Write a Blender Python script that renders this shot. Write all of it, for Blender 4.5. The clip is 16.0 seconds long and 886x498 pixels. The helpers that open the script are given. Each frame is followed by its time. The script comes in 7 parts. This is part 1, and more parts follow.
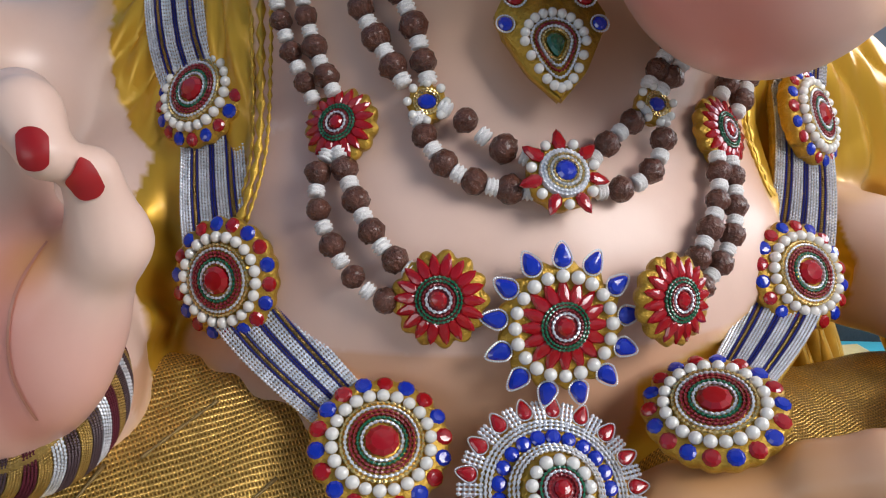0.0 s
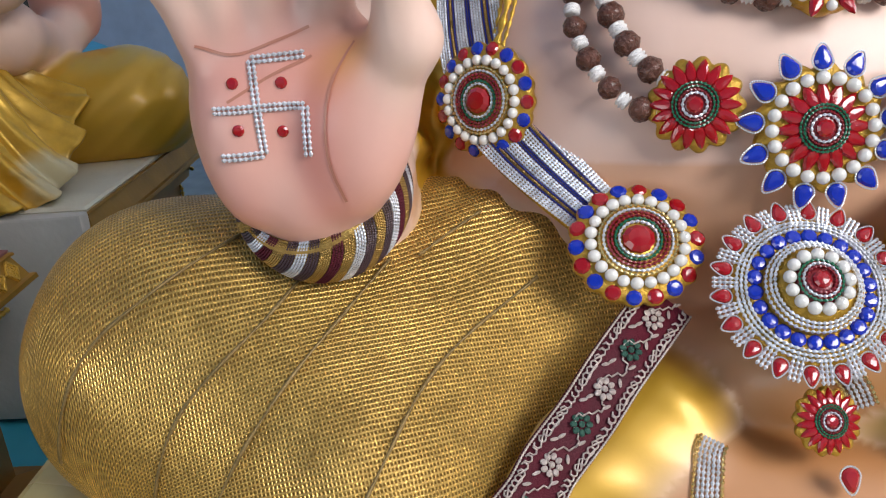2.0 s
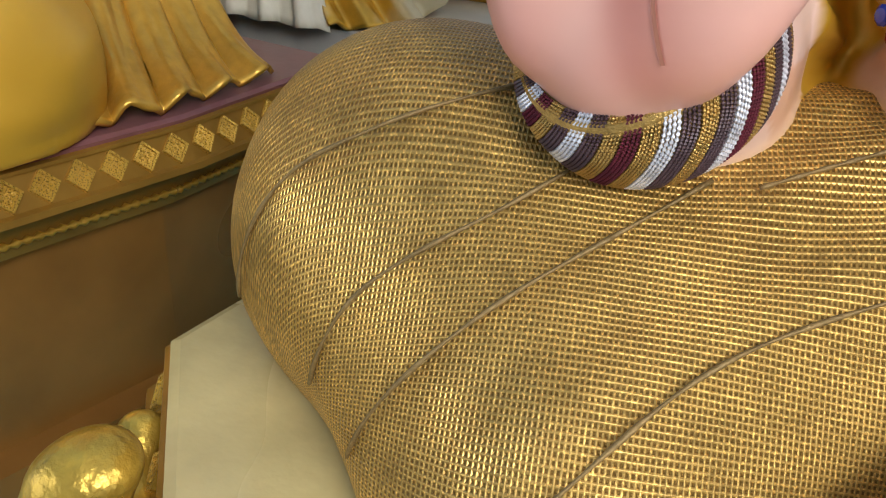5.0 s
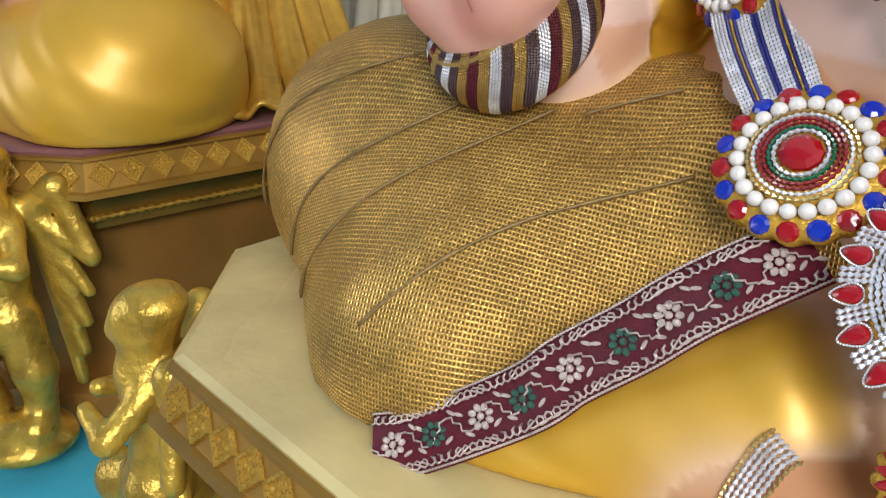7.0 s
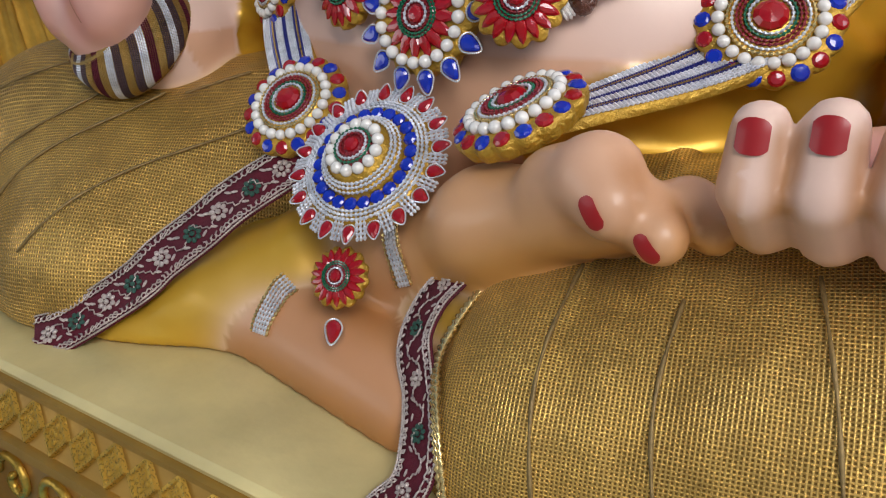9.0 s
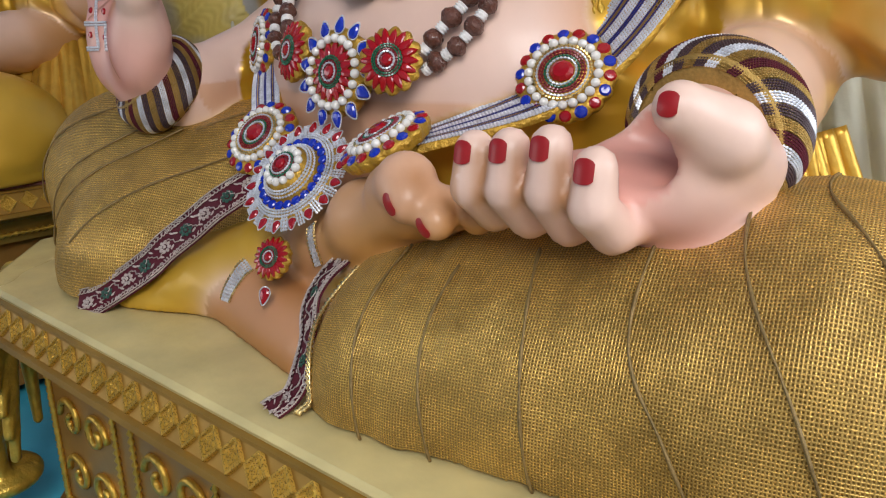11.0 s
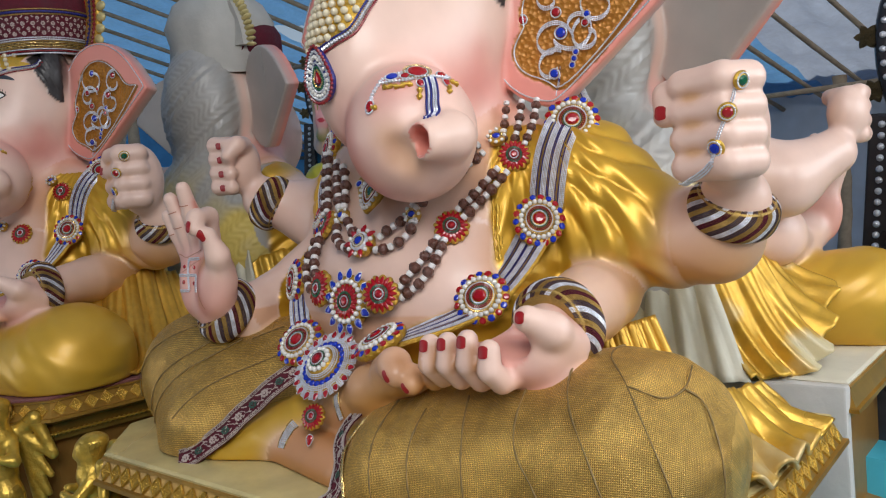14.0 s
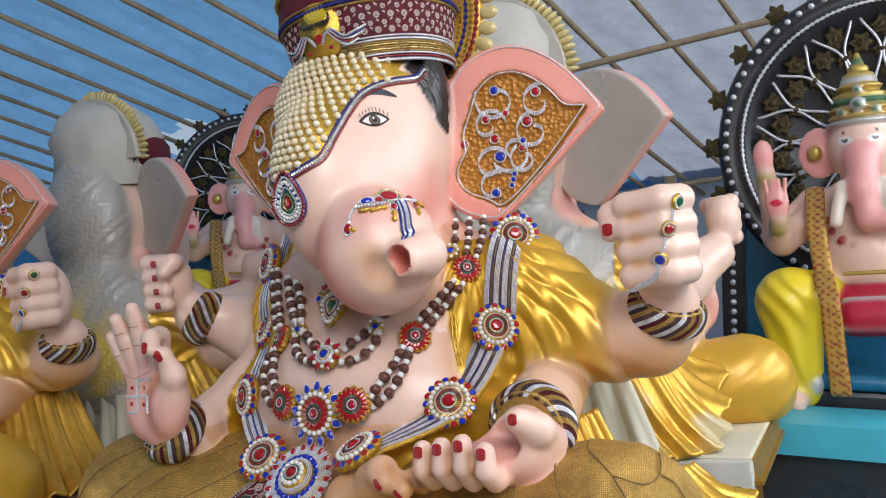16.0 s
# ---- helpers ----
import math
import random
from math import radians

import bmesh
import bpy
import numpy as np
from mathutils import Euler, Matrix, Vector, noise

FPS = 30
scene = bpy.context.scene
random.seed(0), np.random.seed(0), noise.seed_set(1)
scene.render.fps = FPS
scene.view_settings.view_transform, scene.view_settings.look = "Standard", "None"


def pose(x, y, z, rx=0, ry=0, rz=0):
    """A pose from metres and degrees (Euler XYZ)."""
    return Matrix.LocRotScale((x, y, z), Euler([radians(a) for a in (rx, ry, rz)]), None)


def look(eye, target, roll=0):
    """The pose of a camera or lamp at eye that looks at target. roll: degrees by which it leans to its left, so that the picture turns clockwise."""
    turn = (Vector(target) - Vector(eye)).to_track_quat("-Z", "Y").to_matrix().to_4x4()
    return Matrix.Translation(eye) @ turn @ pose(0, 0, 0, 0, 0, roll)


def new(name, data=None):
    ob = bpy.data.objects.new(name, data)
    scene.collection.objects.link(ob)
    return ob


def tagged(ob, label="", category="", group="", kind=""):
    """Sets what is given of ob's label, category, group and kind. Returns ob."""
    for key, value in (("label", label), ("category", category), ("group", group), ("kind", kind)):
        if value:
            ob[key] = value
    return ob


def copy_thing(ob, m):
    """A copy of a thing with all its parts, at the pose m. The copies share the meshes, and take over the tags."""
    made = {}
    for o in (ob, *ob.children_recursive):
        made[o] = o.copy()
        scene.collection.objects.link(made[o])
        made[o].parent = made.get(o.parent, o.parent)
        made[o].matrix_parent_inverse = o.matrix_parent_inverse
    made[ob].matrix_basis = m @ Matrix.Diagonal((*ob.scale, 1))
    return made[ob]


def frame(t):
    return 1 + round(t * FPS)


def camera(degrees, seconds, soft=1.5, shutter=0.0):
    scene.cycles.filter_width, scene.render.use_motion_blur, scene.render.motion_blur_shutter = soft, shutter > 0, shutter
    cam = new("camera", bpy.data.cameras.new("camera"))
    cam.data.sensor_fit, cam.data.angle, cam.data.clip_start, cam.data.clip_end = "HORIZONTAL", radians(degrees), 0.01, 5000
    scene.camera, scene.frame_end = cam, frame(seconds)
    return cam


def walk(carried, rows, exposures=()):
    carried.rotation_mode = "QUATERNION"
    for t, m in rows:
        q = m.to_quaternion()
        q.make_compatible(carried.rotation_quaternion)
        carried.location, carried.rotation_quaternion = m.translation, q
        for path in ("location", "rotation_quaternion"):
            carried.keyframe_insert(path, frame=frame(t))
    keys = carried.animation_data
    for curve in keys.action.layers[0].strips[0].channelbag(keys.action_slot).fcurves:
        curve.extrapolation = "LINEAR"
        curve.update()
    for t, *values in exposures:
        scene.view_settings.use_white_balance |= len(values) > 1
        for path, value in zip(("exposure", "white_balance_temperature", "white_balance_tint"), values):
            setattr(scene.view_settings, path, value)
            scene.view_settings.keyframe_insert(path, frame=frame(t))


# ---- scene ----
cam = camera(55.1, 16.0, soft=1.1)
PATH = [
    (0, (-0.014, -0.163, 1.545), (0.037, 1.729, 0.996), -0.1),
    (0.5, (0.005, -0.221, 1.516), (0.056, 1.668, 0.957), -2.0),
    (1, (0.005, -0.255, 1.491), (0.030, 1.616, 0.873), -2.9),
    (1.5, (-0.047, -0.266, 1.478), (-0.161, 1.579, 0.795), -3.8),
    (2, (-0.082, -0.262, 1.464), (-0.457, 1.538, 0.754), -4.7),
    (2.5, (-0.132, -0.248, 1.468), (-0.716, 1.484, 0.734), -4.5),
    (3, (-0.155, -0.240, 1.461), (-0.855, 1.445, 0.716), -3.8),
    (3.5, (-0.156, -0.213, 1.454), (-0.920, 1.436, 0.695), -3.6),
    (4, (-0.158, -0.124, 1.434), (-1.008, 1.461, 0.630), -1.4),
    (4.2, (-0.154, -0.079, 1.412), (-1.048, 1.471, 0.586), -0.1),
    (6.3, (0.082, 0.025, 1.336), (-1.274, 1.128, 0.428), 2.2),
    (6.5, (0.138, 0.017, 1.336), (-1.261, 1.097, 0.466), 1.7),
    (7, (0.272, -0.019, 1.330), (-1.182, 1.063, 0.557), 0.7),
    (7.5, (0.365, -0.040, 1.313), (-1.061, 1.144, 0.646), 1.1),
    (8, (0.489, -0.059, 1.313), (-0.824, 1.262, 0.668), 1.2),
    (8.5, (0.591, -0.066, 1.316), (-0.640, 1.317, 0.643), 0.2),
    (9, (0.721, -0.065, 1.321), (-0.506, 1.325, 0.650), -0.5),
    (9.5, (0.875, -0.071, 1.336), (-0.411, 1.281, 0.703), -1.8),
    (10, (0.966, -0.072, 1.352), (-0.380, 1.230, 0.740), -2.8),
    (10.2, (0.983, -0.071, 1.351), (-0.382, 1.212, 0.742), -2.8),
    (12.3, (1.507, -0.225, 1.412), (-0.031, 0.924, 0.968), -1.4),
    (12.5, (1.552, -0.240, 1.423), (-0.014, 0.888, 1.020), -1.7),
    (13, (1.695, -0.289, 1.473), (0.083, 0.805, 1.186), -1.8),
    (13.5, (1.769, -0.424, 1.492), (0.202, 0.752, 1.286), -2.8),
    (14, (1.734, -0.605, 1.525), (0.303, 0.739, 1.358), -4.9),
    (14.5, (1.678, -0.715, 1.551), (0.411, 0.788, 1.424), -6.2),
    (15, (1.598, -0.774, 1.597), (0.417, 0.803, 1.530), -6.9),
    (15.5, (1.580, -0.833, 1.603), (0.423, 0.762, 1.582), -7.2),
    (16, (1.602, -0.910, 1.601), (0.471, 0.703, 1.614), -6.6),
]
EXPOSURE = [(0, -0.42), (1.5, -0.18), (3.5, 0.14), (7, 0.02), (8, -0.1), (9, -0.58), (10.2, -0.64), (12.5, -0.72), (14, -0.8), (16, -0.6)]
walk(cam, [(t, look(eye, target, roll)) for t, eye, target, roll in PATH], EXPOSURE)

# ---- light ----
world = bpy.data.worlds.new("sky")
scene.world = world
world.use_nodes = True
sky = world.node_tree.nodes.new("ShaderNodeTexSky")
sky.sky_type, sky.sun_disc = "NISHITA", False
sky.sun_elevation, sky.sun_rotation = radians(50), radians(-30)
world.node_tree.links.new(sky.outputs[0], world.node_tree.nodes["Background"].inputs[0])
world.node_tree.nodes["Background"].inputs[1].default_value = 0.10
sun_data = bpy.data.lights.new("sun", "SUN")
sun_data.energy, sun_data.angle, sun_data.color = 4.0, radians(3), (1.0, 0.96, 0.9)
sun = new("sun", sun_data)
sun.matrix_world = look((-3.0, 5.0, 7), (0, 0, 0))
# daylight through the open front of the shed
opening = bpy.data.lights.new("front_opening", "AREA")
opening.shape, opening.size, opening.size_y, opening.energy, opening.color = "RECTANGLE", 2.4, 2.0, 280, (1.0, 0.98, 0.97)
front = new("front_opening", opening)
front.matrix_world = look((3.4, -2.0, 3.9), (0.0, 0.7, 1.2))
# fill lamp added at the right rear to brighten the alley between the statues
rear_data = bpy.data.lights.new("rear_opening", "AREA")
rear_data.shape, rear_data.size, rear_data.size_y, rear_data.energy, rear_data.color = "RECTANGLE", 4.0, 2.0, 235, (0.88, 0.94, 1.0)
rear = new("rear_opening", rear_data)
rear.matrix_world = look((4.0, 2.6, 2.7), (-1.2, 1.6, 1.2))

# fill lamp added low at the front left to brighten the left thrones
side_data = bpy.data.lights.new("side_opening", "AREA")
side_data.shape, side_data.size, side_data.size_y, side_data.energy, side_data.color = "RECTANGLE", 3.0, 1.6, 48, (0.95, 0.97, 1.0)
side_lamp = new("side_opening", side_data)
side_lamp.matrix_world = look((-3.4, -3.4, 1.7), (-1.0, 0.2, 0.7))

# ---- materials ----
def material(name, colour, rough=0.5, metal=0.0, scale=30.0, amount=0.25, bump=0.15, bump_scale=None, attr=None, coat=0.0, spec=0.5):
    """Node material: base colour broken up at two scales, with fine relief."""
    m = bpy.data.materials.new(name)
    m.use_nodes = True
    nt = m.node_tree
    bsdf = nt.nodes["Principled BSDF"]
    link = nt.links.new
    tc = nt.nodes.new("ShaderNodeTexCoord")
    n1 = nt.nodes.new("ShaderNodeTexNoise")
    n1.inputs["Scale"].default_value, n1.inputs["Detail"].default_value = scale, 5
    n2 = nt.nodes.new("ShaderNodeTexNoise")
    n2.inputs["Scale"].default_value, n2.inputs["Detail"].default_value = scale / 7, 3
    link(tc.outputs["Object"], n1.inputs["Vector"])
    link(tc.outputs["Object"], n2.inputs["Vector"])
    add = nt.nodes.new("ShaderNodeMath")
    add.operation = "ADD"
    link(n1.outputs["Fac"], add.inputs[0])
    link(n2.outputs["Fac"], add.inputs[1])
    mr = nt.nodes.new("ShaderNodeMapRange")
    mr.inputs[1].default_value, mr.inputs[2].default_value = 0.6, 1.4
    mr.inputs[3].default_value, mr.inputs[4].default_value = 1 - amount, 1 + amount * 0.6
    link(add.outputs[0], mr.inputs[0])
    mul = nt.nodes.new("ShaderNodeVectorMath")
    mul.operation = "SCALE"
    if attr:
        at = nt.nodes.new("ShaderNodeAttribute")
        at.attribute_name = attr
        link(at.outputs["Color"], mul.inputs[0])
    else:
        mul.inputs[0].default_value = colour
    link(mr.outputs[0], mul.inputs["Scale"])
    link(mul.outputs[0], bsdf.inputs["Base Color"])
    rr = nt.nodes.new("ShaderNodeMapRange")
    rr.inputs[1].default_value, rr.inputs[2].default_value = 0.35, 0.65
    rr.inputs[3].default_value, rr.inputs[4].default_value = rough * 0.85, min(1, rough * 1.2)
    link(n2.outputs["Fac"], rr.inputs[0])
    link(rr.outputs[0], bsdf.inputs["Roughness"])
    bsdf.inputs["Metallic"].default_value = metal
    bsdf.inputs["Specular IOR Level"].default_value = spec
    bsdf.inputs["Coat Weight"].default_value = coat
    bsdf.inputs["Coat Roughness"].default_value = 0.15
    if bump:
        n3 = nt.nodes.new("ShaderNodeTexNoise")
        n3.inputs["Scale"].default_value, n3.inputs["Detail"].default_value = bump_scale or scale * 3, 4
        link(tc.outputs["Object"], n3.inputs["Vector"])
        bp = nt.nodes.new("ShaderNodeBump")
        bp.inputs["Strength"].default_value, bp.inputs["Distance"].default_value = bump, 0.004
        link(n3.outputs["Fac"], bp.inputs["Height"])
        link(bp.outputs[0], bsdf.inputs["Normal"])
    return m


def painted_statue():
    """Statue paint: pigment from the mesh's paint attribute, gilt parts metallic."""
    m = material("statue_paint", (1, 1, 1), 0.42, 0, 9, 0.12, 0.10, 26, attr="paint", coat=0.20)
    nt = m.node_tree
    at = nt.nodes.new("ShaderNodeAttribute")
    at.attribute_name = "gilt"
    bsdf = nt.nodes["Principled BSDF"]
    nt.links.new(at.outputs["Fac"], bsdf.inputs["Metallic"])
    # beaten relief on the ear panels
    rel = nt.nodes.new("ShaderNodeAttribute")
    rel.attribute_name = "relief"
    tc = nt.nodes.new("ShaderNodeTexCoord")
    vo = nt.nodes.new("ShaderNodeTexVoronoi")
    vo.inputs["Scale"].default_value = 75
    nt.links.new(tc.outputs["Object"], vo.inputs["Vector"])
    bp = nt.nodes.new("ShaderNodeBump")
    bp.inputs["Distance"].default_value = 0.006
    nt.links.new(rel.outputs["Fac"], bp.inputs["Strength"])
    nt.links.new(vo.outputs["Distance"], bp.inputs["Height"])
    nt.links.new(bsdf.inputs["Normal"].links[0].from_socket, bp.inputs["Normal"])
    nt.links.new(bp.outputs[0], bsdf.inputs["Normal"])
    return m


M = {}
M["statue"] = painted_statue()
M["gold"] = material("gold_paint", (0.62, 0.36, 0.05), 0.33, 0.55, 40, 0.25, 0.3, 90)
M["gold_relief"] = material("gilded_relief", (0.66, 0.40, 0.06), 0.3, 0.7, 60, 0.3, 0.5, 160)
M["bronze"] = material("brown_gold_panel", (0.37, 0.18, 0.04), 0.32, 0.4, 6, 0.4, 0.1, 40)
M["cream"] = material("pale_yellow_paint", (0.66, 0.54, 0.24), 0.28, 0.05, 6, 0.5, 0.4, 22)
M["plum"] = material("plum_paint", (0.22, 0.09, 0.09), 0.4, 0.1, 12, 0.3, 0.15)
M["blue"] = material("turquoise_paint", (0.06, 0.42, 0.55), 0.45, 0, 6, 0.25, 0.2)
M["concrete"] = material("concrete", (0.30, 0.29, 0.28), 0.85, 0, 5, 0.35, 0.5, 60)
M["plaster"] = material("raw_plaster", (0.50, 0.48, 0.44), 0.85, 0, 6, 0.25, 0.6, 35)
M["pale_plaster"] = material("pale_sprayed_plaster", (0.70, 0.66, 0.52), 0.7, 0, 4, 0.35, 0.5, 30)
M["black"] = material("black_lacquer", (0.025, 0.025, 0.03), 0.3, 0, 30, 0.4, 0.4, 80)
M["tarp"] = material("white_tarpaulin", (0.50, 0.54, 0.62), 0.6, 0, 5, 0.22, 0.7, 7)
M["blue_tarp"] = material("blue_tarpaulin", (0.10, 0.34, 0.62), 0.55, 0, 5, 0.35, 0.7, 8)
M["bamboo"] = material("bamboo", (0.40, 0.30, 0.20), 0.6, 0, 20, 0.35, 0.3)

# ---- the row of statues stands on a low plinth, turned by seven degrees ----
ROW = pose(0.11, 0.60, 0.872, 0, 0, 7)


def part(name, bm, mat, parent=None, label="", smooth=True, m=None):
    """Link a bmesh as one mesh object, under a thing if given."""
    me = bpy.data.meshes.new(name)
    bm.to_mesh(me)
    bm.free()
    if smooth:
        me.shade_smooth()
    if mat:
        me.materials.append(mat)
    ob = new(name, me)
    if parent:
        ob.parent = parent
    if m is not None:
        ob.matrix_basis = m
    if label:
        ob["label"] = label
    return ob


def thing(name, label, category, m=ROW, group="", kind=""):
    ob = new(name)
    ob.matrix_basis = m
    return tagged(ob, label, category, group, kind)


def box(bm, lo, hi, bevel=0.0):
    c, s = [(a + b) / 2 for a, b in zip(lo, hi)], [b - a for a, b in zip(lo, hi)]
    g = bmesh.ops.create_cube(bm, size=1, matrix=Matrix.Translation(c) @ Matrix.Diagonal((*s, 1)))
    if bevel:
        edges = {e for v in g["verts"] for e in v.link_edges}
        bmesh.ops.bevel(bm, geom=list(edges), offset=bevel, segments=2, affect="EDGES", profile=0.5)


def ball(bm, c, r, seg=12, rings=8, m=None):
    r = r if isinstance(r, (tuple, list)) else (r, r, r)
    mm = (m if m is not None else Matrix.Translation(c)) @ Matrix.Diagonal((*r, 1))
    bmesh.ops.create_uvsphere(bm, u_segments=seg, v_segments=rings, radius=1, matrix=mm)


def tube(bm, pts, r, seg=8, closed=False, flat=1.0):
    """A round rod through the points; r a number or one per point."""
    pts = [Vector(p) for p in pts]
    n = len(pts)
    rad = r if isinstance(r, (list, tuple)) else [r] * n
    rings, up = [], None
    for i, p in enumerate(pts):
        a = pts[(i - 1) % n] if closed or i else p
        b = pts[(i + 1) % n] if closed or i < n - 1 else p
        d = (b - a).normalized()
        if up is None:
            up = d.orthogonal().normalized()
        up = (up - d * up.dot(d)).normalized()
        side = d.cross(up)
        rings.append([bm.verts.new(p + (up * math.cos(q) * flat + side * math.sin(q)) * rad[i]) for q in [2 * math.pi * k / seg for k in range(seg)]])
    m = n if closed else n - 1
    for i in range(m):
        A, B = rings[i], rings[(i + 1) % n]
        for k in range(seg):
            bm.faces.new((A[k], A[(k + 1) % seg], B[(k + 1) % seg], B[k]))
    if not closed:
        bm.faces.new(rings[0][::-1])
        bm.faces.new(rings[-1])


def lathe(bm, profile, seg=32, m=Matrix()):
    """Turn (radius, height) pairs about the local z axis."""
    rings = []
    for r, z in profile:
        if r < 1e-5:
            rings.append([bm.verts.new(m @ Vector((0, 0, z)))])
        else:
            rings.append([bm.verts.new(m @ Vector((r * math.cos(2 * math.pi * k / seg), r * math.sin(2 * math.pi * k / seg), z))) for k in range(seg)])
    for A, B in zip(rings, rings[1:]):
        for k in range(seg):
            j = (k + 1) % seg
            if len(A) == 1 and len(B) == 1:
                continue
            if len(A) == 1:
                bm.faces.new((A[0], B[j], B[k]))
            elif len(B) == 1:
                bm.faces.new((A[k], A[j], B[0]))
            else:
                bm.faces.new((A[k], A[j], B[j], B[k]))


def prism(bm, outline, z0, z1):
    lo = [bm.verts.new((x, y, z0)) for x, y in outline]
    hi = [bm.verts.new((x, y, z1)) for x, y in outline]
    n = len(outline)
    for i in range(n):
        bm.faces.new((lo[i], lo[(i + 1) % n], hi[(i + 1) % n], hi[i]))
    bm.faces.new(hi)
    bm.faces.new(lo[::-1])


def spline(pts, n):
    """Catmull-Rom through the points, n samples evenly by length."""
    P = [Vector(p) for p in pts]
    P = [P[0] * 2 - P[1]] + P + [P[-1] * 2 - P[-2]]
    out = []
    for i in range(1, len(P) - 2):
        for k in range(16):
            t = k / 16
            a, b, c, d = P[i - 1:i + 3]
            out.append(0.5 * ((2 * b) + (c - a) * t + (2 * a - 5 * b + 4 * c - d) * t * t + (3 * b - a - 3 * c + d) * t ** 3))
    out.append(P[-2])
    L = [0]
    for a, b in zip(out, out[1:]):
        L.append(L[-1] + (b - a).length)
    res, j = [], 0
    for k in range(n):
        s = L[-1] * k / (n - 1)
        while j < len(L) - 2 and L[j + 1] < s:
            j += 1
        f = (s - L[j]) / max(1e-9, L[j + 1] - L[j])
        res.append(out[j].lerp(out[j + 1], min(1, f)))
    return res


# ---- sculpting: smooth unions of capsules and ellipsoids, meshed on a grid ----
class Clay:
    def __init__(self, lo, hi, step):
        self.lo, self.step = np.array(lo), step
        self.n = np.ceil((np.array(hi) - self.lo) / step).astype(int) + 1
        self.prims = []

    def cap(self, a, b, ra, rb=None, k=0.02, paint=None, cut=False):
        a, b = np.array(a, float), np.array(b, float)
        rb = ra if rb is None else rb
        r = max(ra, rb)
        self.prims.append(("cap", (a, b, ra, rb), np.minimum(a, b) - r, np.maximum(a, b) + r, k, paint, cut))

    def path(self, pts, rads, k=0.02, paint=None, cut=False):
        for (p, q), (r, s) in zip(zip(pts, pts[1:]), zip(rads, rads[1:])):
            self.cap(p, q, r, s, k, paint, cut)

    def ell(self, c, r, k=0.03, paint=None, cut=False, rot=None):
        c, r = np.array(c, float), np.array(r, float)
        R = np.array(Euler([radians(q) for q in rot]).to_matrix()) if rot else None
        w = np.full(3, r.max()) if rot else r
        self.prims.append(("ell", (c, r, R), c - w, c + w, k, paint, cut))

    def plate(self, origin, ux, uy, outline, thick, k=0.01, paint=None, cut=False):
        """A flat plate: the outline in the plane of ux and uy, rounded at the rim."""
        o, ux, uy = (np.array(q, float) for q in (origin, ux, uy))
        pts = np.array([o + a * ux + b * uy for a, b in outline])
        self.prims.append(("plate", (o, ux, uy, np.cross(ux, uy), np.array(outline, float), thick), pts.min(0) - thick, pts.max(0) + thick, k, paint, cut))

    @staticmethod
    def dist(kind, g, p):
        if kind == "plate":
            o, ux, uy, uz, poly, thick = g
            q = np.stack([(p - o) @ ux, (p - o) @ uy], -1)
            d2, inside = np.full(q.shape[:-1], 9.0), np.zeros(q.shape[:-1], bool)
            for a, b in zip(poly, np.roll(poly, -1, 0)):
                e, w = b - a, q - a
                t = np.clip((w @ e) / (e @ e), 0, 1)
                d2 = np.minimum(d2, ((w - t[..., None] * e) ** 2).sum(-1))
                cross = (a[1] > q[..., 1]) != (b[1] > q[..., 1])
                xs = a[0] + (q[..., 1] - a[1]) / (e[1] if abs(e[1]) > 1e-9 else 1e-9) * e[0]
                inside ^= cross & (q[..., 0] < xs)
            d = np.sqrt(d2) * np.where(inside, -1, 1)
            h = np.abs((p - o) @ uz) - thick
            return np.minimum(np.maximum(d, h), 0) + np.sqrt(np.maximum(d, 0) ** 2 + np.maximum(h, 0) ** 2) - 0.004
        if kind == "cap":
            a, b, ra, rb = g
            d = b - a
            t = np.clip(((p - a) @ d) / max(1e-12, d @ d), 0, 1)
            return np.linalg.norm(p - a - t[..., None] * d, axis=-1) - (ra + (rb - ra) * t)
        c, r, R = g
        q = p - c
        if R is not None:
            q = q @ R
        k0 = np.linalg.norm(q / r, axis=-1)
        k1 = np.linalg.norm(q / (r * r), axis=-1)
        return k0 * (k0 - 1) / np.maximum(k1, 1e-9)

    def value(self, p):
        """Distance to the clay at points."""
        d = np.full(len(p), 0.3)
        a, b = p.min(0), p.max(0)
        for kind, g, lo, hi, k, paint, cut in self.prims:
            w = k + 0.06
            if (lo[0] - w > b[0] or hi[0] + w < a[0] or lo[1] - w > b[1] or hi[1] + w < a[1] or lo[2] - w > b[2] or hi[2] + w < a[2]):
                continue
            d = self.blend(d, self.dist(kind, g, p), k, cut)
        return d

    @staticmethod
    def blend(d, e, k, cut):
        if cut:
            h = np.maximum(k - np.abs(d + e), 0) / k
            return np.maximum(d, -e) + h * h * k / 4
        h = np.maximum(k - np.abs(d - e), 0) / k
        return np.minimum(d, e) - h * h * k / 4

    def field(self):
        F = np.full(self.n, 0.3, np.float32)
        for kind, g, lo, hi, k, paint, cut in self.prims:
            i0 = np.maximum(((lo - k - 0.05 - self.lo) / self.step).astype(int), 0)
            i1 = np.minimum(((hi + k + 0.05 - self.lo) / self.step).astype(int) + 2, self.n)
            if (i1 <= i0).any():
                continue
            ax = [self.lo[q] + np.arange(i0[q], i1[q]) * self.step for q in range(3)]
            p = np.stack(np.meshgrid(*ax, indexing="ij"), -1)
            s = tuple(slice(a, b) for a, b in zip(i0, i1))
            F[s] = self.blend(F[s], self.dist(kind, g, p), k, cut)
        return F

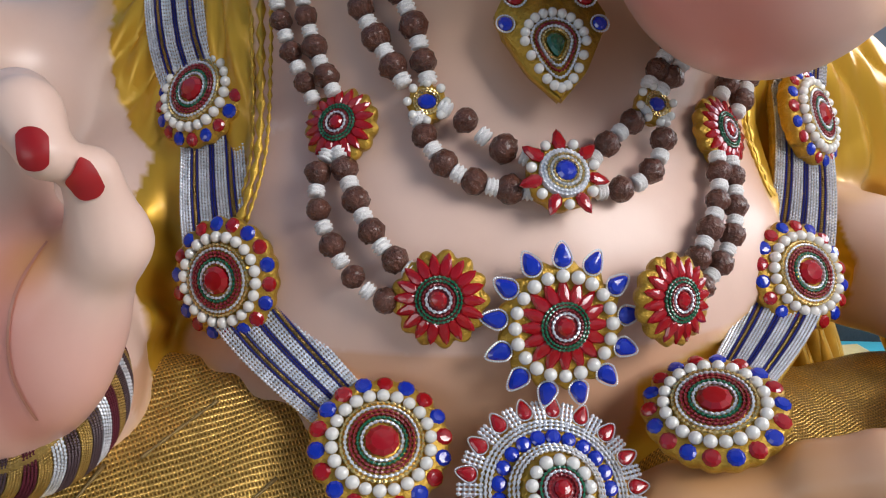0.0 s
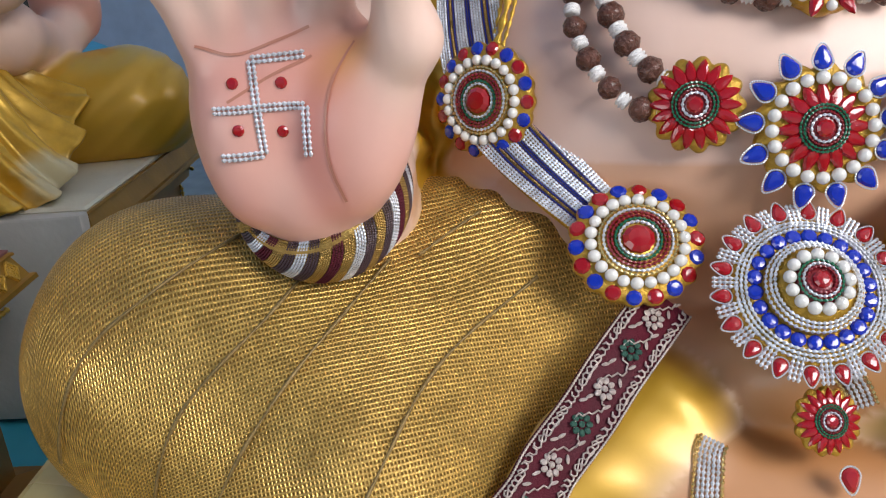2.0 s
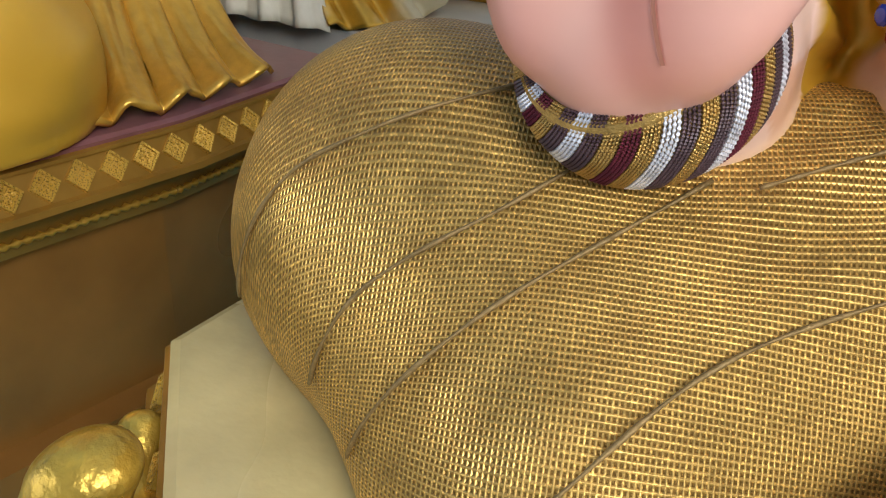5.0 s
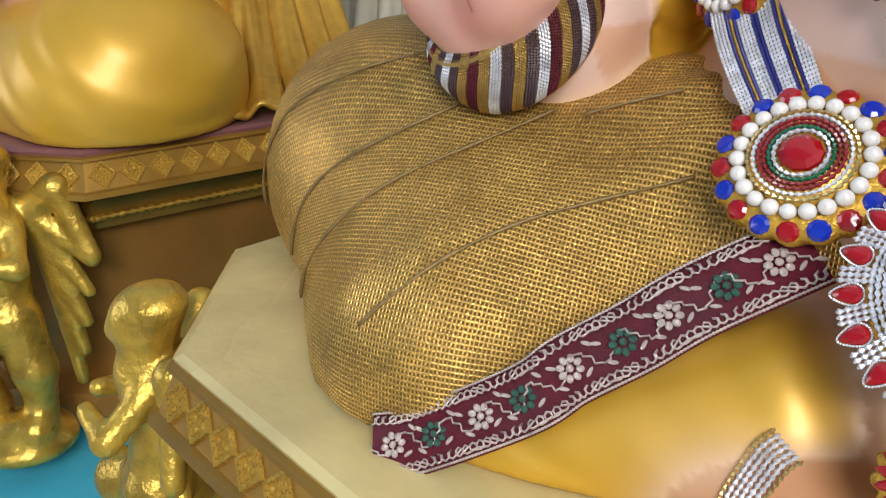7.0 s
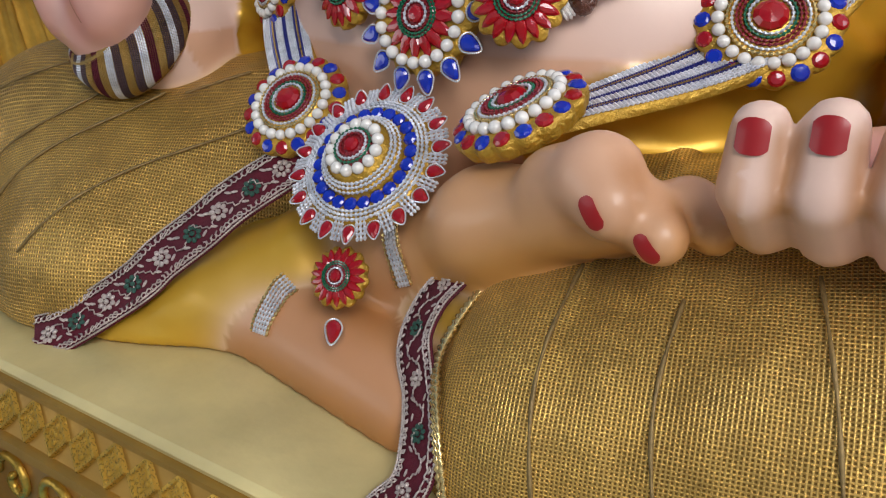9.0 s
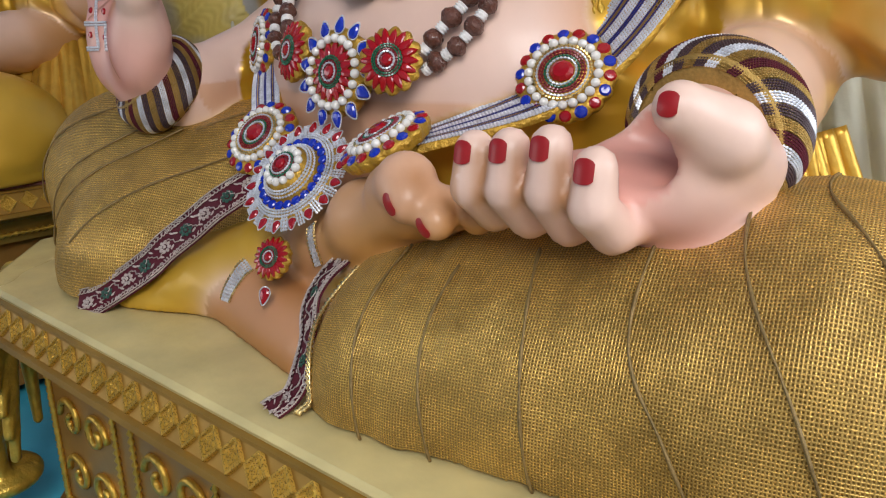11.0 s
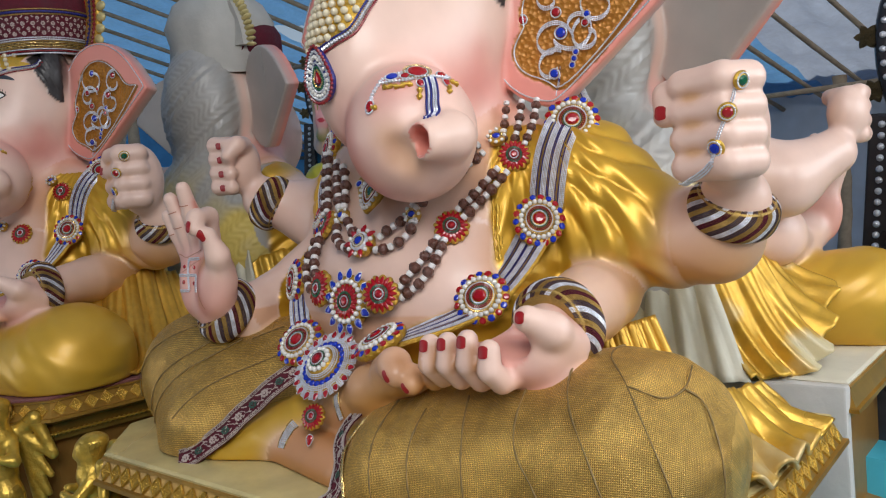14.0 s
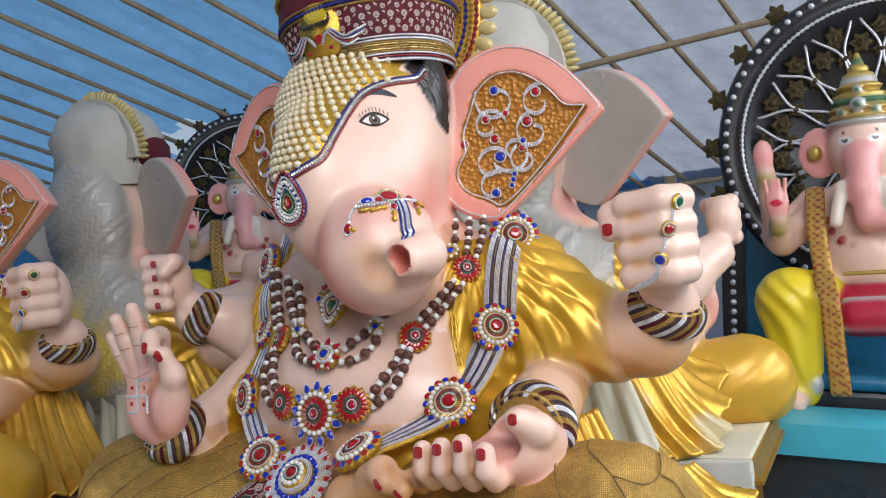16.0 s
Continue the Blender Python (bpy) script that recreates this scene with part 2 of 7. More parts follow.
    def mesh(self, level=0.0, floor=None):
        """Surface nets: vertices and quads of the level set."""
        F = self.field() - level
        if floor is not None:
            z = self.lo[2] + np.arange(self.n[2]) * self.step
            F = np.maximum(F, (floor - z)[None, None, :])
        S = F < 0
        n = self.n
        corner = [(i, j, k) for i in (0, 1) for j in (0, 1) for k in (0, 1)]
        cut = lambda A, c: A[c[0]:n[0] - 1 + c[0], c[1]:n[1] - 1 + c[1], c[2]:n[2] - 1 + c[2]]
        cnt = sum(cut(S, c).astype(np.int8) for c in corner)
        act = (cnt > 0) & (cnt < 8)
        idx = np.full(act.shape, -1, np.int32)
        cells = np.argwhere(act)
        idx[act] = np.arange(len(cells))
        acc, wt = np.zeros((len(cells), 3)), np.zeros(len(cells))
        ci, cj, ck = cells.T
        vals = {c: F[ci + c[0], cj + c[1], ck + c[2]] for c in corner}
        for a in corner:
            for q in range(3):
                if a[q] == 0:
                    b = tuple(1 if w == q else a[w] for w in range(3))
                    va, vb = vals[a], vals[b]
                    x = (va < 0) != (vb < 0)
                    t = np.where(x, va / np.where(x, va - vb, 1), 0)
                    pt = np.tile(np.array(a, float), (len(cells), 1))
                    pt[:, q] = t
                    acc[x] += pt[x]
                    wt[x] += 1
        V = self.lo + (cells + acc / np.maximum(wt, 1)[:, None]) * self.step
        quads = []
        for q in range(3):
            u, v = (q + 1) % 3, (q + 2) % 3
            s0, s1 = [slice(1, -1)] * 3, [slice(1, -1)] * 3
            s0[q], s1[q] = slice(0, n[q] - 1), slice(1, n[q])
            x = S[tuple(s0)] != S[tuple(s1)]
            e = np.argwhere(x)
            off = np.array([1, 1, 1])
            off[q] = 0
            e = e + off
            inside = S[tuple(e.T)]
            du, dv = np.zeros(3, int), np.zeros(3, int)
            du[u], dv[v] = 1, 1
            a, b, c, d = (idx[tuple(w.T)] for w in (e, e - du, e - du - dv, e - dv))
            Q = np.stack([a, b, c, d], -1)
            Q[~inside] = Q[~inside][:, ::-1]
            quads.append(Q[(Q >= 0).all(1)])
        return V, np.concatenate(quads)

    def paints(self, V, soft=0.008):
        col, wt = np.zeros((len(V), 4)), np.zeros(len(V))
        for kind, g, lo, hi, k, paint, cut in self.prims:
            if paint is None:
                continue
            m = ((V > lo - 0.1) & (V < hi + 0.1)).all(1)
            e = self.dist(kind, g, V[m])
            w = np.where(e < 0.004, 400.0, 0.0) if cut else np.exp(-np.maximum(e, -0.05) / soft)
            col[m] += w[:, None] * np.array(paint)
            wt[m] += w
        return col / np.maximum(wt, 1e-9)[:, None]


def raw_mesh(name, V, Q, smooth=True):
    me = bpy.data.meshes.new(name)
    me.vertices.add(len(V))
    me.vertices.foreach_set("co", np.asarray(V, np.float32).ravel())
    me.loops.add(Q.size)
    me.loops.foreach_set("vertex_index", Q.astype(np.int32).ravel())
    me.polygons.add(len(Q))
    me.polygons.foreach_set("loop_start", np.arange(0, Q.size, 4, dtype=np.int32))
    me.update(calc_edges=True)
    if smooth:
        me.shade_smooth()
    return me


from mathutils.bvhtree import BVHTree

# ---- the statue ----
SKIN, PALM, GILT = (0.80, 0.555, 0.45, 0), (0.78, 0.42, 0.34, 0), (0.66, 0.37, 0.03, 0.50)
YELLOW, RAW, PINK = (0.66, 0.38, 0.035, 0.28), (0.42, 0.40, 0.37, 0), (0.80, 0.30, 0.24, 0)
PANEL = (0.44, 0.175, 0.012, 0.22)
RED, HAIR = (0.33, 0.004, 0.006, 0), (0.02, 0.015, 0.015, 0)


LOW_FINGERS = ((0.388, 0.009), (0.433, 0.015), (0.482, 0.022), (0.531, 0.006))


def legs(c, left=True, right=True):
    if left:
        c.cap((-0.22, 0.20, 0.13), (-0.68, 0.06, 0.135), 0.155, 0.164, 0.05, YELLOW)
        c.cap((-0.665, 0.03, 0.12), (-0.48, -0.09, 0.03), 0.13, 0.105, 0.12, YELLOW)
        c.cap((-0.23, 0.19, 0.12), (-0.445, -0.08, 0.04), 0.13, 0.115, 0.14, YELLOW)
    if right:
        c.cap((0.26, 0.08, 0.10), (0.70, 0.09, 0.09), 0.14, 0.178, 0.05, YELLOW)
        c.cap((0.25, -0.105, 0.02), (0.70, -0.01, 0.06), 0.142, 0.168, 0.14, YELLOW)


def sculpt(step):
    c = Clay((-1.0, -0.36, -0.02), (1.0, 0.80, 1.62), step)
    # trunk of the body
    c.ell((0, 0.28, 0.33), (0.388, 0.27, 0.28), 0.05, SKIN)
    c.ell((0, 0.40, 0.60), (0.39, 0.26, 0.27), 0.10, SKIN)
    c.ell((0, 0.42, 0.12), (0.45, 0.30, 0.2), 0.1, YELLOW)
    for s in (-1, 1):
        c.ell((0.37 * s, 0.48, 0.60), (0.14, 0.16, 0.165), 0.06, GILT)
        c.ell((0.36 * s, 0.42, 0.42), (0.10, 0.15, 0.2), 0.05, GILT)
    c.ell((0.02, 0.36, 0.84), (0.2, 0.2, 0.2), 0.08, SKIN)
    legs(c)
    # calf, feet and toes
    c.cap((-0.27, -0.05, 0.02), (0.10, -0.14, 0.015), 0.07, 0.065, 0.02, SKIN)
    c.cap((-0.34, -0.15, -0.01), (-0.15, -0.04, 0.07), 0.06, 0.08, 0.04, YELLOW)
    c.path([(-0.14, 0.04, 0.08), (0.01, -0.015, 0.115), (0.13, -0.075, 0.195), (0.235, -0.112, 0.24)], [0.080, 0.066, 0.052, 0.042], 0.03, SKIN)
    c.ell((0.13, -0.01, 0.06), (0.13, 0.12, 0.10), 0.03, YELLOW)
    c.path([(0.220, -0.117, 0.255), (0.267, -0.144, 0.277), (0.285, -0.160, 0.262)], [0.037, 0.034, 0.028], 0.012, SKIN)
    c.path([(0.250, -0.112, 0.232), (0.301, -0.138, 0.252), (0.323, -0.156, 0.242)], [0.032, 0.027, 0.022], 0.008, SKIN)
    c.path([(0.265, -0.092, 0.226), (0.327, -0.107, 0.252), (0.351, -0.118, 0.242)], [0.030, 0.025, 0.020], 0.008, SKIN)
    # raised open hand
    c.path([(-0.34, 0.42, 0.52), (-0.47, 0.30, 0.38), (-0.465, 0.05, 0.33)], [0.12, 0.09, 0.062], 0.05, SKIN)
    c.cap((-0.465, 0.05, 0.33), (-0.482, -0.02, 0.355), 0.066, 0.07, 0.03, SKIN)
    c.ell((-0.487, -0.045, 0.435), (0.104, 0.044, 0.112), 0.03, PALM)
    c.ell((-0.429, -0.070, 0.420), (0.052, 0.042, 0.085), 0.02, PALM, rot=(0, 12, 0))
    c.ell((-0.539, -0.060, 0.410), (0.04, 0.035, 0.08), 0.02, PALM)
    c.path([(-0.559, -0.050, 0.490), (-0.579, -0.065, 0.560), (-0.594, -0.080, 0.610)], [0.025, 0.022, 0.018], 0.012, SKIN)
    c.path([(-0.534, -0.050, 0.500), (-0.549, -0.070, 0.590), (-0.561, -0.090, 0.655)], [0.026, 0.023, 0.019], 0.010, SKIN)
    c.path([(-0.499, -0.050, 0.510), (-0.499, -0.070, 0.610), (-0.497, -0.090, 0.680)], [0.027, 0.024, 0.019], 0.010, SKIN)
    c.path([(-0.454, -0.050, 0.510), (-0.434, -0.065, 0.600), (-0.414, -0.115, 0.600), (-0.399, -0.135, 0.575)], [0.028, 0.026, 0.024, 0.019], 0.010, SKIN)
    c.path([(-0.414, -0.060, 0.430), (-0.374, -0.090, 0.500), (-0.377, -0.110, 0.555)], [0.036, 0.028, 0.021], 0.02, SKIN)
    # lowered open hand
    c.cap((0.40, 0.43, 0.54), (0.47, 0.40, 0.44), 0.13, 0.095, 0.05, GILT)
    c.path([(0.470, 0.375, 0.345), (0.500, 0.25, 0.340), (0.552, 0.04, 0.33)], [0.092, 0.088, 0.066], 0.010, SKIN)
    c.ell((0.550, -0.042, 0.308), (0.080, 0.078, 0.070), 0.04, SKIN)
    c.ell((0.525, -0.075, 0.315), (0.06, 0.06, 0.06), 0.02, PALM, cut=True)
    c.ell((0.485, -0.055, 0.280), (0.105, 0.085, 0.042), 0.03, PALM)
    for x, dz in LOW_FINGERS:
        c.path([(x + 0.010, -0.05, 0.272), (x + 0.002, -0.135, 0.262), (x, -0.170, 0.288 + dz * 0.5), (x, -0.165, 0.322 + dz)], [0.027, 0.0242, 0.0235, 0.0208], 0.003, SKIN)
    c.path([(0.605, 0.0, 0.31), (0.615, -0.078, 0.352), (0.588, -0.118, 0.380)], [0.038, 0.031, 0.026], 0.02, SKIN)
    # raised fist with rings
    c.path([(0.40, 0.46, 0.60), (0.60, 0.465, 0.47)], [0.15, 0.115], 0.06, GILT)
    c.path([(0.62, 0.475, 0.465), (0.72, 0.45, 0.475), (0.79, 0.40, 0.55)], [0.108, 0.104, 0.075], 0.04, SKIN)
    c.ell((0.815, 0.32, 0.70), (0.08, 0.085, 0.13), 0.04, SKIN)
    for i in range(4):
        z = 0.795 - 0.054 * i
        c.path([(0.87, 0.29, z), (0.84, 0.235, z), (0.755, 0.25, z - 0.004), (0.735, 0.30, z - 0.005)], [0.035, 0.034, 0.031, 0.028], 0.008, SKIN)
    c.path([(0.755, 0.31, 0.79), (0.715, 0.265, 0.775), (0.712, 0.25, 0.735)], [0.036, 0.03, 0.023], 0.012, SKIN)
    # raised hand at the back
    c.path([(-0.38, 0.46, 0.60), (-0.55, 0.44, 0.56), (-0.66, 0.31, 0.63)], [0.14, 0.10, 0.07], 0.06, SKIN)
    c.ell((-0.695, 0.255, 0.745), (0.06, 0.065, 0.085), 0.03, SKIN)
    for i in range(4):
        z = 0.805 - 0.042 * i
        c.path([(-0.725, 0.245, z), (-0.72, 0.19, z), (-0.66, 0.19, z - 0.005)], [0.028, 0.026, 0.022], 0.007, SKIN)
    c.path([(-0.66, 0.245, 0.80), (-0.635, 0.205, 0.80), (-0.645, 0.175, 0.77)], [0.028, 0.025, 0.02], 0.012, SKIN)
    # head, cheeks and coiled trunk
    c.ell((0.03, 0.35, 1.09), (0.245, 0.28, 0.27), 0.05, SKIN)
    c.ell((0.06, 0.24, 0.93), (0.19, 0.21, 0.18), 0.10, SKIN)
    c.ell((0.05, 0.065, 0.92), (0.11, 0.12, 0.20), 0.10, SKIN)
    c.ell((0.205, 0.045, 0.755), (0.145, 0.150, 0.155), 0.03, SKIN)
    c.path([(0.300, 0.03, 0.700), (0.350, 0.004, 0.735), (0.338, -0.062, 0.730)], [0.052, 0.048, 0.043], 0.022, SKIN)
    c.cap((0.340, -0.040, 0.731), (0.332, -0.100, 0.729), 0.028, 0.032, 0.006, PINK, cut=True)
    c.ell((0.276, -0.092, 0.704), (0.026, 0.036, 0.036), 0.03, None, cut=True)
    # hair at the temples
    for s in (-1, 1):
        c.ell((0.03 + 0.222 * s, 0.335, 1.165), (0.032, 0.065, 0.10), 0.012, HAIR)
    # ears
    for s in (-1, 1):
        ear(c, s)
    # hollow back of unpainted plaster
    c.ell((0, 0.62, 0.45), (0.40, 0.16, 0.42), 0.08, RAW)
    c.ell((0.02, 0.58, 1.05), (0.23, 0.14, 0.32), 0.06, RAW)
    return c


EAR_OUT = [(0.0, 0.15), (0.04, 0.205), (0.10, 0.235), (0.17, 0.245), (0.24, 0.225), (0.32, 0.165), (0.40, 0.055), (0.405, 0.04), (0.26, -0.09), (0.12, -0.215), (0.085, -0.225),
           (0.0, -0.19), (-0.05, -0.12), (-0.05, -0.02), (-0.005, 0.005), (-0.03, 0.05), (-0.02, 0.11)]
EAR_IN = [(0.075, 0.13), (0.13, 0.17), (0.20, 0.165), (0.27, 0.11), (0.305, 0.055), (0.36, 0.05), (0.24, -0.09), (0.12, -0.195), (0.09, -0.165), (0.025, -0.14), (0.0, -0.085),
          (0.035, -0.03), (0.03, 0.02), (0.055, 0.07)]


def rounded(poly, keep):
    """Corners cut twice, but for those of the given numbers."""
    for _ in range(2):
        res, marks = [], []
        n = len(poly)
        for i in range(n):
            a, b, c = poly[i - 1], poly[i], poly[(i + 1) % n]
            if i in keep:
                marks.append(len(res))
                res.append(b)
            else:
                res += [tuple(b[q] * 0.75 + a[q] * 0.25 for q in (0, 1)), tuple(b[q] * 0.75 + c[q] * 0.25 for q in (0, 1))]
        poly, keep = res, marks
    return poly


EAR_OUT, EAR_IN = rounded(EAR_OUT, [7, 14]), rounded(EAR_IN, [5, 11])


def ear_frame(s):
    """Origin and the directions outwards, up and to the front of an ear."""
    out = Vector((s * 0.965, 0.26, 0)).normalized()
    return Vector((0.024 + s * 0.240, 0.395, 1.025 + (0.05 if s < 0 else 0))), out, Vector((0, 0.06, 1)).normalized()


def ear_point(s, u, v, w=0.0):
    o, ux, uy = ear_frame(s)
    return o + ux * u + uy * v + ear_normal(s) * w


def ear_normal(s):
    o, ux, uy = ear_frame(s)
    return ux.cross(uy) * s


def ear(c, s):
    o, ux, uy = ear_frame(s)
    c.plate(o, ux, uy, EAR_OUT, 0.020, 0.012, PINK)
    n = ear_normal(s)
    c.plate(o + n * 0.036, ux, uy, EAR_IN, 0.022, 0.004, PANEL, cut=True)
    c.plate(o - n * 0.026, ux, uy, EAR_OUT, 0.014, 0.006, RAW)


clay = sculpt(0.0068)
def on_front(x, z, lift=0.0, y0=-0.6):
    """The point of the statue's front met by a ray along y at (x, z), and the outward normal."""
    p, n, _, _ = hull.ray_cast(Vector((x, y0, z)), Vector((0, 1, 0)))
    if p is None:
        p, n, _, _ = hull.find_nearest(Vector((x, 0.1, z)))
    n = Vector(gradient(np.array([p]))[0])
    return p + n * lift, n


def gradient(P, e=0.003):
    G = np.stack([clay.value(P + np.eye(3)[i] * e) - clay.value(P - np.eye(3)[i] * e) for i in range(3)], -1)
    return G / np.maximum(np.linalg.norm(G, axis=1), 1e-9)[:, None]


def onto(P, lift):
    """Points drawn along the surface normal to a height above the clay."""
    P = np.array(P, float)
    for _ in range(4):
        P = P - gradient(P) * (clay.value(P) - lift)[:, None]
    return P


V, Q = clay.mesh(floor=0.001)
hull = BVHTree.FromPolygons(V.tolist(), Q.tolist())
paint = clay.paints(V)
# the shawl's gold over the flanks, and the sprayed orange round belly, feet and hands, deepened on the feet to stand
# for shade
x, y, z = V.T
torso = np.minimum(Clay.dist(*clay.prims[0][:2], V), Clay.dist(*clay.prims[1][:2], V)) < 0.022
rim = np.interp(z, [0.28, 0.38, 0.45, 0.55, 0.72, 0.80], [0.37, 0.34, 0.305, 0.275, 0.265, 0.255])
near_torso = np.minimum(Clay.dist(*clay.prims[0][:2], V), Clay.dist(*clay.prims[1][:2], V)) < 0.07
w = np.clip((np.abs(x) - rim) / 0.012, 0, 1) * near_torso * (y < 0.55) * (z < 0.76) * (z > 0.30) * (np.abs(x) < 0.46)
sash = np.clip((0.315 + (x - 0.137) * 0.36 - z) / 0.012, 0, 1) * (x > 0.10) * torso * (y < 0.45)
w = np.maximum(w, sash)
paint = paint * (1 - w[:, None]) + np.array(GILT) * w[:, None]
skin = np.clip(1 - np.abs(paint[:, :3] - np.array(SKIN[:3])).sum(1) / 0.25, 0, 1)
tone = lambda a, b, v: np.clip((v - a) / (b - a), 0, 1) ** 1.3
foot = (z < 0.34) & (y < 0.1) & (x > -0.4) & (x < 0.40 - 0.9 * np.clip(z - 0.25, 0, 1) * 0)
handy = (x > 0.385) & (z > 0.2)
base = paint.copy()
spray_and_shade = np.maximum.reduce([tone(0.37, 0.22, z) * torso * 0.8, tone(0.13, 0.03, z), foot * ~handy * (0.65 + 0.3 * tone(0.24, 0.10, z)), tone(0.05, 0.0, np.abs(np.abs(x) - rim)) * torso * 0.7, 0.5 * (0.5 + 0.5 * np.sin(x * 23 + 3 * z)) * tone(0.24, 0.12, z)]) * skin
blush = np.maximum(np.exp(-((x - 0.11) ** 2 + (y + 0.04) ** 2 + (z - 0.70) ** 2) / 0.012), np.exp(-((np.abs(x - 0.03) - 0.22) ** 2 + (z - 0.86) ** 2) / 0.006)) * skin * 0.6
paint[:, :3] += spray_and_shade[:, None] * (np.array((0.62, 0.27, 0.09)) - paint[:, :3]) * 0.8
paint[:, :3] += blush[:, None] * (np.array((0.72, 0.25, 0.22)) - paint[:, :3])
ORANGE, ROSE, SPRAY_SHADE = (0.60, 0.28, 0.06), (0.68, 0.21, 0.16), (0.40, 0.15, 0.02)
# airbrushed strokes; those along gaps, creases and undersides also paint in shade
strokes = [([(-0.30, -0.14, -0.01), (-0.05, -0.19, 0.0), (0.11, -0.20, 0.0)], 0.035, SPRAY_SHADE, 0.8), ([(-0.20, -0.07, 0.09), (0.01, -0.10, 0.08), (0.15, -0.12, 0.10)], 0.035, SPRAY_SHADE, 0.75),
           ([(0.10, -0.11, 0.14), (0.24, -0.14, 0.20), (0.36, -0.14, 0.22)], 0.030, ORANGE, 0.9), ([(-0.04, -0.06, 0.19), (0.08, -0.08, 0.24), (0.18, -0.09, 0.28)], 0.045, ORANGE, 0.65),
           ([(0.295, -0.16, 0.285), (0.30, -0.155, 0.25), (0.305, -0.145, 0.23)], 0.012, SPRAY_SHADE, 0.7), ([(0.335, -0.145, 0.26), (0.335, -0.135, 0.24)], 0.010, SPRAY_SHADE, 0.6),
           ([(0.60, 0.38, 0.34), (0.76, 0.42, 0.40)], 0.07, ORANGE, 0.85), ([(0.56, 0.36, 0.24), (0.54, 0.2, 0.25)], 0.07, ORANGE, 0.7), ([(0.38, -0.13, 0.222), (0.56, -0.13, 0.216)], 0.020, ORANGE, 0.6),
           ([(0.48, -0.10, 0.285), (0.56, -0.06, 0.26)], 0.035, ROSE, 0.65), ([(0.60, -0.06, 0.33), (0.56, -0.09, 0.36)], 0.016, ORANGE, 0.6), ([(0.62, 0.0, 0.37), (0.58, 0.04, 0.40)], 0.03, ROSE, 0.35),
           ([(-0.44, -0.10, 0.50), (-0.465, -0.10, 0.43), (-0.455, -0.08, 0.36)], 0.018, ROSE, 0.75), ([(-0.58, -0.09, 0.48), (-0.50, -0.09, 0.49)], 0.028, ROSE, 0.4), ([(-0.60, -0.06, 0.34), (-0.50, -0.08, 0.325)], 0.03, ROSE, 0.45),
           ([(-0.42, -0.10, 0.50), (-0.44, -0.08, 0.47)], 0.014, ORANGE, 0.7), ([(-0.15, 0.25, 0.66), (0.02, 0.15, 0.64), (0.2, 0.22, 0.66)], 0.05, ORANGE, 0.5), ([(0.26, -0.07, 0.70), (0.28, -0.05, 0.68), (0.255, -0.08, 0.74)], 0.022, ORANGE, 0.45),
           # nostril crease above, coil edge below: their shading is painted in orange and rose
           ([(0.12, -0.06, 0.79), (0.13, -0.06, 0.70), (0.16, -0.03, 0.62)], 0.030, ROSE, 0.75), ([(0.06, 0.02, 0.74), (0.08, 0.0, 0.66)], 0.03, ROSE, 0.6), ([(0.275, 0.24, 0.93), (0.27, 0.24, 0.86)], 0.03, ROSE, 0.5)]
# dark lines put shade into the gaps between fingers, over the airbrushing
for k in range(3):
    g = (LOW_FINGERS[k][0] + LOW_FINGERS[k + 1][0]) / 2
    strokes.append(([(g, -0.18, 0.33), (g, -0.184, 0.27), (g + 0.003, -0.145, 0.225)], 0.0075, SPRAY_SHADE, 0.85))
    strokes.append(([(0.86, 0.25, 0.768 - 0.054 * k), (0.78, 0.22, 0.766 - 0.054 * k), (0.73, 0.27, 0.764 - 0.054 * k)], 0.008, ORANGE, 0.7))
for a, b in (((-0.555, -0.06, 0.50), (-0.588, -0.06, 0.60)), ((-0.527, -0.06, 0.51), (-0.54, -0.07, 0.65)), ((-0.487, -0.06, 0.51), (-0.475, -0.07, 0.64))):
    strokes.append(([a, b], 0.0075, ROSE, 0.8))
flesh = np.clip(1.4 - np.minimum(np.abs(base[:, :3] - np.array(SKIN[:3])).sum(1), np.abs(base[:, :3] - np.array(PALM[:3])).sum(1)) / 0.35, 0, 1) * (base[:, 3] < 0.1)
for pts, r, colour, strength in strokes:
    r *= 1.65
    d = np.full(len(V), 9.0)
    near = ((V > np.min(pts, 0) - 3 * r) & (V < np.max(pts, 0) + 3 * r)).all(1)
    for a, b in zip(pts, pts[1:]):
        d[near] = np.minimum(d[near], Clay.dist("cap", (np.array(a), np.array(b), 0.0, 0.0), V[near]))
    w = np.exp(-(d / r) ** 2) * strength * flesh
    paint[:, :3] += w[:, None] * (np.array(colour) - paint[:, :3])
# raw plaster at the back, with sprayed yellow
back = tone(0.46, 0.52, y) * (np.abs(x) < 0.40) * (z > 0.25)
haze = np.clip(0.5 + np.sin(x * 9 + 1) * np.sin(z * 11) + 0.4 * np.sin(x * 31) * np.sin(z * 27), 0, 1) * tone(0.85, 0.6, z) * 0.8
plain = np.array(RAW) + haze[:, None] * (np.array((0.75, 0.55, 0.08, 0)) - np.array(RAW))
paint = paint * (1 - back[:, None]) + plain * back[:, None]
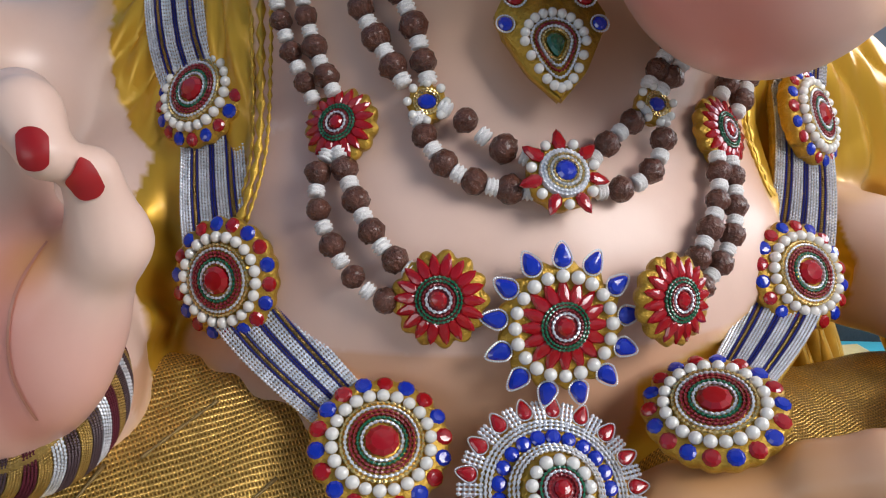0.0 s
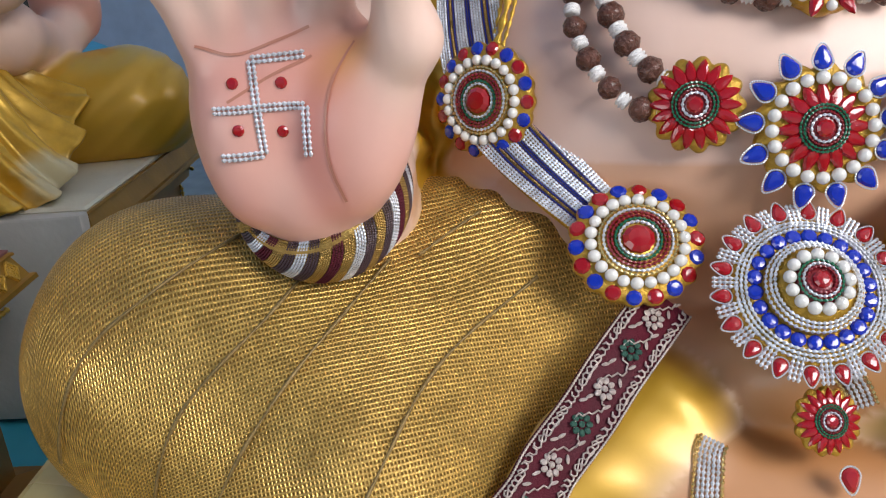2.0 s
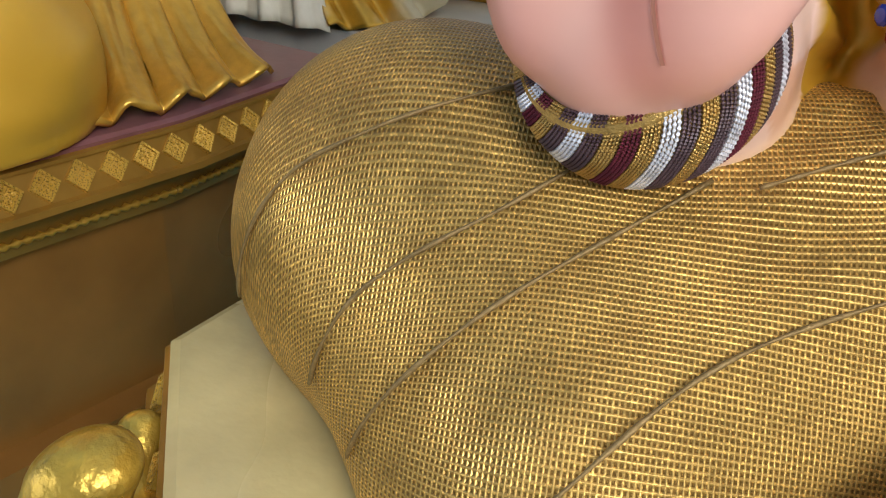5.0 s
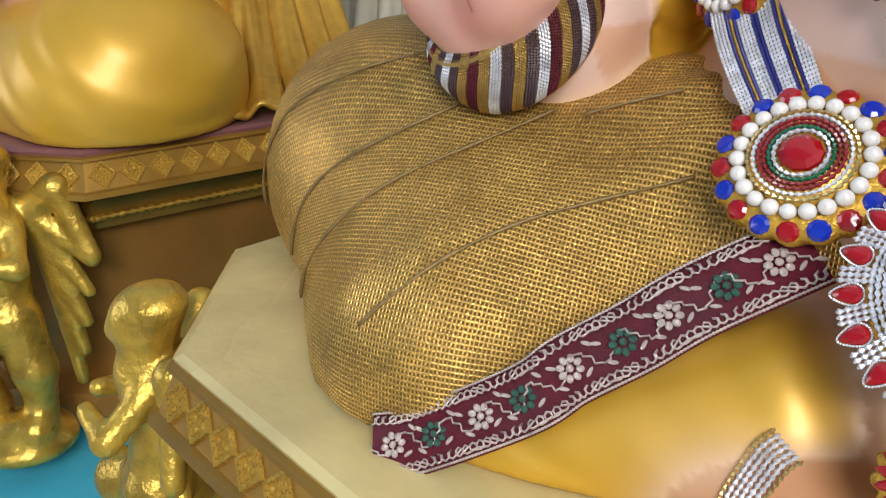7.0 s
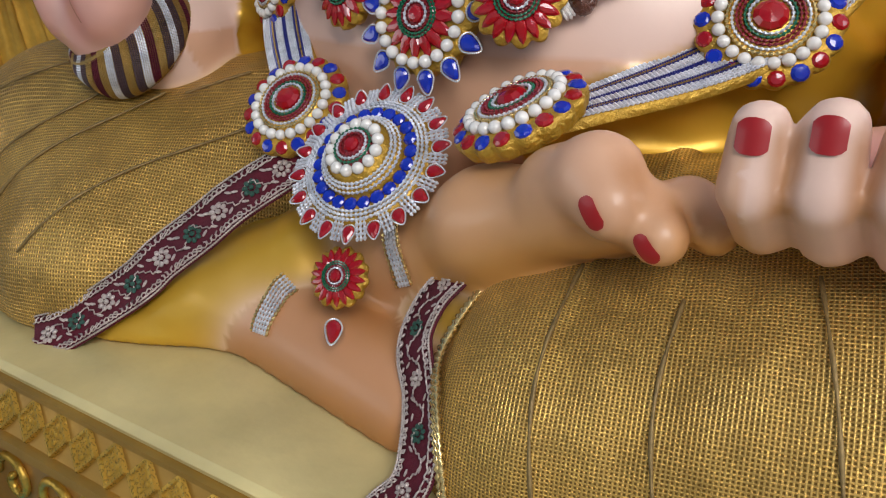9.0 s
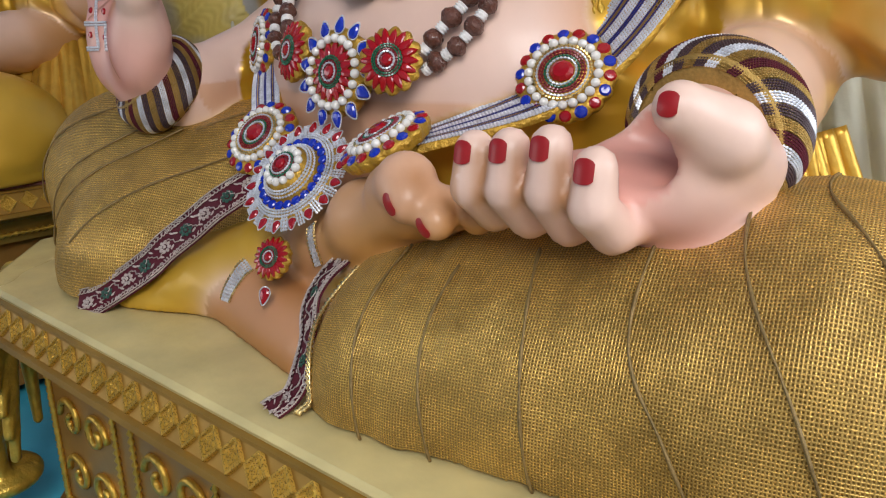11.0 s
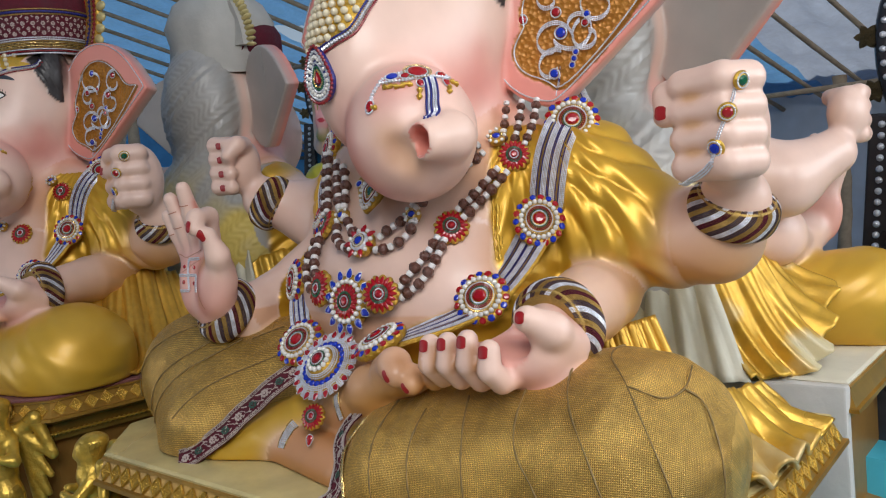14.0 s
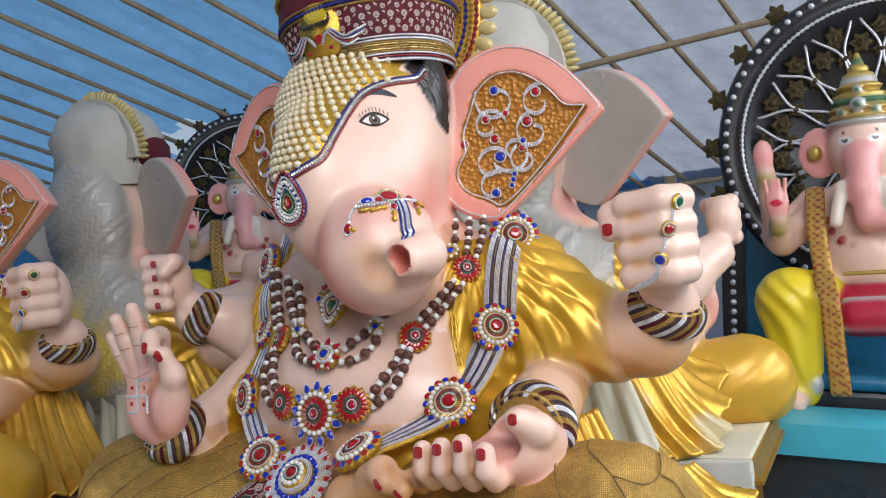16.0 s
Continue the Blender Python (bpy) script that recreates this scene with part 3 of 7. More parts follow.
# combed black hair at the temples
ax = np.abs(x - 0.03)
front_y = np.interp(z, [1.05, 1.08, 1.11, 1.15, 1.18, 1.26], [0.325, 0.288, 0.282, 0.264, 0.25, 0.23])
locks = (ax > 0.19) & (ax < 0.30) & (y > front_y) & (y < 0.345) & (z > 1.05) & (z < 1.30)
paint[locks] = np.array(HAIR)
V[locks] += gradient(V[locks]) * (0.004 + 0.0025 * np.sin(V[locks] @ np.array((0, 420.0, 160.0))))[:, None]
panel = (paint[:, 3] > 0.12) & (z > 0.79) & (y > 0.3)
relief = panel.astype(float)
rough = back > 0.5
V[rough] += gradient(V[rough]) * (0.004 * np.sin(V[rough] @ np.array((33, 21, 40.0)) + 3 * np.sin(V[rough] @ np.array((17, 9, 23.0)))) * np.sin(V[rough] @ np.array((-20, 30, 27.0))) + 0.0022 * np.sin(V[rough] @ np.array((120, 60, 40.0)) + 4 * np.sin(V[rough] @ np.array((31, 22, 51.0)))) * np.sin(V[rough] @ np.array((-50, 40, 130.0))))[:, None]
# folds pressed into the gilt shawl and the dhoti
fold = np.clip(paint[:, 3] * 3.0, 0, 1) * (V[:, 2] > 0.02) * (V[:, 2] < 0.79) * np.where(V[:, 2] < 0.33, 0.35, 1.0)
sel = fold > 0.05
wave = np.sin(V[sel] @ np.array((38.0, 9.0, 62.0)) + 2.2 * np.sin(V[sel] @ np.array((9.0, 14.0, 5.0)))) + 0.5 * np.sin(V[sel] @ np.array((71.0, 20.0, 95.0)))
fan = np.arctan2(V[sel, 2] - 0.82, np.abs(V[sel, 0]) - 0.33 + 0.35 * (V[sel, 1] - 0.3))
reach = np.hypot(V[sel, 2] - 0.82, np.abs(V[sel, 0]) - 0.33)
crease = np.abs(np.sin(fan * 15 + 1.6 * np.sin(reach * 13))) ** 0.7 * 1.9 - 1.1 + 0.35 * np.sin(fan * 47 + reach * 30)
high = np.clip((V[sel, 2] - 0.40) / 0.05, 0, 1)
V[sel] += gradient(V[sel]) * (0.0058 * (wave * (1 - high) + crease * high) * fold[sel])[:, None]
decals = []


def decal(p, n, upper, lower, colour, lift=0.0015, up=(0, 0, 1), turn=0.0, ns=16, nt=5):
    """A painted mark on the statue: the area between two curves about p, laid on the surface."""
    z = Vector(n).normalized()
    x = Vector(up).cross(z).normalized()
    y = z.cross(x)
    c, s = math.cos(turn), math.sin(turn)
    G = []
    for i in range(ns + 1):
        (ax, ay), (bx, by) = lower(i / ns), upper(i / ns)
        for j in range(nt + 1):
            u, v = ax + (bx - ax) * j / nt, ay + (by - ay) * j / nt
            G.append(Vector(p) + x * (u * c - v * s) + y * (u * s + v * c))
    G = onto(G, lift)
    q = np.array([[i * (nt + 1) + j, (i + 1) * (nt + 1) + j, (i + 1) * (nt + 1) + j + 1, i * (nt + 1) + j + 1] for i in range(ns) for j in range(nt)])
    decals.append((G, q, colour))


def disc(p, n, rx, ry, colour, lift=0.0015, at=(0, 0), up=(0, 0, 1), turn=0.0):
    f = lambda k: (lambda s: (at[0] - rx * math.cos(math.pi * s), at[1] + k * ry * math.sin(math.pi * s)))
    decal(p, n, f(1), f(-1), colour, lift, up, turn)


def nail(x, z, w=0.0105, h=0.0135, turn=0.0):
    p, n = on_front(x, z)
    f = lambda k: (lambda s: (-w + 2 * w * s, k * h * (1 - 0.35 * abs(2 * s - 1) ** 3)))
    decal(p, n, f(1), f(-1), RED, 0.0018, turn=turn, ns=8)


for i, (x, dz) in enumerate(LOW_FINGERS):
    nail(x, 0.322 + dz, 0.0110, 0.0120)
    nail(-0.675, 0.80 - 0.042 * i, 0.011, 0.010)
nail(0.588, 0.387, 0.010, 0.012)
nail(-0.401, 0.580, 0.011, 0.016)
nail(-0.377, 0.556, 0.011, 0.016, 0.3)
nail(0.712, 0.742, 0.013, 0.015)
nail(0.281, 0.262, 0.007, 0.014, 0.6)
nail(0.321, 0.239, 0.0065, 0.013, 0.7)
# eyes and brows
for s in (-1, 1):
    p, n = on_front(0.02 + s * 0.170, 1.078)
    lens = lambda k, w, a, b: (lambda t: (-w + 2 * w * t, (a if k > 0 else -b) * math.sin(math.pi * t) ** 0.8 + 0.004 * (t - 0.5) * s))
    decal(p, n, lens(1, 0.042, 0.025, 0), lens(-1, 0.040, 0, 0.0155), (0.03, 0.015, 0.01, 0), 0.0016)
    decal(p, n, lens(1, 0.033, 0.016, 0), lens(-1, 0.033, 0, 0.011), (0.80, 0.76, 0.72, 0), 0.0024)
    disc(p, n, 0.0150, 0.0150, (0.03, 0.015, 0.01, 0), 0.0032, (0, 0.001))
    disc(p, n, 0.0118, 0.0118, (0.16, 0.11, 0.09, 0), 0.0038, (0, 0.001))
    disc(p, n, 0.0070, 0.0070, (0.008, 0.006, 0.006, 0), 0.0044, (0, 0.001))
    disc(p, n, 0.0028, 0.0028, (0.9, 0.9, 0.9, 0), 0.005, (-0.003, 0.005))
    for k in range(9):
        v = k / 8
        disc(p, n, 0.0011, 0.0065, (0.02, 0.012, 0.01, 0), 0.003, (-0.036 + 0.074 * v, 0.006 + 0.026 * math.sin(math.pi * (0.08 + 0.84 * v)) ** 0.8))
    b, bn = on_front(0.02 + s * 0.172, 1.140)
    arch = lambda w, h: (lambda t: (-0.052 + 0.104 * t, 0.016 * math.sin(math.pi * (t if s > 0 else 1 - t) ** 0.8) + h * math.sin(math.pi * t) ** 0.6 * w))
    decal(b, bn, arch(1, 0.0095), arch(-1, 0.0085), (0.03, 0.035, 0.05, 0), 0.0016)
# creases of the palm and fingers
CREASE = (0.50, 0.20, 0.13, 0)
for pts in ([(-0.419, 0.50), (-0.444, 0.46), (-0.451, 0.41), (-0.441, 0.36)], [(-0.564, 0.505), (-0.529, 0.495), (-0.489, 0.505), (-0.459, 0.515)], [(-0.459, 0.49), (-0.499, 0.475), (-0.539, 0.455)],
            [(-0.589, 0.555), (-0.564, 0.56)], [(-0.564, 0.575), (-0.529, 0.578)], [(-0.519, 0.585), (-0.479, 0.585)], [(-0.571, 0.615), (-0.537, 0.62)], [(-0.517, 0.635), (-0.481, 0.635)]):
    P = spline([tuple(on_front(x, z)[0]) for x, z in pts], 14)
    for a, b in zip(P, P[1:]):
        n = Vector(gradient(np.array([a]))[0])
        d = (b - a)
        s = d.cross(n).normalized() * 0.0013
        G = onto([a - s, b - s, b + s, a + s], 0.0012)
        decals.append((G, np.array([[0, 1, 2, 3]]), CREASE))
off = len(V)
for G, q, col in decals:
    V, Q = np.concatenate([V, G]), np.concatenate([Q, q + off])
    paint = np.concatenate([paint, np.tile(np.array(col, float), (len(G), 1))])
    relief = np.concatenate([relief, np.zeros(len(G))])
    off = len(V)
statue_mesh = raw_mesh("statue", V, Q)
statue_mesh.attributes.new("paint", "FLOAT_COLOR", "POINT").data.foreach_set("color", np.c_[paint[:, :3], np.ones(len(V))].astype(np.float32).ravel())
statue_mesh.attributes.new("gilt", "FLOAT", "POINT").data.foreach_set("value", paint[:, 3].astype(np.float32))
statue_mesh.attributes.new("relief", "FLOAT", "POINT").data.foreach_set("value", relief.astype(np.float32))
statue_mesh.materials.append(M["statue"])
statue = tagged(new("statue", statue_mesh), "painted seated statue with elephant head and four arms", "statue", "row of statues")
statue.matrix_basis = ROW


# cloth of gold net on both legs
def cloth(side):
    c = Clay((-1.0, -0.40, -0.02), (1.0, 0.5, 0.42), 0.0105)
    legs(c, side < 0, side > 0)
    V, Q = c.mesh(level=0.009, floor=-0.001)
    x, y, z = V.T
    if side < 0:
        keep = (x + 0.418) * 0.2855 - (y + 0.237) * 0.076 - z * 0.293 < 0.012
    else:
        keep = x - 0.118 - 0.25 * np.clip(-0.15 - y, 0, 1) > 0.0
    keep &= (y < 0.26) & (z > 0.002)
    Q = Q[keep[Q].all(1)]
    used = np.unique(Q)
    re = np.full(len(V), -1)
    re[used] = np.arange(len(used))
    V = V[used]
    # gathers: soft folds running down from the pleats
    e = 0.004
    G = np.stack([c.value(V + np.eye(3)[i] * e) - c.value(V - np.eye(3)[i] * e) for i in range(3)], -1)
    G /= np.maximum(np.linalg.norm(G, axis=1), 1e-9)[:, None]
    x, y, z = V.T
    if side > 0:
        lump = np.exp(-np.maximum(x - 0.15, 0) / 0.16) * 1.5 * np.sin(x * 95 + 16 * z + 5 * np.sin(9 * z + 14 * x)) + 0.6 * np.sin(x * 31 + z * 22 + y * 9) + 0.5 * np.sin(x * 62 - z * 30)
    else:
        lump = np.exp(-np.maximum(-x - 0.25, 0) / 0.16) * np.sin((x - y) * 80 + 30 * z) + 0.5 * np.sin(x * 27 + z * 35 - y * 18)
    V = V + G * (0.0030 * lump + 0.002)[:, None]
    me = raw_mesh("net_cloth", V, re[Q])
    # weave coordinates: along the leg and round it
    a = Vector((-0.93, -0.36, 0) if side < 0 else (0.97, 0.22, 0)).normalized()
    b = Vector((0, 0, 1)).cross(a)
    o = np.array((-0.44, 0.02, 0.02) if side < 0 else (0.45, 0.0, 0.02))
    w = V - o
    u, s, t = w @ np.array(a), w @ np.array(b), w[:, 2]
    u0, cap = (0.20, 0.185) if side < 0 else (0.25, 0.195)
    u = np.where(u > u0, u0 + cap * np.arcsin(np.clip((u - u0) / cap, 0, 0.999)), u)
    uv = np.stack([u, np.arctan2(s, t + 0.02) * (0.19 if side < 0 else 0.27), np.zeros(len(V))], -1)
    me.attributes.new("weave", "FLOAT_VECTOR", "POINT").data.foreach_set("vector", uv.astype(np.float32).ravel())
    return me, c


def net_material():
    m = material("gold_net", (0.66, 0.41, 0.105), 0.36, 0.6, 40, 0.45, 0)
    nt = m.node_tree
    link, N = nt.links.new, nt.nodes.new
    bsdf = nt.nodes["Principled BSDF"]
    at = N("ShaderNodeAttribute")
    at.attribute_name = "weave"
    sep = N("ShaderNodeSeparateXYZ")
    link(at.outputs["Vector"], sep.inputs[0])
    waves = []
    for k, ax in enumerate(("X", "Y")):
        mu = N("ShaderNodeMath")
        mu.operation = "MULTIPLY"
        mu.inputs[1].default_value = 2 * math.pi / (0.0036, 0.0040)[k]
        link(sep.outputs[ax], mu.inputs[0])
        si = N("ShaderNodeMath")
        si.operation = "SINE"
        link(mu.outputs[0], si.inputs[0])
        waves.append(si)
    mx = N("ShaderNodeMath")
    mx.operation = "MAXIMUM"
    link(waves[0].outputs[0], mx.inputs[0])
    link(waves[1].outputs[0], mx.inputs[1])
    ramp = N("ShaderNodeMapRange")
    ramp.inputs[1].default_value, ramp.inputs[2].default_value = -0.25, 0.35
    link(mx.outputs[0], ramp.inputs[0])
    # glints of the metal thread, painted in as brighter specks of colour
    sparkle = N("ShaderNodeTexNoise")
    sparkle.inputs["Scale"].default_value, sparkle.inputs["Detail"].default_value = 420, 1
    link(at.outputs["Vector"], sparkle.inputs["Vector"])
    sr = N("ShaderNodeMapRange")
    sr.inputs[1].default_value, sr.inputs[2].default_value, sr.inputs[3].default_value, sr.inputs[4].default_value = 0.52, 0.74, 0.9, 2.0
    link(sparkle.outputs["Fac"], sr.inputs[0])
    src = bsdf.inputs["Base Color"].links[0].from_socket
    sc = N("ShaderNodeVectorMath")
    sc.operation = "SCALE"
    link(src, sc.inputs[0])
    link(sr.outputs[0], sc.inputs["Scale"])
    mix = N("ShaderNodeMix")
    mix.data_type = "RGBA"
    mix.inputs["A"].default_value = (0.25, 0.135, 0.026, 1)
    link(ramp.outputs[0], mix.inputs["Factor"])
    link(sc.outputs[0], mix.inputs["B"])
    link(mix.outputs["Result"], bsdf.inputs["Base Color"])
    bp = N("ShaderNodeBump")
    bp.inputs["Strength"].default_value, bp.inputs["Distance"].default_value = 0.7, 0.0012
    link(mx.outputs[0], bp.inputs["Height"])
    link(bp.outputs[0], bsdf.inputs["Normal"])
    return m


M["net"] = net_material()
cloths = {}
for s, what in ((-1, "gold metallic net cloth wrapped over the folded knee"), (1, "gold metallic net cloth with pleats over the thigh")):
    me, c = cloth(s)
    me.materials.append(M["net"])
    ob = tagged(new("net_cloth", me), what, "cloth")
    ob.matrix_basis = ROW
    cloths[s] = (ob, c)



# ---- jewellery ----
M["pearl"] = material("pearl", (0.76, 0.73, 0.68), 0.18, 0, 60, 0.06, 0, coat=1.0)
M["red_gem"] = material("red_glass_gem", (0.36, 0.005, 0.010), 0.09, 0, 200, 0.4, 0, coat=0.5, spec=0.5)
M["blue_gem"] = material("blue_glass_gem", (0.006, 0.028, 0.42), 0.09, 0, 200, 0.4, 0, coat=0.5, spec=0.5)
M["green_gem"] = material("green_glass_gem", (0.0, 0.10, 0.04), 0.12, 0, 200, 0.4, 0, coat=1.0, spec=0.8)
M["silver"] = material("rhinestone_silver", (0.74, 0.75, 0.80), 0.34, 0.4, 500, 0.45, 0)
M["gold_bead"] = material("gold_beads", (0.70, 0.52, 0.22), 0.25, 0.8, 400, 0.3, 0)
M["red_bead"] = material("maroon_beads", (0.24, 0.015, 0.02), 0.25, 0, 400, 0.4, 0, coat=0.5)
M["green_bead"] = material("green_beads", (0.01, 0.13, 0.06), 0.25, 0, 400, 0.4, 0, coat=0.5)
M["blue_bead"] = material("navy_cord", (0.02, 0.025, 0.20), 0.4, 0.1, 300, 0.4, 0)
M["gold_cord"] = material("gold_cord", (0.46, 0.29, 0.08), 0.32, 0.7, 300, 0.4, 0.4, 600)
M["foam"] = material("yellow_moulding", (0.52, 0.30, 0.035), 0.36, 0.5, 60, 0.4, 0.9, 150)
M["seed"] = material("brown_seed", (0.125, 0.040, 0.022), 0.30, 0, 5, 0.6, 1.0, 4, coat=0.35)
M["cotton"] = material("white_cord", (0.86, 0.83, 0.81), 0.6, 0, 6, 0.15, 0.5, 9)
M["maroon"] = material("maroon_velvet", (0.095, 0.004, 0.014), 0.85, 0, 80, 0.35, 0.4, 500)
M["thread"] = material("silver_thread", (0.62, 0.52, 0.47), 0.38, 0.45, 300, 0.4, 0.4, 800)
M["dark_green"] = material("green_thread", (0.03, 0.10, 0.07), 0.5, 0.1, 300, 0.4, 0.4, 800)


def at_frame(p, n, up=(0, 0, 1)):
    """A pose at p whose z axis is n and whose y axis leans to up."""
    z = Vector(n).normalized()
    x = Vector(up).cross(z).normalized()
    y = z.cross(x)
    m = Matrix((x, y, z)).transposed().to_4x4()
    m.translation = p
    return m


def shared(name, build, mat, smooth=True):
    bm = bmesh.new()
    build(bm)
    me = bpy.data.meshes.new(name)
    bm.to_mesh(me)
    bm.free()
    if smooth:
        me.shade_smooth()
    me.materials.append(mat)
    return me


def piece(name, me, parent, m):
    ob = new(name, me)
    ob.parent = parent
    ob.matrix_basis = m
    return ob


def gem_shape(bm, drop=0.0, seg=10, tall=0.55):
    """A faceted cabochon of radius 1; drop pulls one end to a point along y."""
    rings = []
    for r, z in ((1.0, 0.0), (0.97, tall * 0.45), (0.66, tall * 0.9), (0.0, tall)):
        if r == 0:
            rings.append([bm.verts.new((0, 0, z))])
            continue
        ring = []
        for k in range(seg):
            q = 2 * math.pi * k / seg
            x, y = math.sin(q), math.cos(q)
            if drop and y > 0:
                x, y = x * (1 - 0.35 * y), y * (1 + drop)
            ring.append(bm.verts.new((r * x, r * y, z)))
        rings.append(ring)
    for A, B in zip(rings, rings[1:]):
        for k in range(seg):
            j = (k + 1) % seg
            bm.faces.new((A[j], A[k], B[0]) if len(B) == 1 else (A[j], A[k], B[k], B[j]))


PEARL = shared("pearl", lambda bm: ball(bm, (0, 0, 0), 1, 14, 9), M["pearl"])
STONE = {c: shared("stone", lambda bm: gem_shape(bm), M[c + "_gem"], False) for c in ("red", "blue", "green")}
DROP = {c: shared("drop", lambda bm: gem_shape(bm, 0.75, 12), M[c + "_gem"], False) for c in ("red", "blue", "green")}
PETAL = {c: shared("petal", lambda bm: gem_shape(bm, 0.6, 8, 0.7), M[c + "_gem"], False) for c in ("red", "blue")}


def beaded(bm, pts, r, pitch, closed=False, seg=6):
    """A string of tiny beads: a rod that swells and narrows once a bead."""
    P = [Vector(p) for p in pts]
    if closed:
        P.append(P[0])
    L = sum((b - a).length for a, b in zip(P, P[1:]))
    n = max(4, int(L / pitch) * 2)
    Q, acc, j, pos = [], 0.0, 0, 0.0
    seglen = [(b - a).length for a, b in zip(P, P[1:])]
    for k in range(n + (0 if closed else 1)):
        s = L * k / n
        while j < len(seglen) - 1 and acc + seglen[j] < s:
            acc += seglen[j]
            j += 1
        Q.append(P[j].lerp(P[j + 1], min(1, (s - acc) / max(seglen[j], 1e-9))))
    tube(bm, Q, [r if k % 2 else r * 0.36 for k in range(len(Q))], seg, closed)


def circle(r, n, z=0.0, ry=None):
    return [(r * math.cos(2 * math.pi * k / n), (ry or r) * math.sin(2 * math.pi * k / n), z) for k in range(n)]


def bead_ring(name, parent, mat, r, z, thick, pitch=None):
    bm = bmesh.new()
    beaded(bm, circle(r, 64, z), thick, pitch or thick * 2.3, True, 5)
    return part(name, bm, M[mat], parent, smooth=False)


def scallop(bm, R, n, amp, h, seg=96, down=0.02):
    """A gilded cushion with a lobed rim."""
    prof = [(0.0, h), (0.6, h), (0.86, h * 0.85), (0.97, h * 0.35), (1.0, 0.0), (0.97, -down * 0.6), (0.93, -down)]
    rings = []
    for r, z in prof:
        if r == 0:
            rings.append([bm.verts.new((0, 0, z))])
            continue
        rings.append([bm.verts.new((R * r * (1 + amp * (r ** 6) * abs(math.cos(n * q / 2)) - amp * 0.5 * r ** 6) * math.cos(q),
                                    R * r * (1 + amp * (r ** 6) * abs(math.cos(n * q / 2)) - amp * 0.5 * r ** 6) * math.sin(q), z)) for q in [2 * math.pi * k / seg for k in range(seg)]])
    for A, B in zip(rings, rings[1:]):
        for k in range(seg):
            j = (k + 1) % seg
            bm.faces.new((A[0], B[k], B[j]) if len(A) == 1 else (A[k], B[k], B[j], A[j]))


def around(parent, name, meshes, n, r, z, size, turn=0.0, long=1.0, tilt=0.0):
    for k in range(n):
        q = 2 * math.pi * k / n + turn
        j = random.uniform(0.96, 1.05)
        m = Matrix.Rotation(q - math.pi / 2, 4, "Z") @ Matrix.Translation((0, r, z)) @ Matrix.Rotation(radians(tilt + random.uniform(-5, 5)), 4, "X")
        piece(name if isinstance(name, str) else name[k % len(name)], meshes[k % len(meshes)], parent, m @ Matrix.Diagonal((size * j, size * long * j, size * j, 1)))


def oval_medallion(m, label, scale=1.0, wide=1.0):
    t = thing("medallion", label, "medallion", ROW @ m, "medallions of the garland")
    t.scale = (scale * wide, scale, scale)
    bm = bmesh.new()
    scallop(bm, 0.064, 18, 0.08, 0.008, down=0.015)
    part("mount", bm, M["foam"], t)
    around(t, ("ruby_stone", "sapphire_stone"), (STONE["red"], STONE["blue"]), 18, 0.0575, 0.004, 0.0082, tilt=-18)
    around(t, "pearl", (PEARL,), 22, 0.0445, 0.011, 0.0063)
    bm = bmesh.new()
    lathe(bm, [(0.040, 0.008), (0.036, 0.014), (0.0, 0.016)], 40)
    part("dome", bm, M["gold"], t)
    bead_ring("silver_ring", t, "gold_bead", 0.0368, 0.0145, 0.0022)
    bead_ring("silver_ring", t, "silver", 0.0328, 0.0155, 0.0021)
    bead_ring("maroon_ring", t, "red_bead", 0.0288, 0.0165, 0.0022)
    bead_ring("maroon_ring", t, "red_bead", 0.0252, 0.0168, 0.0021)
    bead_ring("green_ring", t, "green_bead", 0.0218, 0.0172, 0.0020)
    bead_ring("silver_ring", t, "silver", 0.0184, 0.0176, 0.0021)
    piece("ruby_centre", STONE["red"], t, Matrix.Translation((0, 0, 0.015)) @ Matrix.Diagonal((0.016, 0.0150, 0.016, 1)))
    return t


def red_flower(m, label, scale=1.0):
    t = thing("flower_medallion", label, "medallion", ROW @ m, "flower medallions")
    t.scale = (scale,) * 3
    bm = bmesh.new()
    scallop(bm, 0.044, 13, 0.16, 0.007, down=0.011)
    part("mount", bm, M["foam"], t)
    around(t, "petal", (PETAL["red"],), 18, 0.0290, 0.007, 0.0064, long=1.5, tilt=-12)
    bm = bmesh.new()
    lathe(bm, [(0.024, 0.007), (0.021, 0.012), (0.0, 0.013)], 32)
    part("dome", bm, M["red_bead"], t)
    bead_ring("green_ring", t, "green_bead", 0.0215, 0.0125, 0.0019)
    bead_ring("green_ring", t, "green_bead", 0.0180, 0.0135, 0.0018)
    bead_ring("maroon_ring", t, "red_bead", 0.0148, 0.014, 0.0016)
    bead_ring("silver_ring", t, "silver", 0.0117, 0.0145, 0.0020)
    piece("ruby_centre", STONE["red"], t, Matrix.Translation((0, 0, 0.013)) @ Matrix.Diagonal((0.0085, 0.0085, 0.009, 1)))
    return t


def outlined_drop(t, name, colour, m, size):
    """A teardrop stone in a rim of tiny beads."""
    o = piece(name, DROP[colour], t, m @ Matrix.Diagonal((size, size, size, 1)))
    bm = bmesh.new()
    ring = []
    for k in range(28):
        q = 2 * math.pi * k / 28
        x, y = math.sin(q), math.cos(q)
        if y > 0:
            x, y = x * (1 - 0.35 * y), y * 1.75
        ring.append((x * 1.17, y * 1.12, 0.12))
    beaded(bm, ring, 0.15, 0.27, True, 5)
    part("bead_rim", bm, M["silver"], o, smooth=False)
    return o


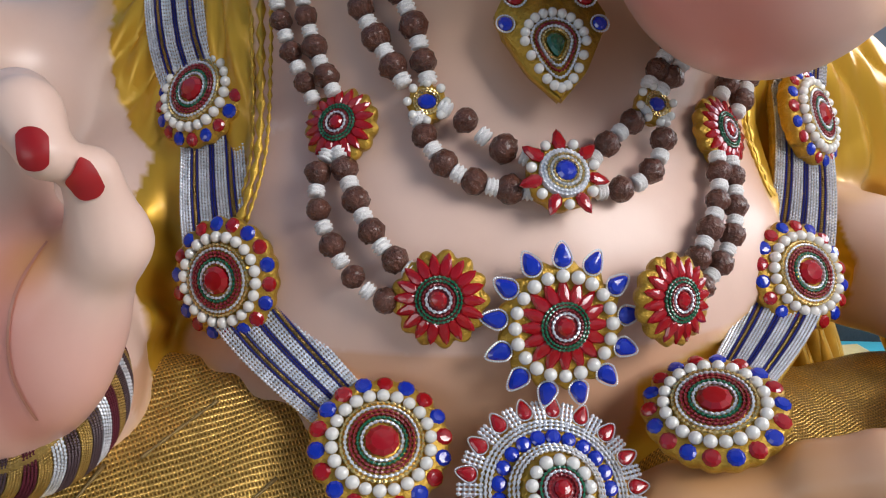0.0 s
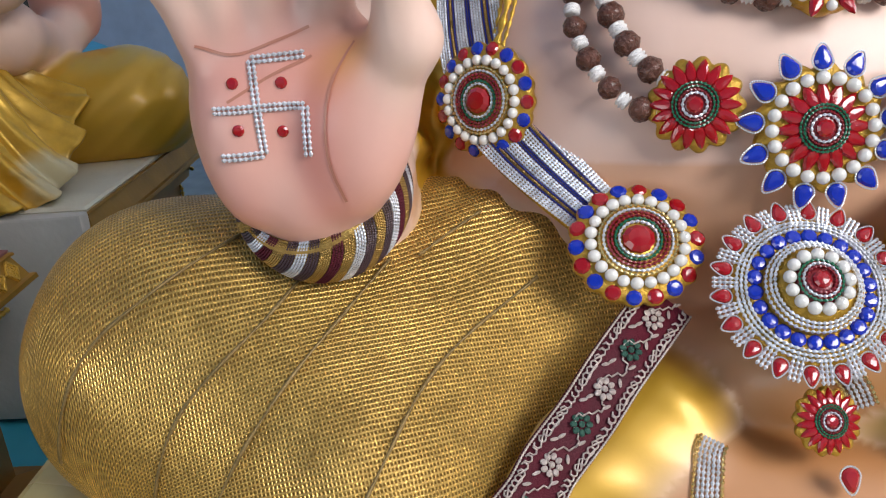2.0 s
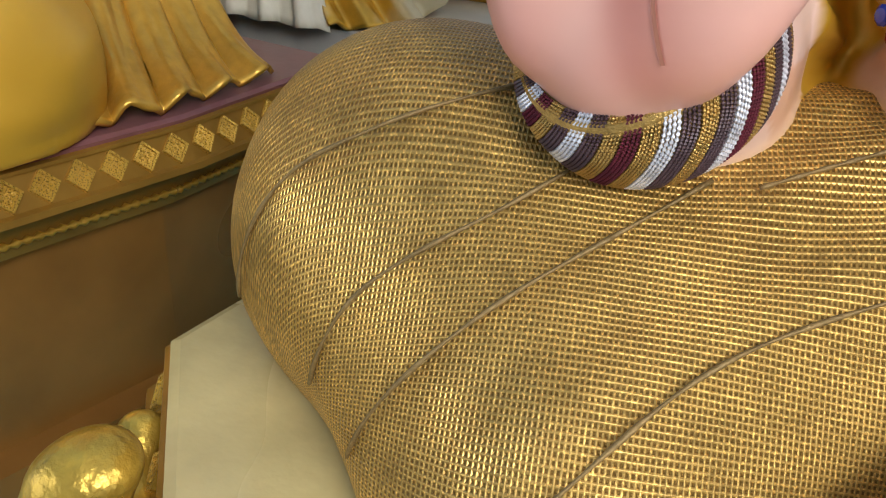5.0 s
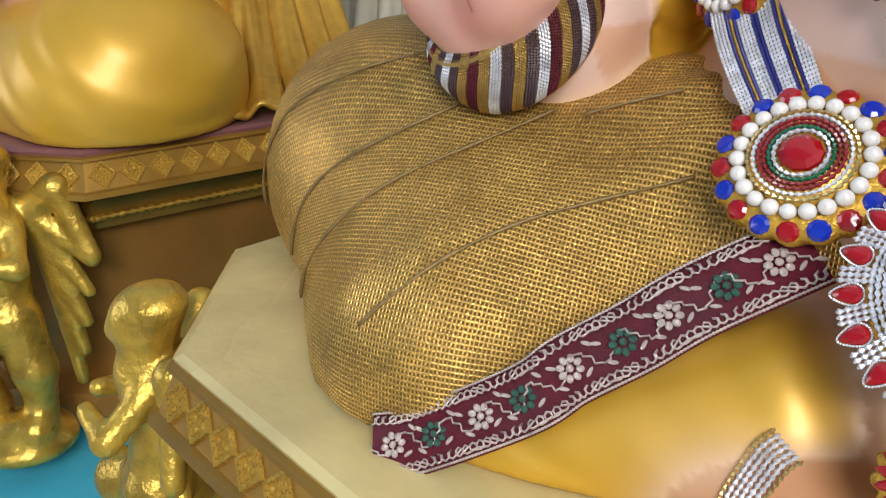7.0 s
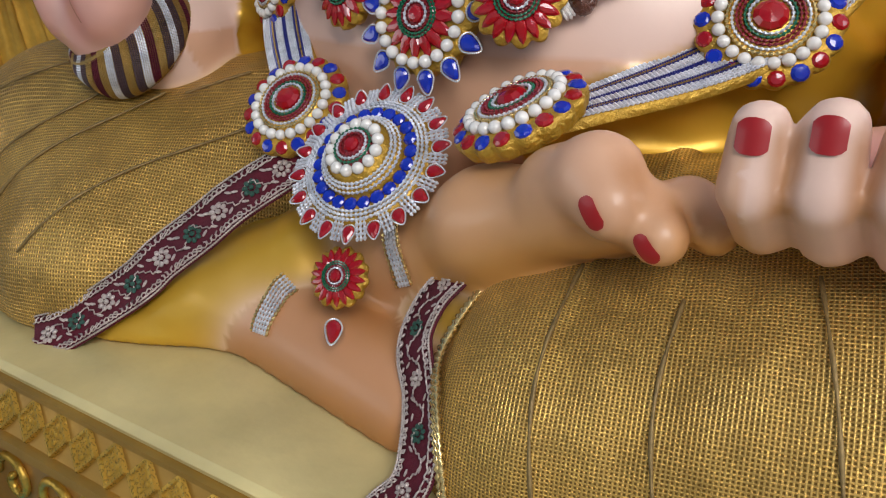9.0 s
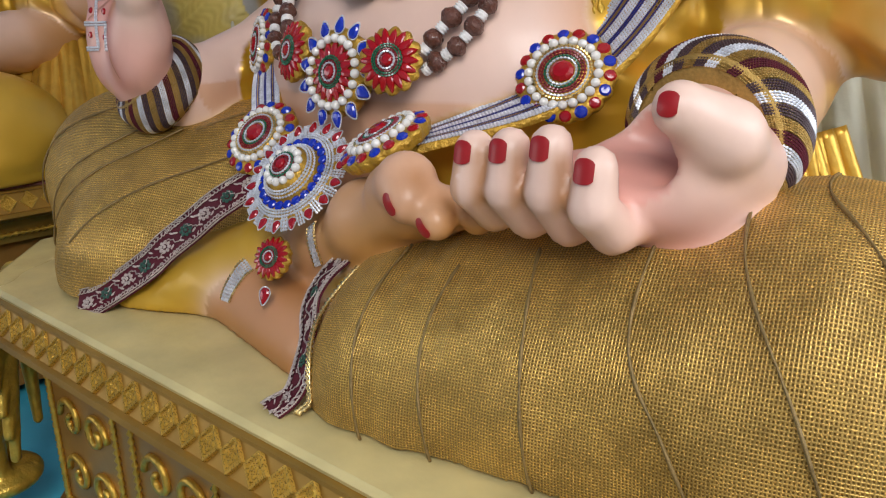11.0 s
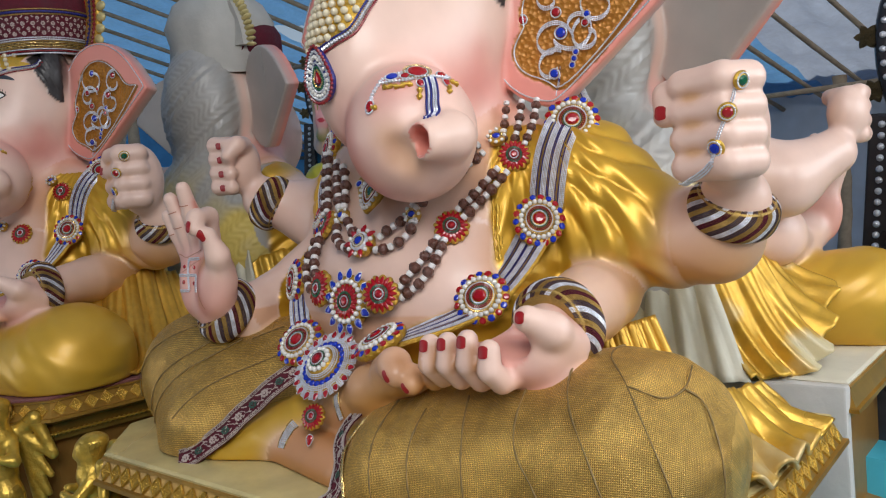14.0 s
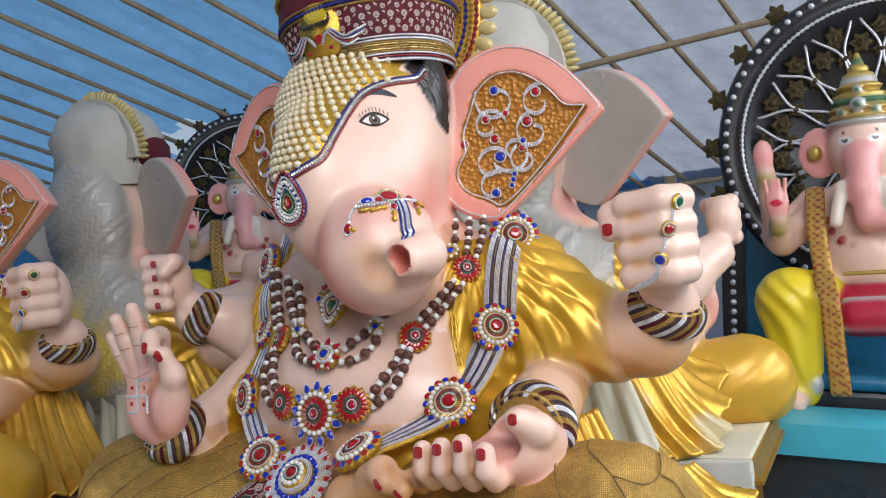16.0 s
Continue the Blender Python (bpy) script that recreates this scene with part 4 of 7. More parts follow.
def blue_sunflower(m):
    t = thing("flower_medallion", "round belly medallion with blue teardrops, pearls and red petals", "medallion", ROW @ m)
    bm = bmesh.new()
    scallop(bm, 0.060, 13, 0.14, 0.007, down=0.02)
    part("mount", bm, M["foam"], t)
    for k in range(13):
        q = 2 * math.pi * k / 13 + 0.1
        outlined_drop(t, "sapphire_drop", "blue", Matrix.Rotation(q - math.pi / 2, 4, "Z") @ Matrix.Translation((0, 0.0635, 0.004)) @ Matrix.Rotation(radians(-8), 4, "X"), 0.0085)
    around(t, "pearl", (PEARL,), 20, 0.0475, 0.010, 0.0067)
    around(t, "petal", (PETAL["red"],), 16, 0.0290, 0.009, 0.0070, long=1.45, tilt=-10)
    bm = bmesh.new()
    lathe(bm, [(0.025, 0.008), (0.022, 0.014), (0.0, 0.0155)], 32)
    part("dome", bm, M["red_bead"], t)
    bead_ring("green_ring", t, "green_bead", 0.0225, 0.0145, 0.0019)
    bead_ring("green_ring", t, "green_bead", 0.0192, 0.0155, 0.0018)
    bead_ring("maroon_ring", t, "red_bead", 0.0160, 0.016, 0.0016)
    bead_ring("silver_ring", t, "silver", 0.0128, 0.0165, 0.0020)
    piece("ruby_centre", STONE["red"], t, Matrix.Translation((0, 0, 0.015)) @ Matrix.Diagonal((0.009, 0.009, 0.009, 1)))
    return t


def great_pendant(m):
    t = thing("pendant", "large round pendant of blue stones, pearls and red teardrop rays", "pendant", ROW @ m)
    bm = bmesh.new()
    lathe(bm, [(0.066, -0.014), (0.072, -0.006), (0.072, 0.004), (0.056, 0.008), (0.0, 0.01)], 56)
    part("mount", bm, M["foam"], t)
    for k in range(18):
        q = 2 * math.pi * k / 18
        outlined_drop(t, "ruby_drop", "red", Matrix.Rotation(q - math.pi / 2, 4, "Z") @ Matrix.Translation((0, 0.0800, 0.002)), 0.0068)
        bm = bmesh.new()
        a = q + math.pi / 18
        for d in (-0.0042, 0, 0.0042):
            c, s = math.cos(a), math.sin(a)
            beaded(bm, [(0.066 * c - d * s, 0.066 * s + d * c, 0.006), (0.090 * c - d * s, 0.090 * s + d * c, 0.0)], 0.0023, 0.0042)
        part("ray", bm, M["silver"], t, smooth=False)
    for r, z in ((0.0685, 0.006), (0.0645, 0.008), (0.0605, 0.009)):
        bead_ring("silver_ring", t, "silver", r, z, 0.0023)
    around(t, "sapphire_stone", (STONE["blue"],), 22, 0.0525, 0.0085, 0.0075)
    bm = bmesh.new()
    lathe(bm, [(0.046, 0.008), (0.044, 0.017), (0.034, 0.022), (0.032, 0.027), (0.0, 0.028)], 48)
    part("dome", bm, M["foam"], t)
    for r, z in ((0.0440, 0.016), (0.0408, 0.020), (0.0376, 0.0225)):
        bead_ring("silver_ring", t, "silver", r, z, 0.0022)
    around(t, "pearl", (PEARL,), 13, 0.0265, 0.030, 0.0064)
    bm = bmesh.new()
    lathe(bm, [(0.022, 0.027), (0.019, 0.034), (0.0, 0.036)], 32)
    part("dome", bm, M["red_bead"], t)
    bead_ring("green_ring", t, "green_bead", 0.0195, 0.034, 0.0020)
    bead_ring("silver_ring", t, "silver", 0.0160, 0.0355, 0.0019)
    bead_ring("maroon_ring", t, "red_bead", 0.0126, 0.0362, 0.0019)
    piece("ruby_centre", STONE["red"], t, Matrix.Translation((0, 0, 0.035)) @ Matrix.Diagonal((0.0085, 0.0085, 0.009, 1)))
    return t


def choker_pendant(m):
    t = thing("pendant", "teardrop choker pendant with green stone, pearls and red and blue gems", "pendant", ROW @ m)
    bm = bmesh.new()
    outline = [(-0.05, 0.01), (-0.058, 0.03), (-0.045, 0.055), (-0.02, 0.075), (0.02, 0.075), (0.045, 0.055), (0.058, 0.03), (0.05, 0.01), (0.03, -0.03), (0, -0.062), (-0.03, -0.03)]
    prism(bm, outline[::-1], -0.012, 0.003)
    bmesh.ops.bevel(bm, geom=bm.edges[:], offset=0.003, segments=2, affect="EDGES")
    part("mount", bm, M["foam"], t)
    shape = lambda s: [(s * x, s * y, 0.006) for x, y in [(math.sin(q) * (1 - 0.35 * max(0, -math.cos(q))), math.cos(q) * (1.6 if math.cos(q) < 0 else 1)) for q in [2 * math.pi * k / 40 for k in range(40)]]]
    for s, mat in ((0.0245, "silver"), (0.020, "red_bead"), (0.0165, "silver"), (0.013, "gold_bead")):
        bm = bmesh.new()
        beaded(bm, shape(s), 0.0020, 0.0038, True)
        part("bead_rim", bm, M[mat], t, smooth=False)
    for p in shape(0.031)[::2]:
        piece("pearl", PEARL, t, Matrix.Translation((p[0], p[1], 0.006)) @ Matrix.Scale(0.0052, 4))
    piece("emerald_drop", DROP["green"], t, Matrix.Translation((0, 0, 0.004)) @ Matrix.Rotation(math.pi, 4, "Z") @ Matrix.Scale(0.0095, 4))
    for x, y, c, s in ((-0.048, 0.02, "blue", 0.0075), (0.048, 0.02, "blue", 0.0075), (-0.036, 0.05, "red", 0.0095), (0.036, 0.05, "red", 0.0095), (0, 0.062, "green", 0.011)):
        o = piece("gem", STONE[c], t, Matrix.Translation((x, y, 0.003)) @ Matrix.Scale(s, 4))
        bm = bmesh.new()
        beaded(bm, circle(1.22, 32, 0.1), 0.17, 0.33, True, 5)
        part("bead_rim", bm, M["silver"], o, smooth=False)
    return t


def star_medallion(m):
    t = thing("flower_medallion", "necklace medallion with blue centre, silver beads, red petals and pearls", "medallion", ROW @ m)
    bm = bmesh.new()
    scallop(bm, 0.034, 7, 0.14, 0.005, down=0.016)
    part("mount", bm, M["foam"], t)
    around(t, "petal", (PETAL["red"],), 7, 0.0325, 0.006, 0.0070, turn=math.pi / 2, long=1.3, tilt=-8)
    around(t, "pearl", (PEARL,), 7, 0.0325, 0.007, 0.0054, turn=math.pi / 2 + math.pi / 7)
    bm = bmesh.new()
    lathe(bm, [(0.025, 0.005), (0.023, 0.011), (0.0, 0.013)], 32)
    part("dome", bm, M["silver"], t)
    for r, z, mat in ((0.0235, 0.010, "silver"), (0.0205, 0.012, "silver"), (0.0175, 0.013, "gold_bead"), (0.0145, 0.0135, "silver"), (0.0118, 0.014, "gold_bead")):
        bead_ring("bead_ring", t, mat, r, z, 0.0018)
    piece("sapphire_centre", STONE["blue"], t, Matrix.Translation((0, 0, 0.012)) @ Matrix.Scale(0.0105, 4))
    return t


def small_blue(m):
    t = thing("flower_medallion", "small necklace link with blue stone, gold beads and pearls", "medallion", ROW @ m, "small blue links")
    bm = bmesh.new()
    scallop(bm, 0.020, 8, 0.1, 0.004, down=0.012)
    part("mount", bm, M["foam"], t)
    around(t, "pearl", (PEARL,), 8, 0.0195, 0.005, 0.0046)
    for r in (0.0130, 0.0105):
        bead_ring("bead_ring", t, "gold_bead", r, 0.006, 0.0016)
    piece("sapphire_centre", STONE["blue"], t, Matrix.Translation((0, 0, 0.004)) @ Matrix.Diagonal((0.0095, 0.0078, 0.009, 1)))
    return t


def body_normal(p, up=0.0):
    return (Vector(p) - Vector((0, 0.75, 0.25))).normalized()


# places on the statue
L0, L1, L2, L3 = (-0.375, 0.37, 0.755), (-0.342, 0.260, 0.574), (-0.314, 0.108, 0.402), (-0.168, -0.022, 0.272)
R0, R1, R2, R3 = (0.397, 0.416, 0.752), (0.396, 0.240, 0.534), (0.319, 0.102, 0.376), (0.147, -0.058, 0.302)
NORMAL = {R2: (0.24, -0.82, 0.48), L3: (0.05, -0.75, 0.65), R3: (-0.28, -0.36, 0.89), R0: (0.5, -0.8, 0.3), L0: (-0.5, -0.8, 0.3)}
for p in (L0, L1, L2, L3, R0, R1, R2, R3):
    n = Vector(NORMAL.get(p, body_normal(p)))
    oval_medallion(at_frame(Vector(p) + n.normalized() * (0.022 if p in (R0, L0) else 0.0), n), "oval medallion of pearls, red and blue stones on the garland", 0.98 if p not in (R3, L3) else 1.0, 0.94 if p in (L1, R1, L2) else 1.05)
great_pendant(at_frame((-0.015, -0.080, 0.238), (0.03, -0.74, 0.67)))
red_flower(at_frame((-0.010, -0.138, 0.132), (0.15, -0.85, 0.48)), "small red petal medallion hanging from the pendant", 0.70)
tear = thing("teardrop", "red teardrop with silver beads below the pendant", "pendant", ROW @ at_frame((0.004, -0.166, 0.090), (0.15, -0.9, 0.42)) @ Matrix.Rotation(math.pi, 4, "Z"))
outlined_drop(tear, "ruby_drop", "red", Matrix(), 0.0085)
blue_sunflower(at_frame((0.008, -0.010, 0.378), (0.0, -0.97, 0.22)))
for p, n, s, what in (((-0.106, 0.008, 0.404), (-0.25, -0.93, 0.25), 1.0, "red petal medallion joining the bead strands"), ((0.118, -0.012, 0.398), (0.36, -0.90, 0.25), 0.98, "red petal medallion joining the bead strands"),
                      ((-0.190, 0.126, 0.553), (-0.45, -0.75, 0.48), 0.88, "red petal medallion high on the chest"), ((0.224, 0.134, 0.535), (0.55, -0.72, 0.42), 0.92, "red petal medallion high on the chest"),
                      ((0.322, 0.268, 0.688), (0.55, -0.78, 0.3), 0.85, "red petal medallion below the ear")):
    red_flower(at_frame(p, n), what, s)
star_medallion(at_frame((0.018, 0.040, 0.512), (0.05, -0.82, 0.57)))
choker_pendant(at_frame((0.020, 0.090, 0.634), (0.0, -0.85, 0.5)))
for p in ((-0.105, 0.102, 0.577), (0.133, 0.103, 0.570), (0.290, 0.247, 0.735)):
    small_blue(at_frame(p, body_normal(p)))


# garland straps: stripes of rhinestones, navy and gold cord on a yellow band
def strap(name_label, pts, normals, width):
    t = thing("garland_strap", name_label, "garland")
    n = 40
    P = spline(pts, n)
    A = np.array([tuple(p) for p in P])
    B = onto(A, 0.009)
    sunk = clay.value(A) < 0.009
    A[sunk] = B[sunk]
    P = [Vector(p) for p in A]
    N = [v.normalized() for v in spline(normals, n)]
    taper = [1 - 0.38 * max(0, (i / (n - 1) - 0.72) / 0.28) ** 1.2 for i in range(n)]
    fr = []
    for i, p in enumerate(P):
        d = (P[min(i + 1, n - 1)] - P[max(i - 1, 0)]).normalized()
        fr.append((p, d.cross(N[i]).normalized() * taper[i], N[i]))
    bm = bmesh.new()
    rows = []
    for p, s, q in fr:
        rows.append([bm.verts.new(p + s * (a * width) + q * b) for a, b in ((-0.5, -0.012), (-0.5, -0.001), (0.5, -0.001), (0.5, -0.012))])
    for A, B in zip(rows, rows[1:]):
        for k in range(3):
            bm.faces.new((A[k], A[k + 1], B[k + 1], B[k]))
    part("backing", bm, M["foam"], t)
    # a gap of cord between four bands of stones
    plan = ["S"] * 4 + ["N", "G", "N"] + ["S"] * 4 + ["N", "N"] + ["S"] * 4 + ["N", "G", "N"] + ["S"] * 4
    pos = [(k + 0.5) / len(plan) - 0.5 for k in range(len(plan))]
    k = 0
    while k < len(plan):
        j = k
        while j < len(plan) and plan[j] == plan[k]:
            j += 1
        bm = bmesh.new()
        for q in range(k, j):
            line = [p + s * (pos[q] * width) + w * 0.0008 for p, s, w in fr]
            if plan[k] == "S":
                beaded(bm, line, width / len(plan) * 0.56, width / len(plan) * 1.3, seg=5)
            else:
                beaded(bm, line, width / len(plan) * 0.5, width / len(plan) * 0.7, seg=5)
        part({"S": "rhinestone_band", "N": "navy_cord", "G": "gold_cord"}[plan[k]], bm, M[{"S": "silver", "N": "blue_bead", "G": "gold_cord"}[plan[k]]], t, smooth=False)
        k = j


def facing(p):
    return tuple(Vector(NORMAL.get(p, body_normal(p))).normalized())


def below(p, d=0.012):
    return tuple(Vector(p) - Vector(NORMAL.get(p, body_normal(p))).normalized() * d)


strap("striped rhinestone and cord garland strap over one shoulder", [(-0.33, 0.40, 0.86), below(L0), below(L1), below(L2), below(L3)], [facing(v) for v in (L0, L0, L1, L2, L3)], 0.082)
strap("striped rhinestone and cord garland strap over the other shoulder", [(0.37, 0.42, 0.86), below(R0), below(R1), below(R2), below(R3)], [facing(v) for v in (R0, R0, R1, R2, R3)], 0.084)


# seed bead strands
def seed_shape(bm):
    ball(bm, (0, 0, 0), 1, 20, 14)
    for v in bm.verts:
        d = v.co.normalized()
        ridge = abs(math.sin(2.5 * math.atan2(d.y, d.x)))
        v.co = d * (1 + 0.13 * noise.noise(d * 4.5) + 0.09 * noise.noise(d * 9) - 0.07 * (1 - ridge) ** 3)
        v.co.z *= 0.92


def spacer_shape(bm):
    lathe(bm, [(0.0, -0.6), (0.55, -0.6), (0.75, -0.42), (0.6, -0.25), (0.6, -0.2), (0.82, 0.0), (0.6, 0.2), (0.6, 0.25), (0.75, 0.42), (0.55, 0.6), (0.0, 0.6)], 12)


SEED = shared("seed_bead", seed_shape, M["seed"])
SPACER = shared("cord_spacer", spacer_shape, M["cotton"])


def strand(label, pts, r, pitch, clay_lift=True):
    t = thing("bead_strand", label, "necklace", ROW, "bead strands")
    P = spline(pts, 200)
    L = sum((b - a).length for a, b in zip(P, P[1:]))
    r = r * 0.95
    n = max(1, round(L / pitch))
    for k in range(n * 2 + 1):
        i = min(199, round(199 * k / (2 * n)))
        p = P[i]
        d = (P[min(i + 2, 199)] - P[max(i - 2, 0)]).normalized()
        m = Matrix.Translation(p) @ d.to_track_quat("Z", "Y").to_matrix().to_4x4() @ Matrix.Rotation(random.uniform(0, 6.28), 4, "Z")
        if k % 2:
            s = r * random.uniform(0.92, 1.08)
            piece("seed_bead", SEED, t, m @ Matrix.Scale(s, 4))
        else:
            piece("cord_spacer", SPACER, t, m @ Matrix.Diagonal((r * 0.88, r * 0.88, r * 0.72, 1)))
    return t


BEAD = "strand of brown seed beads with white cord spacers"
strand(BEAD, [(-0.262, 0.215, 0.74), (-0.249, 0.190, 0.669), (-0.238, 0.172, 0.626), (-0.218, 0.146, 0.580)], 0.0135, 0.037)
strand(BEAD, [(-0.232, 0.20, 0.74), (-0.221, 0.174, 0.663), (-0.210, 0.158, 0.620), (-0.197, 0.138, 0.588)], 0.0135, 0.037)
strand(BEAD, [(-0.206, 0.108, 0.526), (-0.216, 0.099, 0.507), (-0.217, 0.078, 0.479), (-0.208, 0.060, 0.454), (-0.194, 0.042, 0.430), (-0.168, 0.025, 0.405), (-0.138, 0.017, 0.396)], 0.0138, 0.0365)
strand(BEAD, [(-0.193, 0.106, 0.528), (-0.183, 0.076, 0.496), (-0.172, 0.056, 0.471), (-0.154, 0.037, 0.444), (-0.132, 0.025, 0.428)], 0.0150, 0.0385)
strand(BEAD, [(0.152, 0.022, 0.386), (0.190, 0.040, 0.415), (0.210, 0.058, 0.445), (0.220, 0.080, 0.476), (0.224, 0.103, 0.508)], 0.0140, 0.037)
strand(BEAD, [(0.150, 0.022, 0.412), (0.168, 0.036, 0.438), (0.186, 0.055, 0.463), (0.200, 0.078, 0.490), (0.206, 0.100, 0.514)], 0.0145, 0.038)
strand(BEAD, [(0.250, 0.150, 0.556), (0.290, 0.195, 0.605), (0.325, 0.228, 0.650)], 0.0142, 0.037)
strand(BEAD, [(0.232, 0.155, 0.575), (0.262, 0.182, 0.606), (0.303, 0.222, 0.660)], 0.0142, 0.037)
for dx in (0, 0.036, 0.072):
    strand(BEAD, [(0.283 + dx, 0.310 + dx * 0.3, 0.815), (0.286 + dx * 0.95, 0.290 + dx * 0.3, 0.765), (0.290 + dx * 0.75, 0.270 + dx * 0.2, 0.715)], 0.0120, 0.031)
strand(BEAD, [(-0.180, 0.175, 0.715), (-0.167, 0.156, 0.673), (-0.153, 0.142, 0.642), (-0.128, 0.118, 0.598)], 0.0152, 0.040)
strand(BEAD, [(-0.137, 0.154, 0.700), (-0.117, 0.138, 0.661), (-0.107, 0.122, 0.622), (-0.103, 0.112, 0.600)], 0.0152, 0.040)
strand(BEAD, [(-0.088, 0.096, 0.572), (-0.070, 0.087, 0.562), (-0.044, 0.072, 0.540), (-0.012, 0.063, 0.527)], 0.0150, 0.039)
strand(BEAD, [(-0.114, 0.096, 0.562), (-0.107, 0.082, 0.541), (-0.088, 0.063, 0.518), (-0.055, 0.049, 0.503), (-0.014, 0.044, 0.497)], 0.0150, 0.039)
strand(BEAD, [(0.058, 0.066, 0.524), (0.079, 0.076, 0.540), (0.106, 0.091, 0.556), (0.122, 0.099, 0.564)], 0.0142, 0.037)
strand(BEAD, [(0.060, 0.046, 0.494), (0.093, 0.050, 0.497), (0.123, 0.067, 0.513), (0.138, 0.086, 0.535), (0.141, 0.099, 0.555)], 0.0146, 0.038)
strand(BEAD, [(0.142, 0.110, 0.585), (0.175, 0.130, 0.615), (0.215, 0.165, 0.650), (0.262, 0.225, 0.70)], 0.0142, 0.038)
strand(BEAD, [(0.130, 0.112, 0.592), (0.160, 0.132, 0.630), (0.200, 0.165, 0.672), (0.250, 0.225, 0.72)], 0.0142, 0.038)


# embossed gold border of the shawl along the neckline
M["emboss"] = material("embossed_gold", (0.66, 0.40, 0.05), 0.34, 0.55, 60, 0.3, 0.9, 75)
for s in (-1, 1):
    zs = [0.68, 0.64, 0.60, 0.56, 0.50, 0.45]
    rim_x = [0.256, 0.258, 0.261, 0.264, 0.274, 0.292]
    t = thing("shawl_border", "embossed gold border along the shawl's edge", "border")
    P = np.array([tuple(p) for p in spline([tuple(on_front(s * x + (0.024 if s > 0 else 0.0), z, 0.0, 0.19 if z > 0.57 else -0.6)[0]) for x, z in zip(rim_x, zs)], 40)])
    for off, name, w in ((0.0, "edge_cord", 0.0032), (0.030, "edge_cord", 0.0032), (0.015, "relief", 0.0065)):
        Q2 = onto(P + np.array((s * off, 0.0, 0.0)), 0.0)
        bm = bmesh.new()
        beaded(bm, [Vector(p) for p in Q2], w, 0.012 if name == "edge_cord" else 0.024, seg=8)
        part(name, bm, M["emboss"], t)


# ---- trims on the cloth ----
def ribbon(bm, P, N, width, lift=0.0, bow=0.0):
    """A flat band with thickness along P, its face towards N."""
    rows = []
    for i, p in enumerate(P):
        d = (P[min(i + 1, len(P) - 1)] - P[max(i - 1, 0)]).normalized()
        s = d.cross(N[i]).normalized()
        rows.append([bm.verts.new(p + s * (a * width) + N[i] * (lift + b)) for a, b in ((-0.5, -0.002), (-0.5, 0), (-0.25, bow), (0, bow), (0.25, bow), (0.5, 0), (0.5, -0.002))])
    for A, B in zip(rows, rows[1:]):
        for k in range(6):
            bm.faces.new((A[k], A[k + 1], B[k + 1], B[k]))
        bm.faces.new((A[6], A[0], B[0], B[6]))


def flower_shape(bm, petals=8):
    for k in range(petals):
        q = 2 * math.pi * k / petals
        ball(bm, (0, 0, 0), 1, 8, 5, Matrix.Rotation(q, 4, "Z") @ Matrix.Translation((0, 0.68, 0)) @ Matrix.Diagonal((0.27, 0.33, 0.12, 1)))
    ball(bm, (0, 0, 0.08), (0.28, 0.28, 0.18), 10, 6)


FLOWER = {"thread": shared("flower", flower_shape, M["thread"]), "dark_green": shared("flower", flower_shape, M["dark_green"])}


def leaf_shape(bm):
    ball(bm, (0, 0, 0), (0.38, 1.0, 0.16), 8, 5)


LEAF = shared("leaf", leaf_shape, M["thread"])


